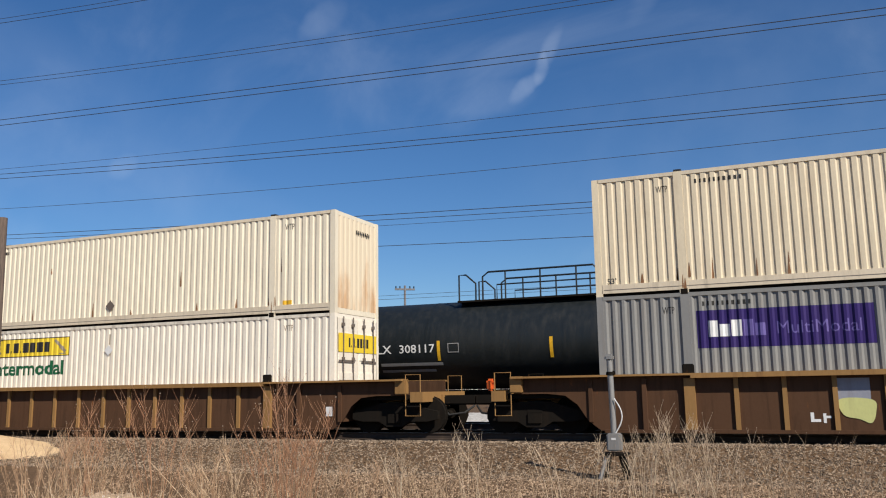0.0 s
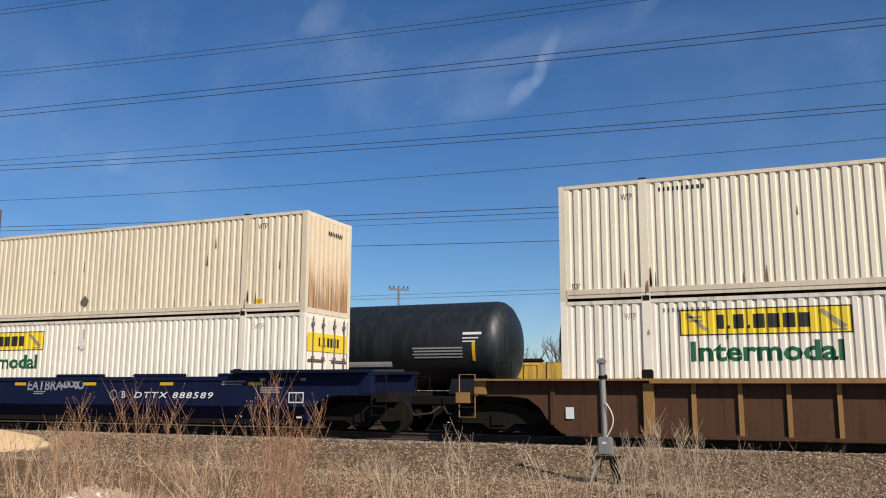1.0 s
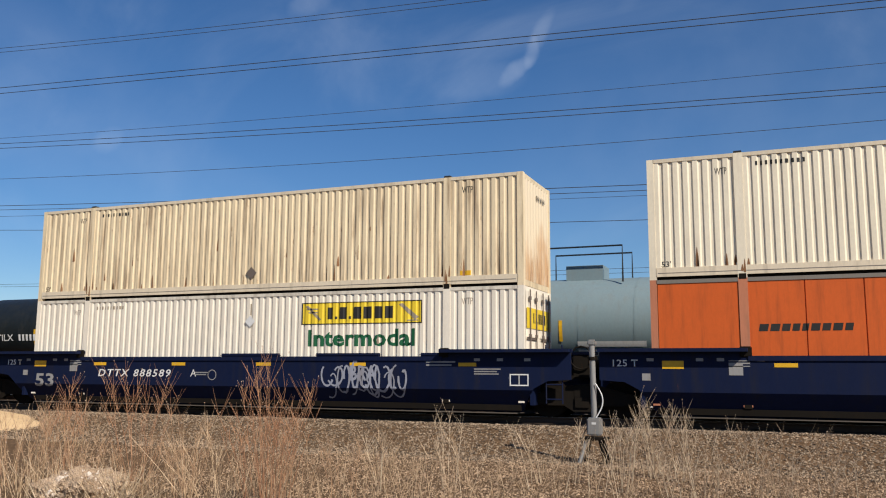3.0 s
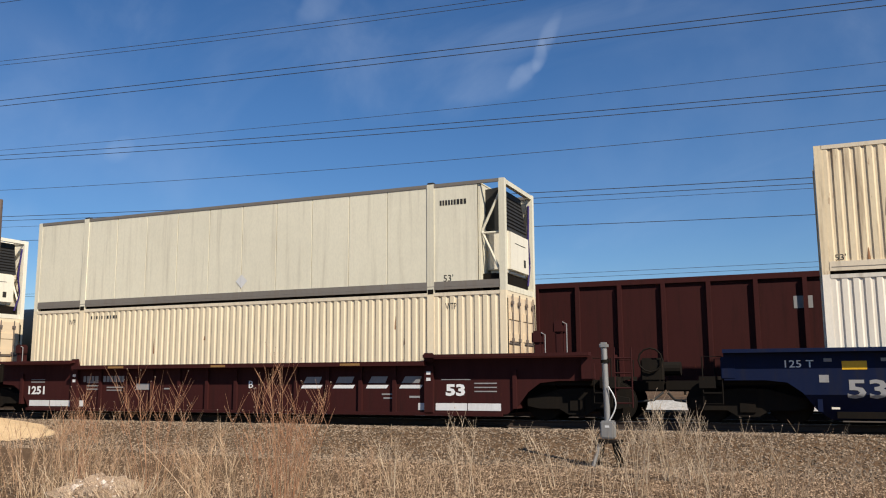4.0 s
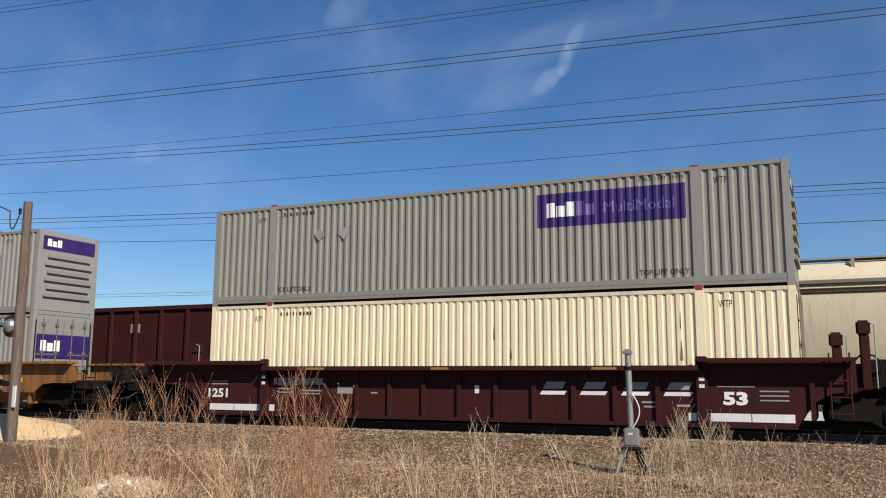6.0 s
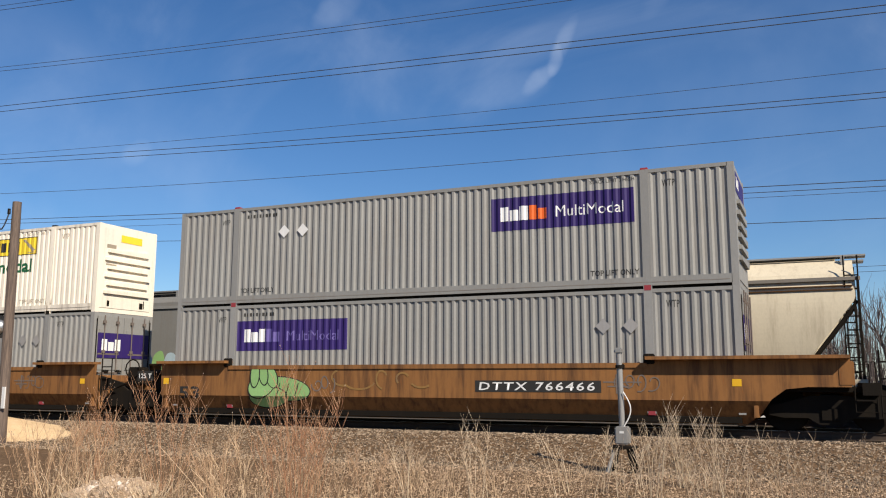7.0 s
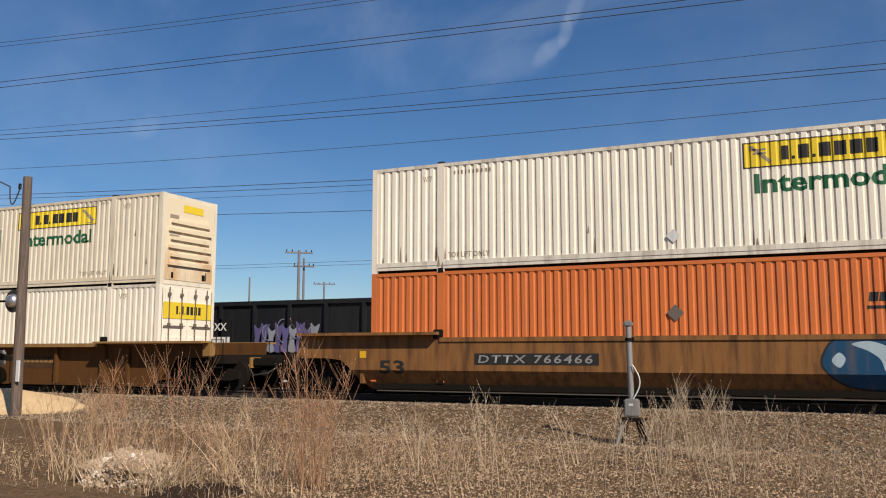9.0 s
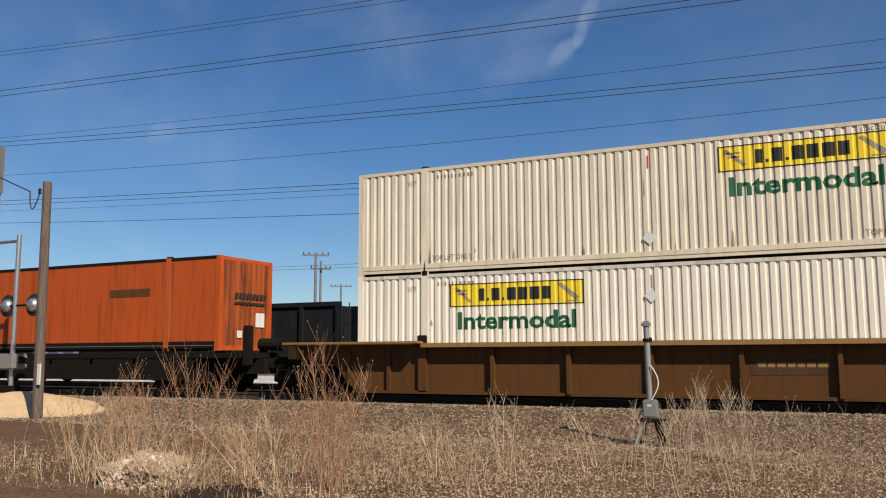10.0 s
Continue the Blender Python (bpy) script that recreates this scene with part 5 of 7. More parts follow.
for key, ends in OCHRES.items():
    w = well_car(key, "ochre", ends)
    on_side(w, "size_number", writing("53", 0.35, 1.1, 0.56, 0.92, 0.02), INK, "worn dark number")
    part("load_plate", blocks((-1.28, -0.68, -YS + 0.02, -YS + 0.04, 1.08, 1.36)), INK, w, "black plate with white load figures")
    bm = writing("125 T", -1.22, -0.74, 1.15, 1.29, 0.006)
    for v in bm.verts:
        v.co.y = -YS + 0.015
    part("load_figures", bm, LETTER_WHITE, w)
    on_side(w, "reflector", plate((-0.25, -0.05, 0.98, 1.16), (15.9, 16.1, 0.98, 1.14)), MARK_YELLOW)
    on_side(w, "scrawl", plate((13.0, 13.9, 1.05, 1.08), (13.1, 13.6, 0.95, 0.98), (13.3, 13.36, 0.8, 1.25)), TAG_DARK)
    if key in "IK":
        x0 = 9.75 if key == "I" else 3.1
        on_side(w, "number_panel", plate((x0, x0 + 3.2, 0.82, 1.10)), INK, "black number panel")
        on_side(w, "car_number", writing("DTTX 766466", x0 + 0.1, x0 + 3.05, 0.86, 1.06, 0.012, 0.1), LETTER_WHITE if key == "I" else LETTER_GREY, off=0.01)
    brake_gear(w, CL + 0.78 if ends[1] == "joint" else CL + 2.9, STEEL)
    if key != "K":
        on_side(w, "scrawl", scribble(5.6, 8.6, 0.80, 1.42, 5, ord(key), 0.026, 0.55), OCHRE_PALE, "faint ochre swirls")
    on_side(w, "scrawl", scribble(13.2, 14.3, 0.8, 1.3, 4, ord(key) + 1, 0.014), TAG_DARK)
    if key == "I":  # green painted foot: toes at one end, a long folded body
        for k, (bx, bz, rx, rz, tilt) in enumerate(((4.05, 0.86, 0.86, 0.34, -6), (3.50, 0.62, 0.66, 0.30, 4), (3.30, 0.98, 0.52, 0.36, 30), (3.62, 1.18, 0.20, 0.33, 24), (3.34, 1.28, 0.17, 0.34, 12), (3.06, 1.24, 0.17, 0.36, -4))):
            c, d = math.cos(radians(tilt)), math.sin(radians(tilt))
            ell = [(bx + q * c - u * d, bz + q * d + u * c) for q, u in ((rx * math.cos(0.524 * i), rz * math.sin(0.524 * i)) for i in range(12))]
            ell = [(q, min(1.47, max(0.2, u))) for q, u in ell]
            mid = (bx, bz)
            on_side(w, "graffiti_edge", blob(ell), INK, off=0.006 + 0.004 * k)
            on_side(w, "graffiti", blob([(mid[0] + (q - mid[0]) * (1 - 0.035 / rx), mid[1] + (u - mid[1]) * (1 - 0.03 / rz)) for q, u in ell]), SPRAY_GREEN, "green spray-painted shape", off=0.008 + 0.004 * k)
        on_side(w, "graffiti_line", plate(*[((x, 0.56), (x + 0.025, 0.56), (x + 0.13, 0.82), (x + 0.18, 1.02), (x + 0.155, 1.02), (x + 0.10, 0.82)) for x in (3.75, 4.05, 4.35)]), INK, off=0.034)
        on_side(w, "scrawl", scribble(5.0, 5.7, 0.75, 1.25, 3, 12, 0.018), TAG_DARK)
    if key == "K":  # blue bubble shape with pale shines, run over the break of the side
        rim = [(11.15, 0.80), (11.22, 1.20), (11.50, 1.46), (12.1, 1.47), (12.75, 1.40), (13.25, 1.22), (13.6, 1.24), (13.9, 1.40), (13.78, 1.08), (13.95, 0.82), (13.6, 0.62), (13.1, 0.42), (12.3, 0.30), (11.6, 0.40)]
        on_side(w, "graffiti_edge", blob(rim), INK, off=0.004)
        on_side(w, "graffiti", blob([(12.5 + (q - 12.5) * 0.965, 0.9 + (u - 0.9) * 0.94) for q, u in rim]), SPRAY_BLUE, "blue spray-painted shape", off=0.008)
        on_side(w, "graffiti_shine", blob([(11.75, 1.30), (12.10, 1.36), (12.45, 1.22), (12.52, 0.95), (12.38, 0.72), (12.28, 0.98), (12.05, 1.16)]), SPRAY_PALE, off=0.012)
        on_side(w, "graffiti_shine", blob([(11.35, 0.95), (11.5, 1.12), (11.62, 0.98), (11.5, 0.80)]), SPRAY_PALE, off=0.012)
        on_side(w, "graffiti_shine", blob([(12.95, 0.86), (13.25, 0.98), (13.45, 0.88), (13.2, 0.78)]), SPRAY_PALE, off=0.012)
    if key == "J":
        on_side(w, "faded_brand", plate((8.6, 9.2, 1.10, 1.17), (8.85, 8.95, 0.78, 1.10), (9.3, 9.9, 1.10, 1.17), (9.55, 9.65, 0.78, 1.10), (10.0, 10.1, 0.8, 1.15), (10.25, 10.35, 0.8, 1.15)), RIBBED)
wl2 = well_car("L", "ochre_rib", ("coupler", "coupler"))
on_side(wl2, "paint_patch", plate((10.25, 12.0, 0.62, 1.0)), BROWN)
on_side(wl2, "label_bars", letter_bars(10.4, 11.85, 0.80, 0.90, 7, 0.1, 4, 0.2), TAN, off=0.01)


def flat_car(key):
    car = thing("flat_car", "dark steel intermodal flat car under an orange container", "railway car", "cars of the near train")
    part("deck", soft_box(-0.8, CL + 0.8, -1.3, 1.3, 1.02, 1.20, 0.02), STEEL, car)
    part("side_sill", blocks((1.0, CL - 1.0, -1.28, -1.2, 0.36, 1.02), (1.0, CL - 1.0, 1.2, 1.28, 0.36, 1.02)), STEEL, car)
    part("centre_sill", blocks((-1.0, CL + 1.0, -0.35, 0.35, 0.55, 1.02)), STEEL, car)
    for x in (0.1, CL - 0.3, POSTS[0], POSTS[1]):
        for s in (-1, 1):
            part("cone", soft_box(x, x + 0.2, s * 1.2 - 0.1, s * 1.2 + 0.1, 1.2, 1.262, 0.01), STEEL, car)
    for x in spread(1.5, CL - 1.5, 8):
        part("cross_bearer", prism(((x - 0.06, 0.85), (x + 0.06, 0.85), (x + 0.06, 1.02), (x - 0.06, 1.02)), -1.28, 1.28), STEEL, car)
    for x in (-0.95, CL + 0.95):
        part("end_post", soft_box(x - 0.12, x + 0.12, -1.2, -0.95, 0.8, 2.0, 0.03), STEEL, car)
        part("air_tank", tubes([((x - 0.5, 0.2, 1.45), (x + 0.4, 0.2, 1.45))], 0.2, 12), STEEL, car)
    part("coupler", soft_box(CL + 1.0, CL + 1.2, -0.14, 0.14, 0.7, 0.95, 0.04), STEEL, car)
    truck(car, 1.6)
    truck(car, CL - 1.6)
    mover(car, START[key], YF, 0.0, VF)


flat_car("M")


# ---- the far train, running the other way ----
def far(ob, x):
    return mover(ob, x, YB, 0.0, VB)


def couplers(car, x0, x1):
    for x, s in ((x0, -1), (x1, 1)):
        part("coupler", soft_box(min(x, x + s * 0.75), max(x, x + s * 0.75), -0.14, 0.14, 0.72, 0.98, 0.04), STEEL, car)


def tank_car(x, length, r, zc, mat, label, marks, platform=True):
    car = thing("tank_car", label, "railway car", "cars of the far train")
    bm = bmesh.new()
    n, rings = 40, []
    ends = [(0.0, 0.02), (0.06, 0.42), (0.18, 0.68), (0.36, 0.88), (0.55, 0.975), (0.75, 1.0)]
    prof = ends + [(length * k / 8, 1.0) for k in range(1, 8)] + [(length - a, b) for a, b in ends[::-1]]
    for a, f in prof:
        rings.append([bm.verts.new((a, r * f * math.cos(2 * math.pi * k / n), zc + r * f * math.sin(2 * math.pi * k / n))) for k in range(n)])
    for p, q in zip(rings[:-1], rings[1:]):
        for k in range(n):
            bm.faces.new((p[k], p[(k + 1) % n], q[(k + 1) % n], q[k]))
    bm.faces.new(rings[0])
    bm.faces.new(rings[-1][::-1])
    part("tank", bm, mat, car, smooth=True)
    for k in (0.19, 0.36, 0.5, 0.64, 0.81):
        band = bmesh.new()
        a = [[band.verts.new((length * k + u, (r + 0.006) * math.cos(2 * math.pi * i / n), zc + (r + 0.006) * math.sin(2 * math.pi * i / n))) for i in range(n)] for u in (-0.03, 0.03)]
        for i in range(n):
            band.faces.new((a[0][i], a[0][(i + 1) % n], a[1][(i + 1) % n], a[1][i]))
        part("weld_band", band, mat, car, smooth=True)
    part("sill", blocks((-0.35, length + 0.35, -0.3, 0.3, 0.72, 1.1)), STEEL, car)
    for e in (1.6, length - 1.6):
        part("saddle", prism(((e - 0.5, 1.0), (e + 0.5, 1.0), (e + 0.4, zc - r * 0.75), (e - 0.4, zc - r * 0.75)), -1.2, 1.2), mat, car)
    for e in (-0.2, length - 0.4):
        part("end_platform", blocks((e, e + 0.6, -1.45, 1.45, 1.02, 1.10)), STEEL, car)
        for y in (-1.42, 1.42):
            part("handrail", chain([(e + 0.05, y, 1.1), (e + 0.05, y, 2.0), (e + 0.55, y, 2.0), (e + 0.55, y, 1.1)], 0.02), STEEL, car)
    truck(car, 1.75)
    truck(car, length - 1.75)
    couplers(car, -0.3, length + 0.3)
    top = zc + r
    if platform:
        m = length / 2 + 0.35
        bm = bmesh.new()
        for z0, z1, ra, rb in ((top - 0.12, top + 0.12, 0.42, 0.50), (top + 0.12, top + 0.42, 0.62, 0.62), (top + 0.42, top + 0.55, 0.58, 0.30)):
            tube(bm, (m, 0, z0), (m, 0, z1), ra, rb, 20)
        part("dome", bm, mat, car, "round black valve dome")
        part("walkway", blocks((m - 5.4, m + 1.7, -1.0, -0.55, top - 0.12, top - 0.06), (m - 5.4, m + 1.7, 0.55, 1.0, top - 0.12, top - 0.06)), STEEL, car)
        h = top + 0.86
        for y in (-0.95, 0.95):
            part("railing", chain([(m - 4.5, y, top - 0.1), (m - 4.5, y, h - 0.15), (m - 4.3, y, h), (m - 0.75, y, h), (m - 0.6, y, h - 0.15), (m - 0.6, y, top - 0.1)], 0.032), mat, car, "black tube railing")
            part("railing", chain([(m - 4.0, y, top - 0.1), (m - 4.0, y, top + 0.42), (m - 0.62, y, top + 0.42)], 0.024), mat, car)
            for x2 in (m - 3.7, m - 2.5, m - 1.3):
                part("rail_post", tubes([((x2, y, top - 0.1), (x2, y, h))], 0.028), mat, car)
            part("railing", chain([(m + 0.65, y, top - 0.1), (m + 0.65, y, h - 0.1), (m + 0.8, y, h), (m + 1.65, y, h), (m + 1.65, y, top - 0.1)], 0.032), mat, car)
            part("railing", chain([(m - 5.35, y, top - 0.1), (m - 5.35, y, h - 0.05), (m - 5.1, y, h - 0.05), (m - 4.75, y, top + 0.5), (m - 4.75, y, top - 0.1)], 0.03), mat, car)
    else:
        m = length / 2
        part("dome", blocks((m - 0.6, m + 0.6, -0.5, 0.5, top - 0.1, top + 0.4)), mat, car)
        for y in (-0.9, 0.9):
            part("railing", chain([(m - 1.3, y, top - 0.2), (m - 1.3, y, top + 0.95), (m + 1.3, y, top + 0.95), (m + 1.3, y, top - 0.2)], 0.03), BLACK_TANK, car)

    def on_tank(name, rects, mt, lab=""):
        bm2 = bmesh.new()
        for a, b, z0, z1 in rects:
            cols = []
            for k in range(5):
                z = z0 + (z1 - z0) * k / 4
                y = -math.sqrt(max(0.01, (r + 0.012) ** 2 - (z - zc) ** 2))
                cols.append((bm2.verts.new((a, y, z)), bm2.verts.new((b, y, z))))
            for p, q in zip(cols[:-1], cols[1:]):
                bm2.faces.new((p[0], p[1], q[1], q[0]))
        part(name, bm2, mt, car, lab)

    for f in (0.06, 0.212, 0.41, 0.66, 0.94) if length > 15 else (0.04, 0.45, 0.93):
        on_tank("reflector", [(length * f, length * f + 0.11, zc - 0.55, zc + 0.1)], MARK_YELLOW, "yellow reflective strip")
    on_tank("stencil_bars", [(length - 3.3 + 0.05 * (k % 2), length - 1.5, zc - 0.15 - 0.1 * k, zc - 0.10 - 0.1 * k) for k in range(4)], LETTER_GREY)
    on_tank("stencil_bars", [(length - 6.2, length - 4.1, zc - 0.72, zc - 0.55), (length - 6.2, length - 3.7, zc - 0.98, zc - 0.80)], TAG_WHITE)
    if marks:
        bm3 = writing("308117", 2.75, 4.05, zc - 0.28, zc, 0.01)
        for v in bm3.verts:
            v.co.y = -math.sqrt((r + 0.012) ** 2 - (v.co.z - zc) ** 2)
        part("car_number", bm3, LETTER_WHITE, car, "white figures")
        bm3 = writing("TILX", 1.50, 2.45, zc - 0.28, zc, 0.01)
        for v in bm3.verts:
            v.co.y = -math.sqrt((r + 0.012) ** 2 - (v.co.z - zc) ** 2)
        part("car_code", bm3, LETTER_WHITE, car, "white letters")
        on_tank("stencil_frame", [(4.52, 4.92, zc - 0.02, zc + 0.01), (4.52, 4.92, zc - 0.30, zc - 0.27), (4.52, 4.55, zc - 0.27, zc - 0.02), (4.89, 4.92, zc - 0.27, zc - 0.02)], LETTER_GREY)
        on_tank("stencil_bars", [(2.0, 4.3, zc - 0.70, zc - 0.60), (2.0, 4.0, zc - 0.9, zc - 0.82)], LETTER_GREY)
    elif mat is BLUE_TANK:
        on_tank("code_bars", [(2.4 + 0.22 * k, 2.52 + 0.22 * k, zc - 0.36, zc - 0.18) for k in range(9)], GREY_POST)
    else:
        bm3 = writing("TILX", 2.02, 2.95, zc - 0.36, zc - 0.10, 0.01)
        for v in bm3.verts:
            v.co.y = -math.sqrt((r + 0.012) ** 2 - (v.co.z - zc) ** 2)
        part("car_code", bm3, LETTER_WHITE, car, "white letters")
        on_tank("code_bars", [(3.25 + 0.2 * k, 3.36 + 0.2 * k, zc - 0.36, zc - 0.10) for k in range(6)], LETTER_WHITE)
    on_tank("stencil_bars", [(length - 1.50, length - 0.85, zc + 0.30, zc + 0.38), (length - 1.50, length - 0.95, zc + 0.17, zc + 0.21), (length - 1.50, length - 1.05, zc + 0.06, zc + 0.10)], GREY_POST if mat is BLUE_TANK else LETTER_WHITE)
    return far(car, x)


tank_car(-36.4, 19.3, 1.50, 2.62, BLACK_TANK, "glossy black tank car with a top walkway and railing", False)
tank_car(-15.5, 19.5, 1.50, 2.62, BLACK_TANK, "black tank car with white figures and yellow reflectors", True)
tank_car(5.45, 19.2, 1.50, 2.62, BLACK_TANK, "black tank car with a railed top platform", False)
tank_car(25.9, 12.3, 1.52, 2.60, BLUE_TANK, "short grey-blue tank car with top fittings", False, False)


def gondola(x, length, top, mat, label, pitch, graffiti=None, words=""):
    car = thing("gondola_car", label, "railway car", "cars of the far train")
    for s in (-1, 1):
        part("side_wall", blocks((0.0, length, s * 1.42 - 0.04, s * 1.42 + 0.04, 1.05, top)), mat, car)
        part("top_chord", blocks((-0.02, length + 0.02, s * 1.45 - 0.09, s * 1.45 + 0.09, top - 0.10, top + 0.06)), mat, car)
        k = round(length / pitch)
        for i in range(k + 1):
            p = 0.06 + (length - 0.12) * i / k
            part("rib", prism(((p - 0.06, 0.95), (p + 0.06, 0.95), (p + 0.06, top - 0.1), (p - 0.06, top - 0.1)), min(s * 1.46, s * 1.58), max(s * 1.46, s * 1.58)), mat, car)
        part("side_sill", blocks((0.0, length, s * 1.45 - 0.08, s * 1.45 + 0.08, 0.90, 1.08)), mat, car)
    for e in (0.0, length):
        part("end_wall", blocks((e - 0.05, e + 0.05, -1.38, 1.38, 1.05, top - 0.1)), mat, car)
        d = -0.3 if e == 0 else 0.3
        part("ladder", tubes([((e + d * 0.3, -1.5, 0.5), (e + d * 0.3, -1.5, top)), ((e + d * 1.4, -1.5, 0.5), (e + d * 1.4, -1.5, top))] + [((e + d * 0.3, -1.5, 0.6 + 0.4 * i), (e + d * 1.4, -1.5, 0.6 + 0.4 * i)) for i in range(int((top - 0.6) / 0.4))], 0.02), mat, car)
    part("floor", blocks((0.0, length, -1.38, 1.38, 0.95, 1.05)), mat, car)
    part("load", blocks((0.1, length - 0.1, -1.36, 1.36, 1.05, top - 0.5)), STEEL, car)
    part("sill", blocks((-0.3, length + 0.3, -0.3, 0.3, 0.70, 1.0)), STEEL, car)
    couplers(car, -0.2, length + 0.2)
    truck(car, 1.8)
    truck(car, length - 1.8)
    y = -1.47
    if words:
        bm = writing(words, 0.85, 1.95, 1.95, 2.25, 0.02)
        for v in bm.verts:
            v.co.y = y - 0.12
        part("code", bm, LETTER_WHITE, car)
        bm = letter_bars(0.85, 2.1, 1.45, 1.72, 6, 0, 3)
        for v in bm.verts:
            v.co.y = y - 0.12
        part("number_bars", bm, LETTER_WHITE, car)
        part("code_board", blocks((0.7, 2.2, y - 0.11, y, 1.3, 2.4)), mat, car)
    else:
        bm = plate(*[(1.6 + 0.34 * k, 1.85 + 0.34 * k, 2.55, 2.72) for k in range(4)], (length - 4.3, length - 3.8, 2.95, 3.3))
        for v in bm.verts:
            v.co.y = y
        part("code_bars", bm, LETTER_GREY, car)
    if graffiti:
        for k in range(9):
            a, q = graffiti + 0.31 * k, 0.10 * math.sin(k * 2.4)
            bm = blob([(a, 1.2), (a + 0.3, 1.18), (a + 0.26, 1.6), (a + 0.40, 2.1 + q), (a + 0.2, 2.02 + q), (a + 0.02, 2.15 + q), (a + 0.06, 1.65)])
            for v in bm.verts:
                v.co.y = y - 0.13 - 0.002 * k
            part("graffiti", bm, (SPRAY_PURPLE, SPRAY_PURPLE, SPRAY_GREY)[k % 3], car, "violet spray paint")
        bm = scribble(graffiti - 0.1, graffiti + 3.4, 1.2, 2.3, 6, 5, 0.014, 0.4)
        for i, v in enumerate(bm.verts):
            v.co.y = y - 0.15 - 4e-5 * i
        part("scrawl", bm, SPRAY_GREY, car)
    return far(car, x)


gondola(39.1, 15.8, 3.92, MAROON, "maroon high-sided ribbed gondola car", 1.3)
gondola(91.6, 18.8, 2.98, BLACK_GON, "black gondola car with violet graffiti at one end", 1.55, 3.2, "SOXX")


def covered_hopper(x, length, top, mat, label, curved, ends=None, board=False):
    car = thing("covered_hopper", label, "railway car", "cars of the far train")
    ends = ends or mat
    sec = ((1.35, 1.1), (1.50, 1.9), (1.54, 2.7), (1.50, 3.4), (1.38, 3.95), (1.15, top - 0.22), (0.6, top - 0.06)) if curved else ((1.50, 1.0), (1.50, 2.0), (1.50, 3.0), (1.50, top - 0.45), (1.40, top - 0.25), (0.6, top - 0.12))
    if curved:  # round the section off
        zs = spread(sec[0][1], sec[-1][1], 26)
        sec = [(float(np.interp(z, [q[1] for q in sec], [q[0] for q in sec])), z) for z in zs]
        sec = [(sum(sec[min(25, max(0, i + d))][0] for d in (-2, -1, 0, 1, 2)) / 5, z) for i, (_, z) in enumerate(sec)]
    full = [(-a, z) for a, z in sec] + [(a, z) for a, z in sec[::-1]]
    bm = bmesh.new()
    rings = []
    for u in (0.0, 0.02, 0.25, 0.5, 0.75, 0.98, 1.0):
        ring = []
        for a, z in full:
            cut = max(0.0, (3.35 - z) * 0.78) if z < 3.35 else 0.0
            lo, hi = 0.35 + cut, length - 0.35 - cut
            ring.append(bm.verts.new((lo + (hi - lo) * u, a, z)))
        rings.append(ring)
    for p, q in zip(rings[:-1], rings[1:]):
        for k in range(len(full) - 1):
            bm.faces.new((p[k], p[k + 1], q[k + 1], q[k]))
    bm.faces.new(rings[0])
    bm.faces.new(rings[-1][::-1])
    part("body", bm, mat, car, smooth=False)
    for s in (-1, 1):
        part("side_sill", blocks((0.2, length - 0.2, s * 1.46 - 0.08, s * 1.46 + 0.08, 0.95, 1.15)), mat, car)
        part("eave", blocks((0.2, length - 0.2, s * (1.42 if curved else 1.5) - 0.05, s * (1.42 if curved else 1.5) + 0.05, top - 0.70, top - 0.60)), RAIL_GREY if curved else GREY_POST, car)
        for z in (3.62, 3.72) if curved else ():
            part("side_seam", blocks((0.4, length - 0.4, s * 1.46 - 0.035, s * 1.46 + 0.035, z, z + 0.025)), RIBBED, car)
        part("roof_walk", blocks((0.0, length, s * 0.62 - 0.28, s * 0.62 + 0.28, top + 0.04, top + 0.09)), GALV, car)
        if not curved:
            k = 4
            for i in range(1, k):
                p = length * i / k
                part("seam", blocks((p - 0.04, p + 0.04, s * 1.50 - 0.012, s * 1.50 + 0.012, 1.15, top - 0.7)), mat, car)
        for i in range(8):
            p = 0.6 + (length - 1.2) * i / 7
            part("walk_bracket", blocks((p - 0.05, p + 0.05, s * 0.95 - 0.03, s * 0.95 + 0.03, top - 0.22, top + 0.05)), GALV, car)
    for i in range(4):
        p = length * (i + 0.5) / 4
        part("hatch", soft_box(p - 1.6, p + 1.6, -0.3, 0.3, top - 0.1, top + 0.10, 0.03), mat, car)
        part("hopper_outlet", prism(((p - 1.2, 1.1), (p + 1.2, 1.1), (p + 0.4, 0.4), (p - 0.4, 0.4)), -0.9, 0.9), mat, car)
    for e, s in ((0.0, 1), (length, -1)):
        for y in (-1.42, 1.42):
            part("end_post", blocks((min(e + s * 0.25, e + s * (0.30 if curved else 0.39)), max(e + s * 0.25, e + s * (0.30 if curved else 0.39)), y - 0.07, y + 0.07, 0.9, top - 0.6)), STEEL if curved else ends, car)
            part("end_brace", tubes([((e + s * 0.3, y, 3.3), (e + s * 2.0, y, 1.1))], 0.04), STEEL if curved else ends, car)
            part("ladder", tubes([((e + s * 0.25, y, 0.6 + 0.38 * i), (e + s * 0.6, y, 0.6 + 0.38 * i)) for i in range(10)] + [((e + s * 0.25, y, 0.5), (e + s * 0.25, y, top)), ((e + s * 0.6, y, 0.5), (e + s * 0.6, y, top))], 0.02), STEEL, car)
        if board:
            part("end_sheet", blocks((min(e + s * 0.16, e + s * 0.95), max(e + s * 0.16, e + s * 0.95), -1.55, 1.55, 2.3, top - 0.25)), ends, car, "teal end sheet")
        part("end_platform", blocks((min(e - s * 0.2, e + s * 2.2), max(e - s * 0.2, e + s * 2.2), -1.4, 1.4, 0.92, 1.0)), STEEL, car)
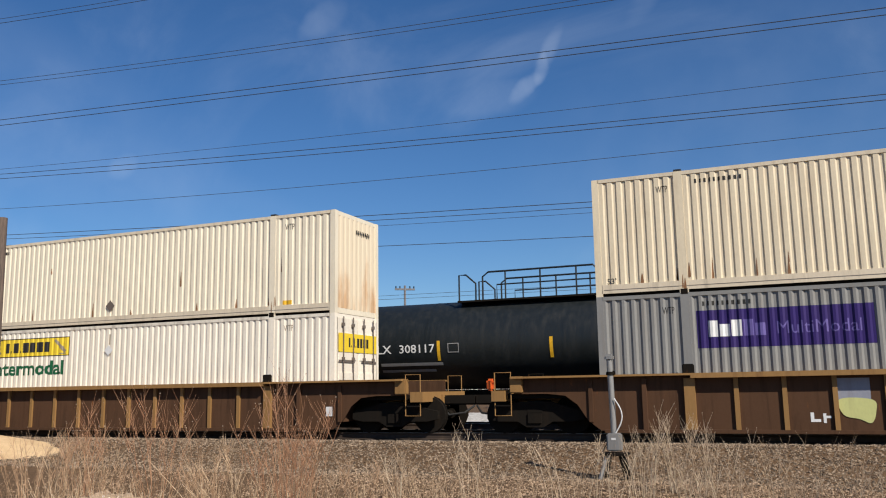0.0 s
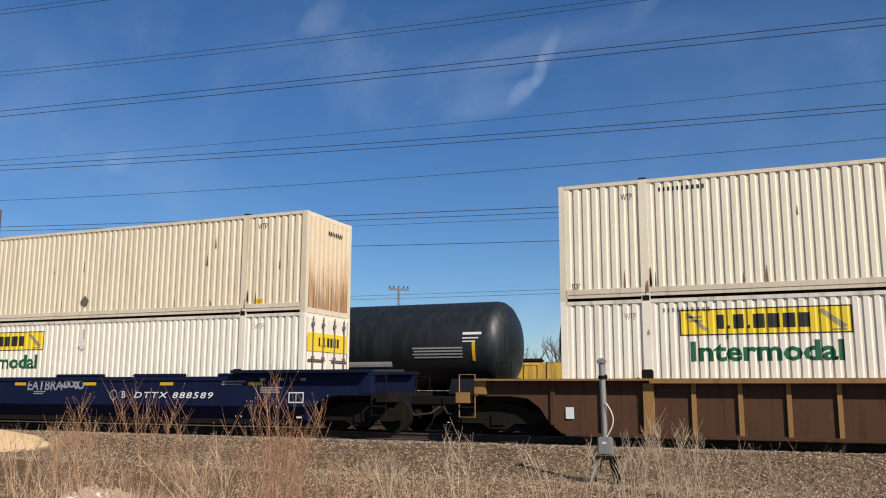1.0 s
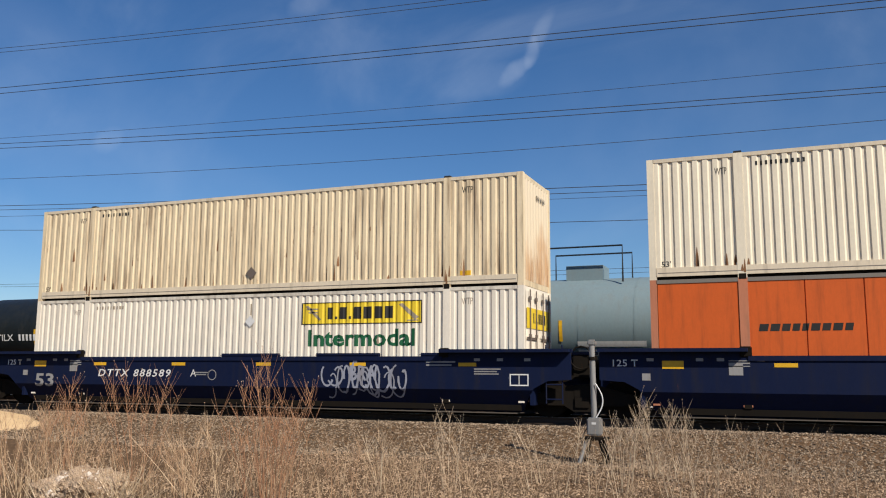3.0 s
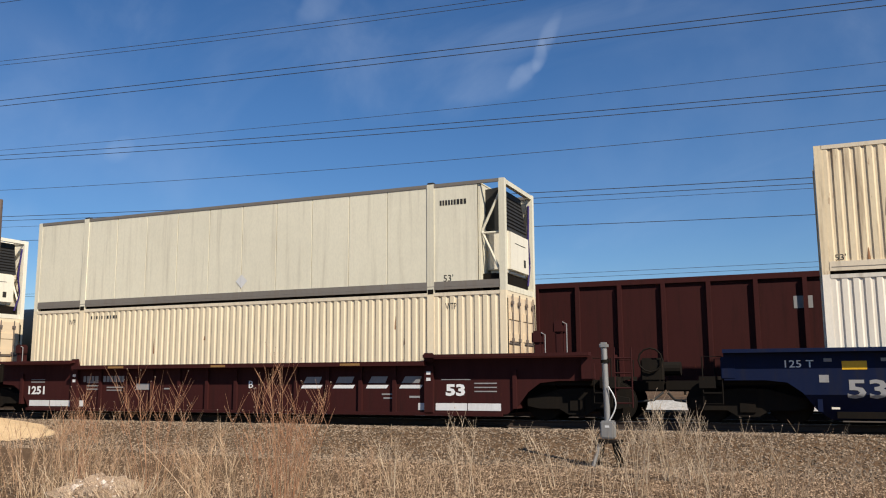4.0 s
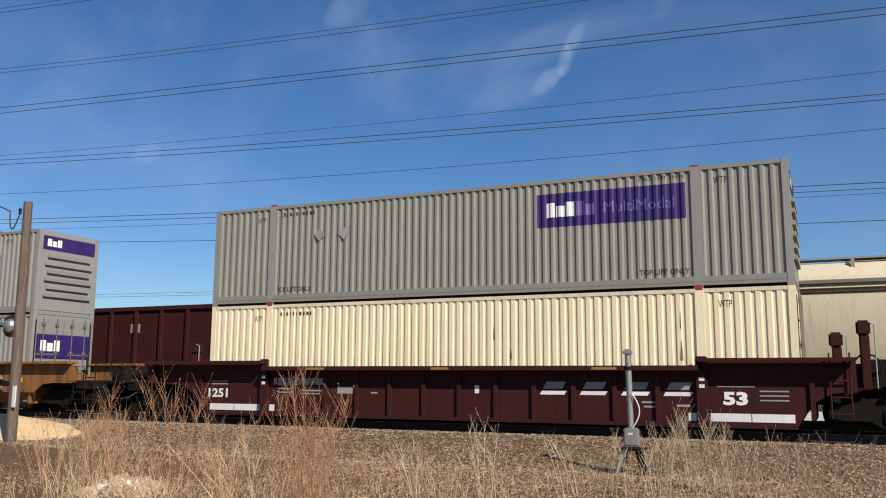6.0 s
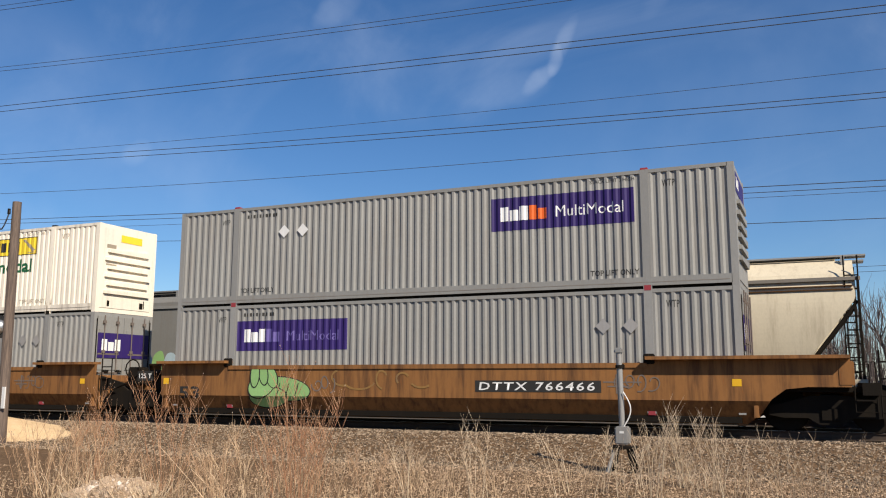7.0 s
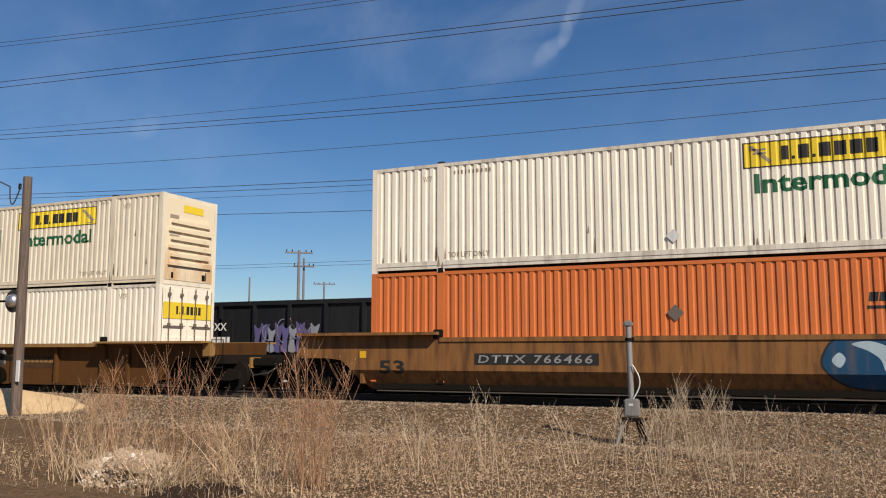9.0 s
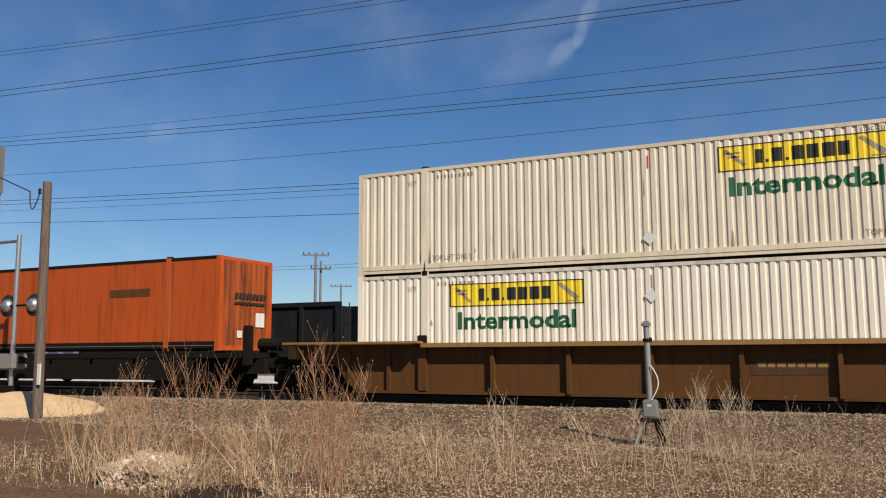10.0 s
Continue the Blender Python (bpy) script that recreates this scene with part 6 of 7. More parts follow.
    part("sill", blocks((-0.2, length + 0.2, -0.3, 0.3, 0.70, 0.95)), STEEL, car)
    couplers(car, -0.1, length + 0.1)
    truck(car, 1.7)
    truck(car, length - 1.7)
    y = -1.565 if curved else -1.52
    rects = [(length - 5.4 + 0.1 * (k % 2), length - 3.2, 2.62 - 0.13 * k, 2.66 - 0.13 * k) for k in range(3)] + [(length - 8.0, length - 7.9, 2.0, 3.3)] if curved else \
        [(2.6, 3.5, 2.0, 2.45), (2.7, 3.3, 1.86, 1.92)]
    bm = plate(*rects)
    for v in bm.verts:
        v.co.y = y
    part("stencil_bars", bm, INK_FADED if curved else LETTER_GREY, car)
    if not curved:
        part("side_seam", blocks((1.9, length - 1.9, -1.512, -1.49, 1.96, 2.0)), mat, car)
        bm = writing("TCMX", 2.1, 3.5, 2.58, 2.86, 0.015)
        for v in bm.verts:
            v.co.y = y
        part("code", bm, INK, car, "black lettering")
        for k in range(7):
            a = 6.5 + 0.6 * k
            bm = blob([(a, 1.25), (a + 0.5, 1.2), (a + 0.6, 1.7), (a + 0.45, 2.1 + 0.1 * (k % 2)), (a + 0.1, 2.1), (a - 0.05, 1.7)])
            for v in bm.verts:
                v.co.y = y - 0.02 - 0.002 * k
            part("graffiti", bm, (SPRAY_PALE, SPRAY_BLUE, SPRAY_GREEN)[k % 3], car, "pale blue and green graffiti")
    return far(car, x)


covered_hopper(55.6, 14.4, 4.55, GREY_HOPPER, "grey smooth-sided covered hopper with teal ends and graffiti", False, TEAL, True)
covered_hopper(71.2, 19.0, 4.58, TAN_HOPPER, "beige curved-side covered hopper with a roof walk", True)


def boxcar(x, length):
    car = thing("boxcar", "oxide-red boxcar with a ribbed sliding door", "railway car", "cars of the far train")
    top = 4.55
    part("body", blocks((0, length, -1.45, 1.45, 1.05, top)), RED_BOX, car)
    part("roof", prism(((0.0, top), (length, top), (length, top + 0.1), (0, top + 0.1)), -1.52, 1.52), RED_BOX, car)
    d0, d1 = 6.3, 10.2
    part("sliding_door", blocks((d0, d1, -1.56, -1.47, 1.15, top - 0.12)), RED_BOX, car, "ribbed sliding door")
    for k in range(5):
        z = 1.45 + 0.62 * k
        part("door_rib", blocks((d0 + 0.1, d1 - 0.1, -1.60, -1.56, z, z + 0.09)), RED_BOX, car)
    for k in range(13):
        p = 0.1 + (length - 0.2) * k / 12
        if not d0 < p < d1:
            part("rib", blocks((p - 0.06, p + 0.06, -1.53, -1.45, 1.1, top - 0.05)), RED_BOX, car)
    for p in (d0 + 0.1, (d0 + d1) / 2, d1 - 0.1):
        part("door_rod", tubes([((p, -1.64, 1.1), (p, -1.64, top - 0.15))], 0.03), RED_BOX, car)
    part("door_track", blocks((d0 - 2.2, d1 + 0.2, -1.66, -1.5, 1.02, 1.12)), RED_BOX, car)
    bm = plate((7.3, 9.2, 3.05, 3.35), (8.4, 9.1, 3.85, 3.9), (8.4, 9.0, 3.75, 3.8), (8.4, 9.1, 3.65, 3.7))
    for v in bm.verts:
        v.co.y = -1.61
    part("stencil_bars", bm, LETTER_GREY, car)
    for a, b, z, n in ((2.4, 3.0, 2.06, 2), (3.3, 3.85, 2.06, 2), (2.55, 3.4, 1.72, 4)):
        bm = letter_bars(a, b, z, z + 0.17, n * 2, 0, 3, 0.9)
        for v in bm.verts:
            v.co.y = -1.456
        part("code_bars", bm, LETTER_WHITE, car)
    part("sill", blocks((-0.2, length + 0.2, -0.3, 0.3, 0.68, 1.05)), STEEL, car)
    for e, s in ((0.0, 1), (length, -1)):
        part("ladder", tubes([((e + s * 0.2, -1.55, 0.6 + 0.4 * i), (e + s * 0.6, -1.55, 0.6 + 0.4 * i)) for i in range(9)] + [((e + s * 0.2, -1.55, 0.5), (e + s * 0.2, -1.55, 4.2)), ((e + s * 0.6, -1.55, 0.5), (e + s * 0.6, -1.55, 4.2))], 0.02), RED_BOX, car)
    couplers(car, -0.1, length + 0.1)
    truck(car, 1.8)
    truck(car, length - 1.8)
    return far(car, x)


boxcar(111.6, 15.6)


# ---- wayside things ----
def wayside_post():
    x, y = -3.50, 15.85
    g = ground_z(x, y)
    p = thing("signal_post", "grey steel wayside post on legs with a junction box and cable", "signal post", m=pose(x, y, g))
    top = 1.60 - g
    part("mast", tubes([((0.09, 0, 0.5), (0.06, 0, top))], 0.055, 14), GALV, p)
    part("cap", soft_box(-0.02, 0.14, -0.07, 0.07, top - 0.02, top + 0.10, 0.03), GALV, p, "rounded cap on the post")
    part("clamp", tubes([((0.066, 0, top - 0.28), (0.064, 0, top - 0.22))], 0.075, 14), STEEL, p)
    part("bracket", soft_box(0.10, 0.16, -0.03, 0.03, top - 0.29, top - 0.20, 0.015), STEEL, p)
    part("junction_box", soft_box(-0.03, 0.22, -0.14, 0.10, 0.50, 0.82, 0.025), GALV, p, "grey junction box")
    part("box_label", blocks((0.06, 0.14, -0.144, -0.14, 0.70, 0.74)), TAG_WHITE, p)
    part("base_plate", soft_box(-0.15, 0.32, -0.2, 0.2, 0.42, 0.47, 0.01), STEEL, p)
    for a, b in ((-0.2, -0.18), (0.34, -0.18), (-0.16, 0.2), (0.36, 0.2)):
        part("leg", tubes([((0.09 + (a - 0.09) * 0.45, b * 0.6, 0.44), (a, b, -0.1))], 0.035, 8), GALV if b < 0 and a < 0 else STEEL, p)
    pts = [Vector((0.13 + 0.13 * math.sin(math.pi * t), -0.07, 0.82 + 0.62 * t)) for t in spread(0, 1, 12)]
    part("cable", chain(pts, 0.012), TAG_WHITE, p, "looped pale cable")
    part("cable", chain([Vector((-0.02 - 0.12 * math.sin(math.pi * t), -0.1, 0.1 + 0.55 * t)) for t in spread(0, 1, 8)], 0.01), INK, p)


wayside_post()


def wood_pole():
    x, y = -19.6, 16.0
    g = ground_z(x, y)
    p = thing("utility_pole", "weathered brown timber pole beside a sand heap", "utility pole", m=pose(x, y, g - 0.3))
    h = 5.85 - g + 0.3
    bm = bmesh.new()
    tube(bm, (0, 0, 0), (-0.09, 0, h), 0.141, 0.114, 16)
    part("pole", bm, POLE_WOOD, p, smooth=False)
    part("insulator", tubes([((-0.2, -0.14, h - 0.35), (-0.2, -0.14, h - 0.2))], 0.04), STEEL, p)
    pts = [Vector((-0.15 - 0.42 * math.sin(math.pi * t * 0.5), -0.15, h - 0.25 - 0.5 * math.sin(math.pi * t))) for t in spread(0, 1, 10)]
    part("service_wire", chain(pts, 0.018), CABLE, p)
    part("service_wire", chain([pts[-1], pts[-1] + Vector((-6, 1.0, 2.2))], 0.018), CABLE, p)
    part("meter_tag", blocks((0.10, 0.20, -0.16, -0.12, 1.2, 1.75)), TAG_WHITE, p)


wood_pole()


def crossing_signal():
    x, y = -24.05, 18.6
    p = thing("crossing_signal", "silver grade-crossing mast with round lamp housings seen from behind", "crossing signal", m=pose(x, y, -0.3))
    part("mast", tubes([((0, 0, 0), (0, 0, 5.3))], 0.075, 14), SILVER, p)
    part("mast_base", soft_box(-0.22, 0.22, -0.22, 0.22, 0, 0.5, 0.04), STEEL, p)
    part("crossbar", tubes([((-0.9, 0, 3.02), (0.75, 0, 3.02))], 0.035), STEEL, p)
    for s in (-0.42, 0.78):
        bm = bmesh.new()
        rings = []
        for d, r in ((0.0, 0.06), (-0.05, 0.16), (-0.12, 0.21), (-0.2, 0.22)):
            rings.append([bm.verts.new((s + r * math.cos(2 * math.pi * k / 20), d * -1 - 0.15, 3.02 + r * math.sin(2 * math.pi * k / 20))) for k in range(20)])
        for a, b in zip(rings[:-1], rings[1:]):
            for k in range(20):
                bm.faces.new((a[k], a[(k + 1) % 20], b[(k + 1) % 20], b[k]))
        bm.faces.new(rings[0])
        part("lamp_housing", bm, SILVER, p, "domed silver lamp housing", smooth=True)
        bm = bmesh.new()
        tube(bm, (s, 0.05, 3.02), (s, 0.07, 3.02), 0.36, n=24)
        part("backboard", bm, INK, p, "round black backboard")
    part("top_arm", tubes([((0, 0, 5.1), (-1.6, 0, 5.1))], 0.05), SILVER, p)
    part("gate_box", soft_box(-0.45, 0.35, -0.25, 0.3, 1.0, 1.5, 0.05), GALV, p, "grey gate mechanism box")
    part("gate_arm", prism(((0.3, 1.2), (0.95, 1.16), (0.95, 1.3), (0.3, 1.42)), -0.05, 0.05), STEEL, p)
    part("sign_back", soft_box(-1.35, -0.90, -0.03, 0.0, 6.75, 8.3, 0.01), GALV, p)
    part("sign_post", tubes([((-1.1, 0.03, 5.1), (-1.1, 0.03, 8.3))], 0.03), GALV, p)


crossing_signal()

# overhead lines beyond the tracks: height at x = -50, at -17 and at 4, on the line y = 40
LINES = ((27.17, 25.3, 24.9, 0.035), (27.5, 25.6, 25.2, 0.03), (22.56, 20.55, 19.75, 0.03), (22.85, 20.85, 20.05, 0.03), (20.0, 18.35, 17.38, 0.04), (19.6, 18.0, 17.05, 0.04),
         (16.47, 15.05, 14.5, 0.022), (16.12, 14.30, 13.45, 0.035), (15.80, 14.0, 13.2, 0.035), (13.69, 12.30, 11.95, 0.025), (11.87, 10.33, 9.56, 0.035), (11.60, 10.05, 9.30, 0.03),
         (11.15, 9.75, 9.1, 0.02), (10.26, 8.62, 7.92, 0.03), (6.6, 6.05, 5.93, 0.018), (6.45, 5.85, 5.7, 0.018))
for za, zb, zc, r in LINES:
    k = np.polyfit((-50, -17, 4), (za, zb, zc), 2)
    pts = [Vector((x, 40.0, float(np.polyval(k, x)))) for x in spread(-75, 25, 41)]
    bm = chain(pts, r * 0.55, 5)
    me = bpy.data.meshes.new("overhead_line")
    bm.to_mesh(me)
    bm.free()
    me.materials.append(CABLE)
    tagged(new("overhead_line", me), "dark overhead power line strung along the tracks", "power line", "overhead lines")


def far_pole(x, y, h, arms, r=0.16, w=2.2, skew=38):
    p = thing("power_pole", "distant timber power pole with crossarms", "power pole", "distant power poles", m=pose(x, y, -0.3, 0, 0, skew))
    bm = bmesh.new()
    tube(bm, (0, 0, 0), (0, 0, h), r, r * 0.7, 10)
    part("pole", bm, HAZED_WOOD, p)
    for z in arms:
        part("crossarm", soft_box(-w / 2, w / 2, -0.07, 0.07, z - 0.07, z + 0.07, 0.01), HAZED_WOOD, p)
        for s in (-0.45, -0.25, 0.25, 0.45):
            part("insulator", tubes([((s * w, 0, z + 0.07), (s * w, 0, z + 0.25))], 0.045, 6), STEEL, p)


far_pole(-40.7, 60.0, 10.1, (9.9,), w=2.3)
far_pole(-41.2, 61.5, 9.6, (8.9,), 0.13, 1.8)
far_pole(-63.6, 100.0, 11.3, (11.0,), 0.17, 3.0)
far_pole(-61.0, 80.0, 10.2, (), 0.13)
far_pole(-28.9, 60.0, 9.6, (9.3,), 0.12, 1.6)


def yard_lamp(x, y, h):
    p = thing("yard_lamp", "distant slim lamp post with a flat head", "lamp post", m=pose(x, y, -0.3))
    part("mast", tubes([((0, 0, 0), (0, 0, h))], 0.08, 8), STEEL, p)
    part("lamp_head", soft_box(-0.1, 0.75, -0.15, 0.15, h - 0.05, h + 0.12, 0.03), STEEL, p)


yard_lamp(-7.6, 60.0, 7.3)


def yellow_loader(x, y):
    p = thing("wheel_loader", "distant yellow wheel loader parked beyond the tracks", "loader", m=pose(x, y, 0.0, 0, 0, 15))
    p.scale = (1.4, 1.4, 1.4)
    part("body", soft_box(-1.6, 1.4, -0.8, 0.8, 1.0, 2.2, 0.12), LOADER_YELLOW, p)
    part("engine_hood", soft_box(-1.5, 0.2, -0.7, 0.7, 2.2, 2.4, 0.08), STEEL, p)
    part("arm", prism(((1.2, 1.6), (3.2, 0.8), (3.3, 1.0), (1.3, 2.0)), -0.5, 0.5), LOADER_YELLOW, p)
    part("bucket", prism(((3.0, 0.3), (4.1, 0.3), (3.4, 0.7), (3.3, 1.3), (3.0, 1.1)), -1.2, 1.2), LOADER_YELLOW, p)
    for a in (-1.1, 1.1):
        for s in (-0.85, 0.85):
            bm = bmesh.new()
            tube(bm, (a, s - 0.22, 0.72), (a, s + 0.22, 0.72), 0.72, n=20)
            part("wheel", bm, INK, p)


yellow_loader(-16.9, 58.0)


# ---- bare trees and brush beyond the tracks ----
def bare_tree(x, y, h, seed, label="bare winter tree with grey-brown twigs", levels=5):
    rng = random.Random(seed)
    t = thing("bare_tree", label, "tree", "bare trees beyond the tracks", m=pose(x, y, -0.2))
    wood, fine = bmesh.new(), bmesh.new()

    def grow(p, d, length, r, level):
        q = p + d * length
        tube(wood if level < 2 else fine, p, q, r, r * 0.68, 6 if level < 2 else 3)
        if level >= levels:
            return
        for _ in range(3 if level else 4):
            nd = (d + Vector((rng.uniform(-1, 1), rng.uniform(-1, 1), rng.uniform(-0.2, 0.9))) * 0.62).normalized()
            s = rng.uniform(0.45, 1.0)
            grow(p + d * length * s, nd, length * rng.uniform(0.55, 0.78), r * 0.55, level + 1)

    grow(Vector((0, 0, 0)), Vector((rng.uniform(-0.1, 0.1), 0, 1)).normalized(), h * 0.36, h * 0.018, 0)
    part("trunk", wood, BARK, t)
    part("crown", fine, TWIG, t)


for k, (x, y, h) in enumerate(((-2.0, 44, 7.2), (0.5, 46, 7.6), (3.0, 45, 7.0), (5.5, 47, 7.5), (-4.6, 50, 6.6), (-17.5, 66, 7.2), (-21.0, 70, 7.6), (-19.4, 74, 8.0), (-34, 70, 6.6), (-46, 66, 6.8), (-40, 95, 8.2), (-58, 75, 7.0), (-66, 70, 7.5), (-27.5, 75, 5.6), (-9.5, 80, 8.0))):
    bare_tree(x, y, h, 100 + k, levels=4)


def far_woods():
    """A low broken line of distant brush along the horizon."""
    rng = random.Random(5)
    bm = bmesh.new()
    for k in range(1000):
        x = rng.uniform(-330, 160)
        y = rng.uniform(185, 240)
        h = rng.uniform(2.0, 5.0) + 2.2 * noise.noise((x * 0.03, 0, 0))
        for j in range(3):
            d = Vector((rng.uniform(-0.5, 0.5), rng.uniform(-0.3, 0.3), 1.0))
            tube(bm, (x + rng.uniform(-1, 1), y, -0.5), Vector((x, y, -0.5)) + d * h, 0.20, 0.05, 3)
    me = bpy.data.meshes.new("far_woods")
    bm.to_mesh(me)
    bm.free()
    me.materials.append(TWIG)
    tagged(new("far_woods", me), "distant belt of bare brown brush on the horizon", "woods", kind="stuff")


far_woods()


def thicket(x0, x1, y, h, n, seed):
    rng = random.Random(seed)
    bm = bmesh.new()
    for k in range(n):
        x, yy = rng.uniform(x0, x1), y + rng.uniform(-2.5, 2.5)
        p = Vector((x, yy, -0.3))
        d = Vector((rng.uniform(-0.12, 0.12), rng.uniform(-0.12, 0.12), 1))
        hh = h * rng.uniform(0.5, 1.05)
        q = p + d * hh
        tube(bm, p, q, 0.028, 0.008, 3)
        for _ in range(4):
            r = p.lerp(q, rng.uniform(0.35, 0.95))
            tube(bm, r, r + Vector((rng.uniform(-0.5, 0.5), rng.uniform(-0.3, 0.3), rng.uniform(0.5, 1.1))) * hh * 0.2, 0.012, 0.004, 3)
    me = bpy.data.meshes.new("thicket")
    bm.to_mesh(me)
    bm.free()
    me.materials.append(TWIG)
    tagged(new("thicket", me), "dense thicket of bare brown saplings beyond the tracks", "thicket", kind="stuff")


thicket(-3.2, 6.5, 45.0, 5.6, 520, 3)
thicket(-24.0, -15.0, 72.0, 3.6, 300, 4)


# ---- loose stones, rubble, weeds ----
def scatter_stones(name, label, count, area, size, mat, seed, dense=None):
    """Many angular stones in one mesh, half sunk in the ground."""
    rng = np.random.default_rng(seed)
    base = np.array([(1, 0, 0), (-1, 0, 0), (0, 1, 0), (0, -1, 0), (0, 0, 1), (0, 0, -1)], float)
    tri = np.array([(0, 2, 4), (2, 1, 4), (1, 3, 4), (3, 0, 4), (2, 0, 5), (1, 2, 5), (3, 1, 5), (0, 3, 5)])
    verts, faces = [], []
    for k in range(count):
        while True:
            x, y = rng.uniform(area[0], area[1]), area[2] + (area[3] - area[2]) * rng.uniform() ** 0.9
            if not dense or rng.uniform() < dense(x, y):
                break
        s = rng.uniform(size[0], size[1])
        a = rng.uniform(0, 6.283)
        v = base * (s * rng.uniform(0.55, 1.2, (6, 1))) * np.array((1.15, 0.9, 0.7))
        c, d = math.cos(a), math.sin(a)
        v = np.stack((v[:, 0] * c - v[:, 1] * d + v[:, 2] * 0.3, v[:, 0] * d + v[:, 1] * c, v[:, 2] + v[:, 0] * 0.25), 1)
        v += (x, y, ground_z(x, y) + s * 0.25)
        faces.append(tri + 6 * k)
        verts.append(v)
    me = bpy.data.meshes.new(name)
    me.from_pydata(np.concatenate(verts).tolist(), [], np.concatenate(faces).tolist())
    me.materials.append(mat)
    return tagged(new(name, me), label, "gravel", kind="stuff")


def bare_patches(x, y):
    """Share of stones left on the ground: thin over the brown dirt of the open lot, full towards the signal post."""
    q = noise.noise((x * 0.35, y * 0.35, 11)) + 0.5 * noise.noise((x * 1.1, y * 1.1, 5))
    side = min(1.0, max(0.0, (x + 9.5 + 0.5 * (y - 9)) / 5.0))
    return min(1.0, max(0.06, 0.15 + 0.85 * side + 0.55 * q))


scatter_stones("ballast", "grey-brown crushed stone ballast along the track", 42000, (-30, 7, 15.0, 19.75), (0.015, 0.038), BALLAST, 3)
scatter_stones("gravel", "loose gravel over the trackside ground", 42000, (-15, 3.5, 8.3, 15.6), (0.010, 0.026), STONE, 4, bare_patches)


def rubble_heap(x, y, label, n, r, h, seed):
    rng = random.Random(seed)
    t = thing("rubble_heap", label, "rubble", m=pose(x, y, ground_z(x, y)))
    bm = bmesh.new()
    for k in range(n):
        a, d = rng.uniform(0, 6.28), r * math.sqrt(rng.random())
        s = rng.uniform(0.010, 0.045)
        bm2 = bmesh.ops.create_icosphere(bm, subdivisions=1, radius=s)
        z = h * (1 - (d / r) ** 2)
        for v in bm2["verts"]:
            v.co = v.co * rng.uniform(0.75, 1.2) + Vector((d * math.cos(a) * 1.3, d * math.sin(a), z * 0.95 + s * 0.2))
    part("stones", bm, RUBBLE, t)
    bm = bmesh.new()
    bmesh.ops.create_icosphere(bm, subdivisions=5, radius=1.0)
    for v in bm.verts:
        p = v.co + Vector((seed, 0, 0))
        q = 1 + 0.34 * noise.noise(p * 1.9) + 0.16 * noise.noise(p * 6) + 0.10 * noise.noise(p * 17)
        v.co = Vector((v.co.x * r * 1.3 * q, v.co.y * r * q, v.co.z * h * q))
    part("mound", bm, MATTED, t)


rubble_heap(-8.7, 8.9, "low heap of pale rubble and matted dry grass", 420, 0.52, 0.40, 3)


def dark_earth(x0, y0, rx, ry):
    """A dark brown patch with an uneven edge, a little above the ground."""
    bm = bmesh.new()
    n, m, rows = 40, 8, []
    for i in range(m + 1):
        q = i / m
        row = []
        for k in range(n):
            a = 2 * math.pi * k / n
            r = q * (1 + 0.42 * noise.noise((math.cos(a) * 2.1, math.sin(a) * 2.1, 8)) + 0.2 * noise.noise((math.cos(a) * 6, math.sin(a) * 6, 3)))
            x, y = x0 + rx * r * math.cos(a), y0 + ry * r * math.sin(a)
            row.append(bm.verts.new((x, y, ground_z(x, y) + 0.03 * (1 - q * q) + 0.03 * (1 - q) * noise.noise((x * 6, y * 6, 1)))))
        rows.append(row)
    for a, b in zip(rows[:-1], rows[1:]):
        for k in range(n):
            bm.faces.new((a[k], a[(k + 1) % n], b[(k + 1) % n], b[k]))
    bmesh.ops.remove_doubles(bm, verts=bm.verts[:], dist=1e-4)
    bmesh.ops.recalc_face_normals(bm, faces=bm.faces[:])
    me = bpy.data.meshes.new("dark_earth")
    bm.to_mesh(me)
    bm.free()
    me.materials.append(DARK_GROUND)
    tagged(new("dark_earth", me), "dark brown patch on the ground beside a rubble heap", "earth", kind="stuff")


dark_earth(-7.25, 8.55, 0.62, 0.75)


def sand_heap():
    """Low heap of pale sand at the foot of the timber pole."""
    bm = bmesh.new()
    n, m = 48, 18
    x0, y0 = -22.3, 17.2
    rows = []
    for i in range(m + 1):
        q = i / m
        row = []
        for k in range(n):
            a = 2 * math.pi * k / n
            r = q * (1 + 0.15 * noise.noise((math.cos(a) * 1.5, math.sin(a) * 1.5, 4)))
            x, y = x0 + 4.1 * r * math.cos(a), y0 + 1.75 * r * math.sin(a)
            h = 0.46 * (0.5 + 0.5 * math.cos(math.pi * min(1.0, q))) ** 0.9 + 0.05 * (1 - q) * noise.noise((x * 1.3, y * 1.3, 2))
            row.append(bm.verts.new((x, y, min(ground_z(x, y), -0.2) - 0.04 + h + 0.035 * (1 - q))))
        rows.append(row)
    for a, b in zip(rows[:-1], rows[1:]):
        for k in range(n):
            bm.faces.new((a[k], a[(k + 1) % n], b[(k + 1) % n], b[k]))
    bmesh.ops.remove_doubles(bm, verts=bm.verts[:], dist=1e-4)
    bmesh.ops.recalc_face_normals(bm, faces=bm.faces[:])
    me = bpy.data.meshes.new("sand_pile")
    bm.to_mesh(me)
    bm.free()
    me.materials.append(SAND)
    me.polygons.foreach_set("use_smooth", [True] * len(me.polygons))
    tagged(new("sand_pile", me), "low heap of pale yellow sand round a timber pole", "sand heap")


sand_heap()


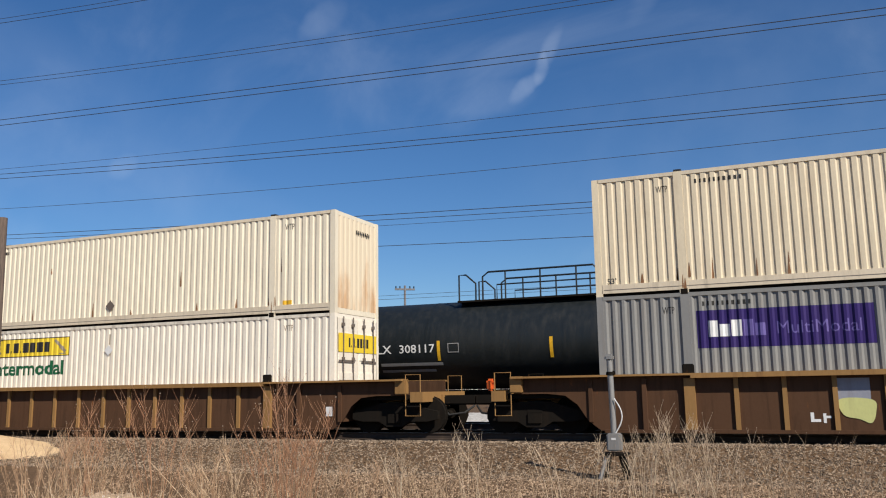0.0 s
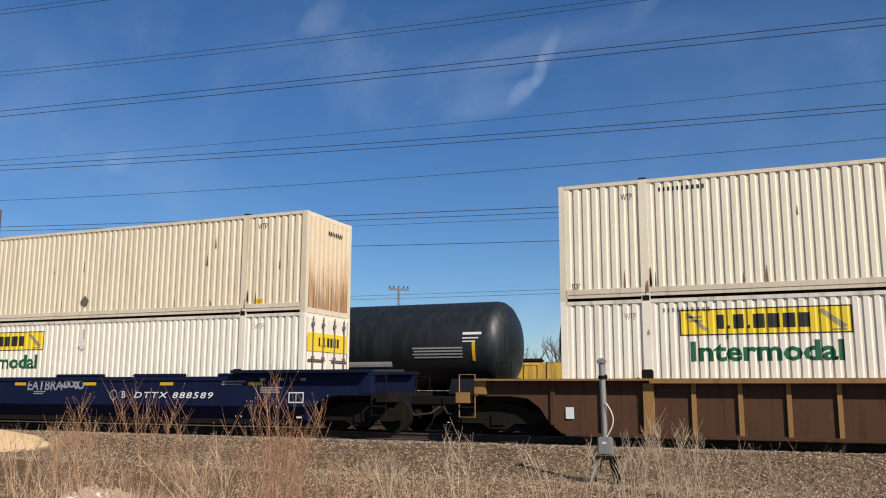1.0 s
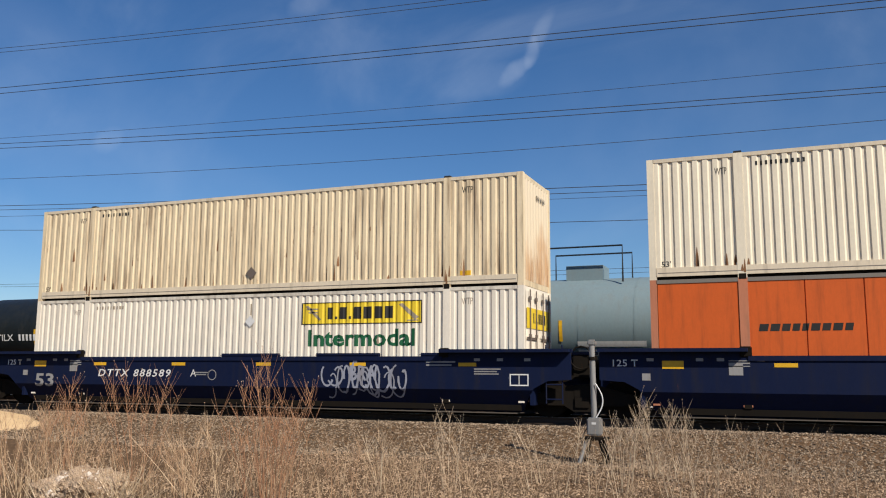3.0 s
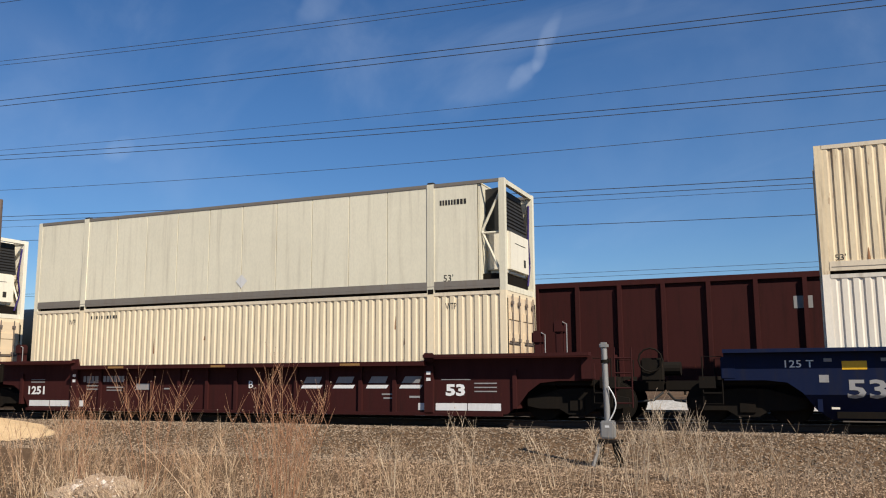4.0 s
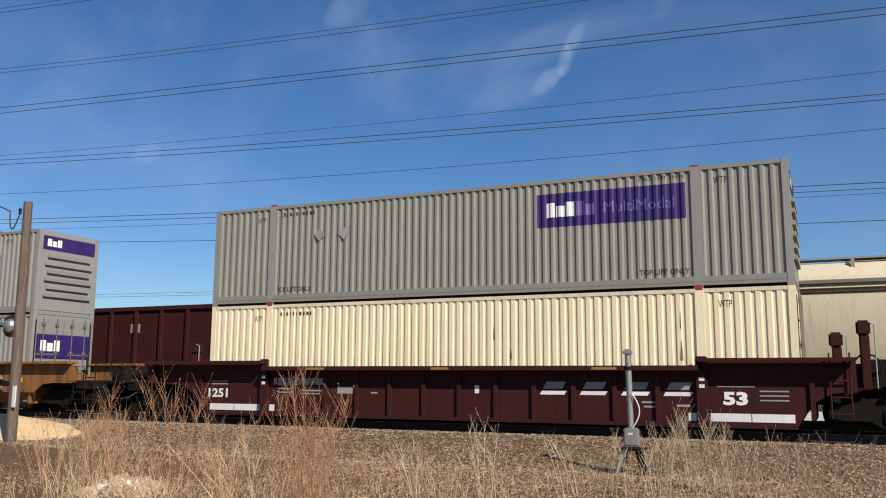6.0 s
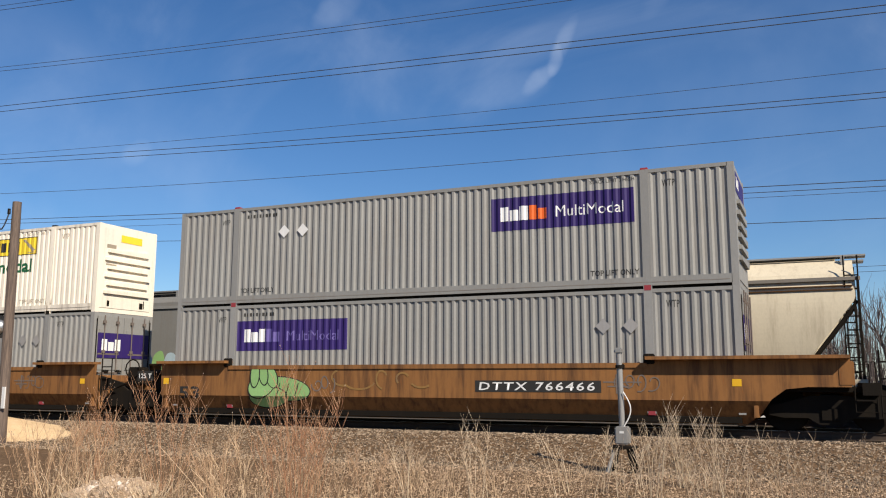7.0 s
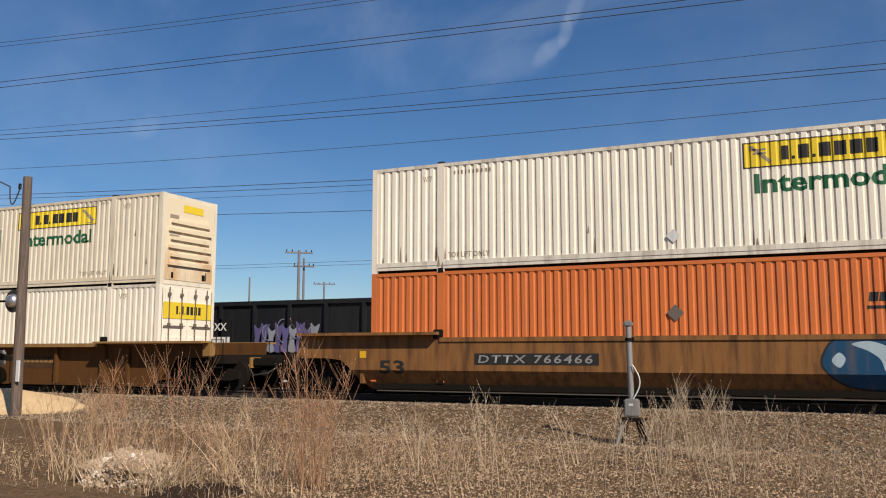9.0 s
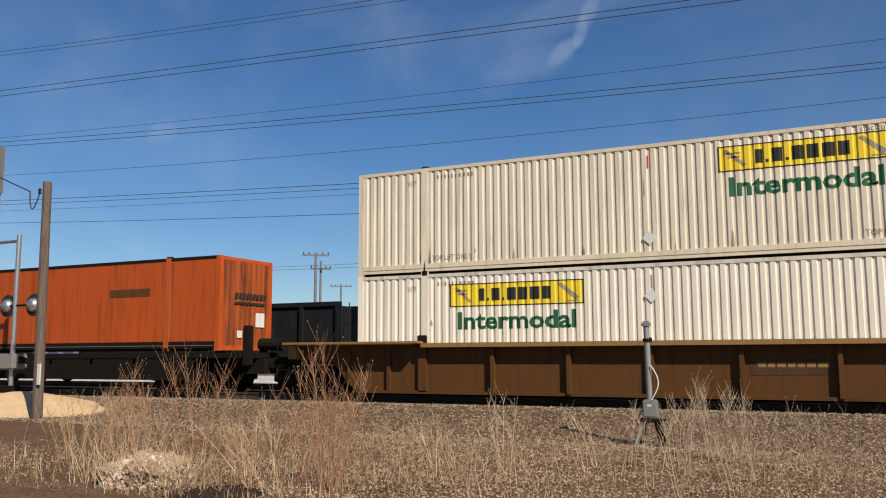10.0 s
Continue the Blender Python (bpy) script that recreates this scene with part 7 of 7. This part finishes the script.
def stem(bm, p, d, length, r, bend, rng, seg=4):
    """A thin curved stem; returns the points along it."""
    pts = [Vector(p)]
    d = Vector(d).normalized()
    for _ in range(seg):
        pts.append(pts[-1] + d * (length / seg))
        d = (d + Vector((bend[0], bend[1], -0.02)) + Vector((rng.uniform(-0.06, 0.06), rng.uniform(-0.06, 0.06), 0))).normalized()
    for k, (a, b) in enumerate(zip(pts[:-1], pts[1:])):
        tube(bm, a, b, r * (1 - 0.7 * k / seg), r * (1 - 0.7 * (k + 1) / seg), 3)
    return pts


def weed(x, y, h, stems, seed, mat, spread_r=0.3, branchy=True, label="tall dry branching weed with brown stems", tilt=0.0):
    rng = random.Random(seed)
    w = thing("dry_weed", label, "weed", "dry weeds by the track", m=pose(x, y, ground_z(x, y) - 0.03, 0, tilt, 0))
    bm, heads = bmesh.new(), bmesh.new()
    for _ in range(stems):
        a = rng.uniform(0, 6.28)
        p = Vector((math.cos(a), math.sin(a), 0)) * rng.uniform(0, spread_r * 0.5)
        lean = rng.uniform(0.05, 0.6 if mat is STRAW else 0.26 if mat is PALE_STRAW else 0.34) if branchy else rng.uniform(0.1, 1.2)
        hh = h * rng.uniform(0.55, 1.0)
        pts = stem(bm, p, (math.cos(a) * lean, math.sin(a) * lean, 1), hh, rng.uniform(0.003, 0.0065) * (0.85 if mat is RED_STALK else 1.1), (math.cos(a) * 0.03, math.sin(a) * 0.03), rng)
        tips = [pts[-1]]
        if branchy:
            for _ in range(rng.randint(4, 9)):
                q = pts[rng.randint(2, 3)].lerp(pts[-1], rng.random() * 0.7)
                b = rng.uniform(0, 6.28)
                tw = stem(bm, q, (math.cos(b) * 0.55, math.sin(b) * 0.55, 1), hh * rng.uniform(0.14, 0.3), 0.003, (0, 0), rng, 2)
                tips.append(tw[-1])
        for q in tips:
            if rng.random() < 0.3:
                s = rng.uniform(0.004, 0.008)
                made = bmesh.ops.create_icosphere(heads, subdivisions=1, radius=s)
                for v in made["verts"]:
                    v.co = Vector((v.co.x, v.co.y, v.co.z * 1.3)) + q
    part("stems", bm, mat, w)
    if heads.verts:
        part("seed_heads", heads, SEED, w)


# reddish branching clumps on the left, pale thin stalks on the right
rw = random.Random(41)
for k, (x, y, h, n, r) in enumerate(((-6.35, 9.6, 1.9, 22, 0.5), (-6.0, 9.3, 1.5, 9, 0.4), (-6.7, 9.8, 1.4, 7, 0.4), (-9.4, 10.6, 1.8, 13, 0.45), (-11.0, 10.8, 1.65, 13, 0.5), (-8.1, 10.3, 1.35, 8, 0.5), (-10.2, 10.2, 1.3, 8, 0.5),
                                     (-7.4, 9.4, 1.1, 8, 0.5), (-8.8, 9.0, 1.0, 9, 0.6), (-10.6, 9.4, 1.15, 9, 0.6), (-11.8, 10.4, 1.2, 8, 0.6), (-5.2, 9.6, 1.0, 6, 0.4), (-12.4, 11.6, 1.3, 8, 0.5))):
    weed(x, y, h, int(n * 1.5), 200 + k, RED_STALK if k < 5 else STALK, r)
for k, (x, y, h, n, r) in enumerate(((-2.05, 14.0, 1.35, 15, 0.75), (-1.6, 13.8, 1.2, 11, 0.6), (-2.5, 13.6, 1.1, 8, 0.5), (-2.3, 12.4, 1.2, 6, 0.4), (-1.2, 12.0, 1.3, 6, 0.4), (-0.6, 12.6, 1.2, 5, 0.4), (-4.7, 11.8, 1.2, 6, 0.4), (-5.6, 11.4, 1.1, 5, 0.4))):
    weed(x, y, h, n, 300 + k, PALE_STRAW, r * 0.7, label="thin pale dry weed stalks with small seed heads")
for k in range(34):
    x = rw.uniform(-11.5, 0.6) if k < 20 else rw.uniform(-4.6, 0.8)
    y = rw.uniform(9.0, 13.8) + max(0.0, x + 4) * 0.25
    weed(x, y, rw.uniform(0.6, 1.15), rw.randint(3, 6), 400 + k, STRAW if x > -6 or k % 3 else STALK, 0.35, k % 2 == 0, "thin pale dry weed stalks with small seed heads")


for k, (x, y, h, tilt) in enumerate(((-9.6, 9.3, 1.2, 20), (-10.3, 9.2, 1.25, 25), (-9.0, 9.1, 1.0, 18), (-10.9, 9.7, 1.2, 22), (-7.6, 9.7, 1.0, -14), (-6.7, 9.1, 0.9, 16))):
    weed(x, y, h, 6, 600 + k, STRAW, 0.45, k % 2 == 0, "leaning clump of tall bleached weeds", tilt)


for k in range(7):  # taller growth over the open lot
    x, y = rw.uniform(-12.2, -5.2), rw.uniform(8.7, 11.0)
    weed(x, y, rw.uniform(0.9, 1.45), rw.randint(5, 9), 700 + k, STALK if k % 3 == 0 else STRAW, 0.5, k % 4 != 1, "tall bleached weeds on open ground", rw.uniform(-8, 14))
for k in range(16):  # single stalks near the signal post
    x, y = rw.uniform(-4.0, 1.2), rw.uniform(10.2, 13.2)
    weed(x, y, rw.uniform(0.75, 1.2), rw.randint(2, 3), 800 + k, PALE_STRAW, 0.2, True, "single pale dry stalk on gravel", rw.uniform(-5, 5))


for k in range(26):  # tufts over the rubble
    a = rw.uniform(0, 6.28)
    weed(-8.7 + rw.uniform(0.3, 0.85) * math.cos(a), 8.9 + rw.uniform(0.2, 0.6) * math.sin(a), rw.uniform(0.30, 0.75), 18, 500 + k, PALE_STRAW if k % 2 else STRAW, 0.5, False, "bleached grass tuft on a rubble heap", rw.uniform(0, 22))


def tall_grass():
    """Thin bleached stems, thick over the open lot and sparse towards the signal post."""
    rng = random.Random(77)
    bm = bmesh.new()
    made = 0
    while made < 720:
        x, y = rng.uniform(-15.5, 2.0), rng.uniform(8.4, 14.6)
        thick = 0.42 + 0.75 * noise.noise((x * 0.7, y * 0.7, 21)) + (0.25 if x < -5.5 else -0.10) + (0.5 if x < -8.0 and y < 10.0 else 0.0) - 0.22 * max(0.0, math.hypot(x, y) - 13.0)
        if rng.random() > thick:
            continue
        made += 1
        a = rng.uniform(-0.9, 0.9) + (0.0 if rng.random() < 0.75 else math.pi)
        lean = abs(rng.gauss(0.0, 0.32))
        h = rng.uniform(0.25, 0.62) * (1.55 if rng.random() < 0.16 else 1.0)
        stem(bm, (x, y, ground_z(x, y) - 0.02), (math.cos(a) * lean, math.sin(a) * lean, 1), h, rng.uniform(0.0028, 0.0055), (math.cos(a) * 0.08, math.sin(a) * 0.08), rng, 3)
    me = bpy.data.meshes.new("tall_grass")
    bm.to_mesh(me)
    bm.free()
    me.materials.append(STRAW)
    tagged(new("tall_grass", me), "tall bleached dry grass stems over gravelly soil", "grass", kind="stuff")


tall_grass()


def dry_grass():
    rng = random.Random(9)
    bm = bmesh.new()
    for k in range(9000):
        x, y = rng.uniform(-17, 3), 8.0 + 7.0 * rng.random() ** 1.8
        thick = noise.noise((x * 0.5, y * 0.5, 7)) + (0.35 if x < -6 else -0.1) + (0.3 if y < 11 else -0.25)
        thick -= 0.25 * max(0.0, math.hypot(x, y) - 12.5)
        if thick < rng.uniform(-0.3, 0.7):
            continue
        h = rng.uniform(0.06, 0.30) * (1.8 if rng.random() < 0.06 else 1.0)
        a = rng.uniform(0, 6.28)
        g = ground_z(x, y) - 0.02
        l = rng.uniform(0.05, 0.5) if k % 3 == 0 else rng.uniform(0.8, 6.0)
        d = Vector((math.cos(a) * l, math.sin(a) * l, 1)).normalized()
        p = Vector((x, y, g))
        q = p + d * h * 0.6
        e = q + (d + Vector((math.cos(a), math.sin(a), -0.2)) * 0.3).normalized() * h * 0.5
        s = Vector((-math.sin(a), math.cos(a), 0)) * rng.uniform(0.002, 0.005)
        v = [bm.verts.new(c) for c in (p - s, p + s, q + s * 0.7, q - s * 0.7, e)]
        bm.faces.new(v[:4])
        bm.faces.new((v[3], v[2], v[4]))
    me = bpy.data.meshes.new("dry_grass")
    bm.to_mesh(me)
    bm.free()
    me.materials.append(STRAW)
    tagged(new("dry_grass", me), "sparse bleached dry grass over gravelly soil", "grass", kind="stuff")


dry_grass()


def motions():
    for ob, x, y, z, v in MOVERS:
        walk(ob, [(t, pose(x + v * t, y, z)) for t in (0.0, 2.5, 5.0, 7.5, 10.0)])


motions()
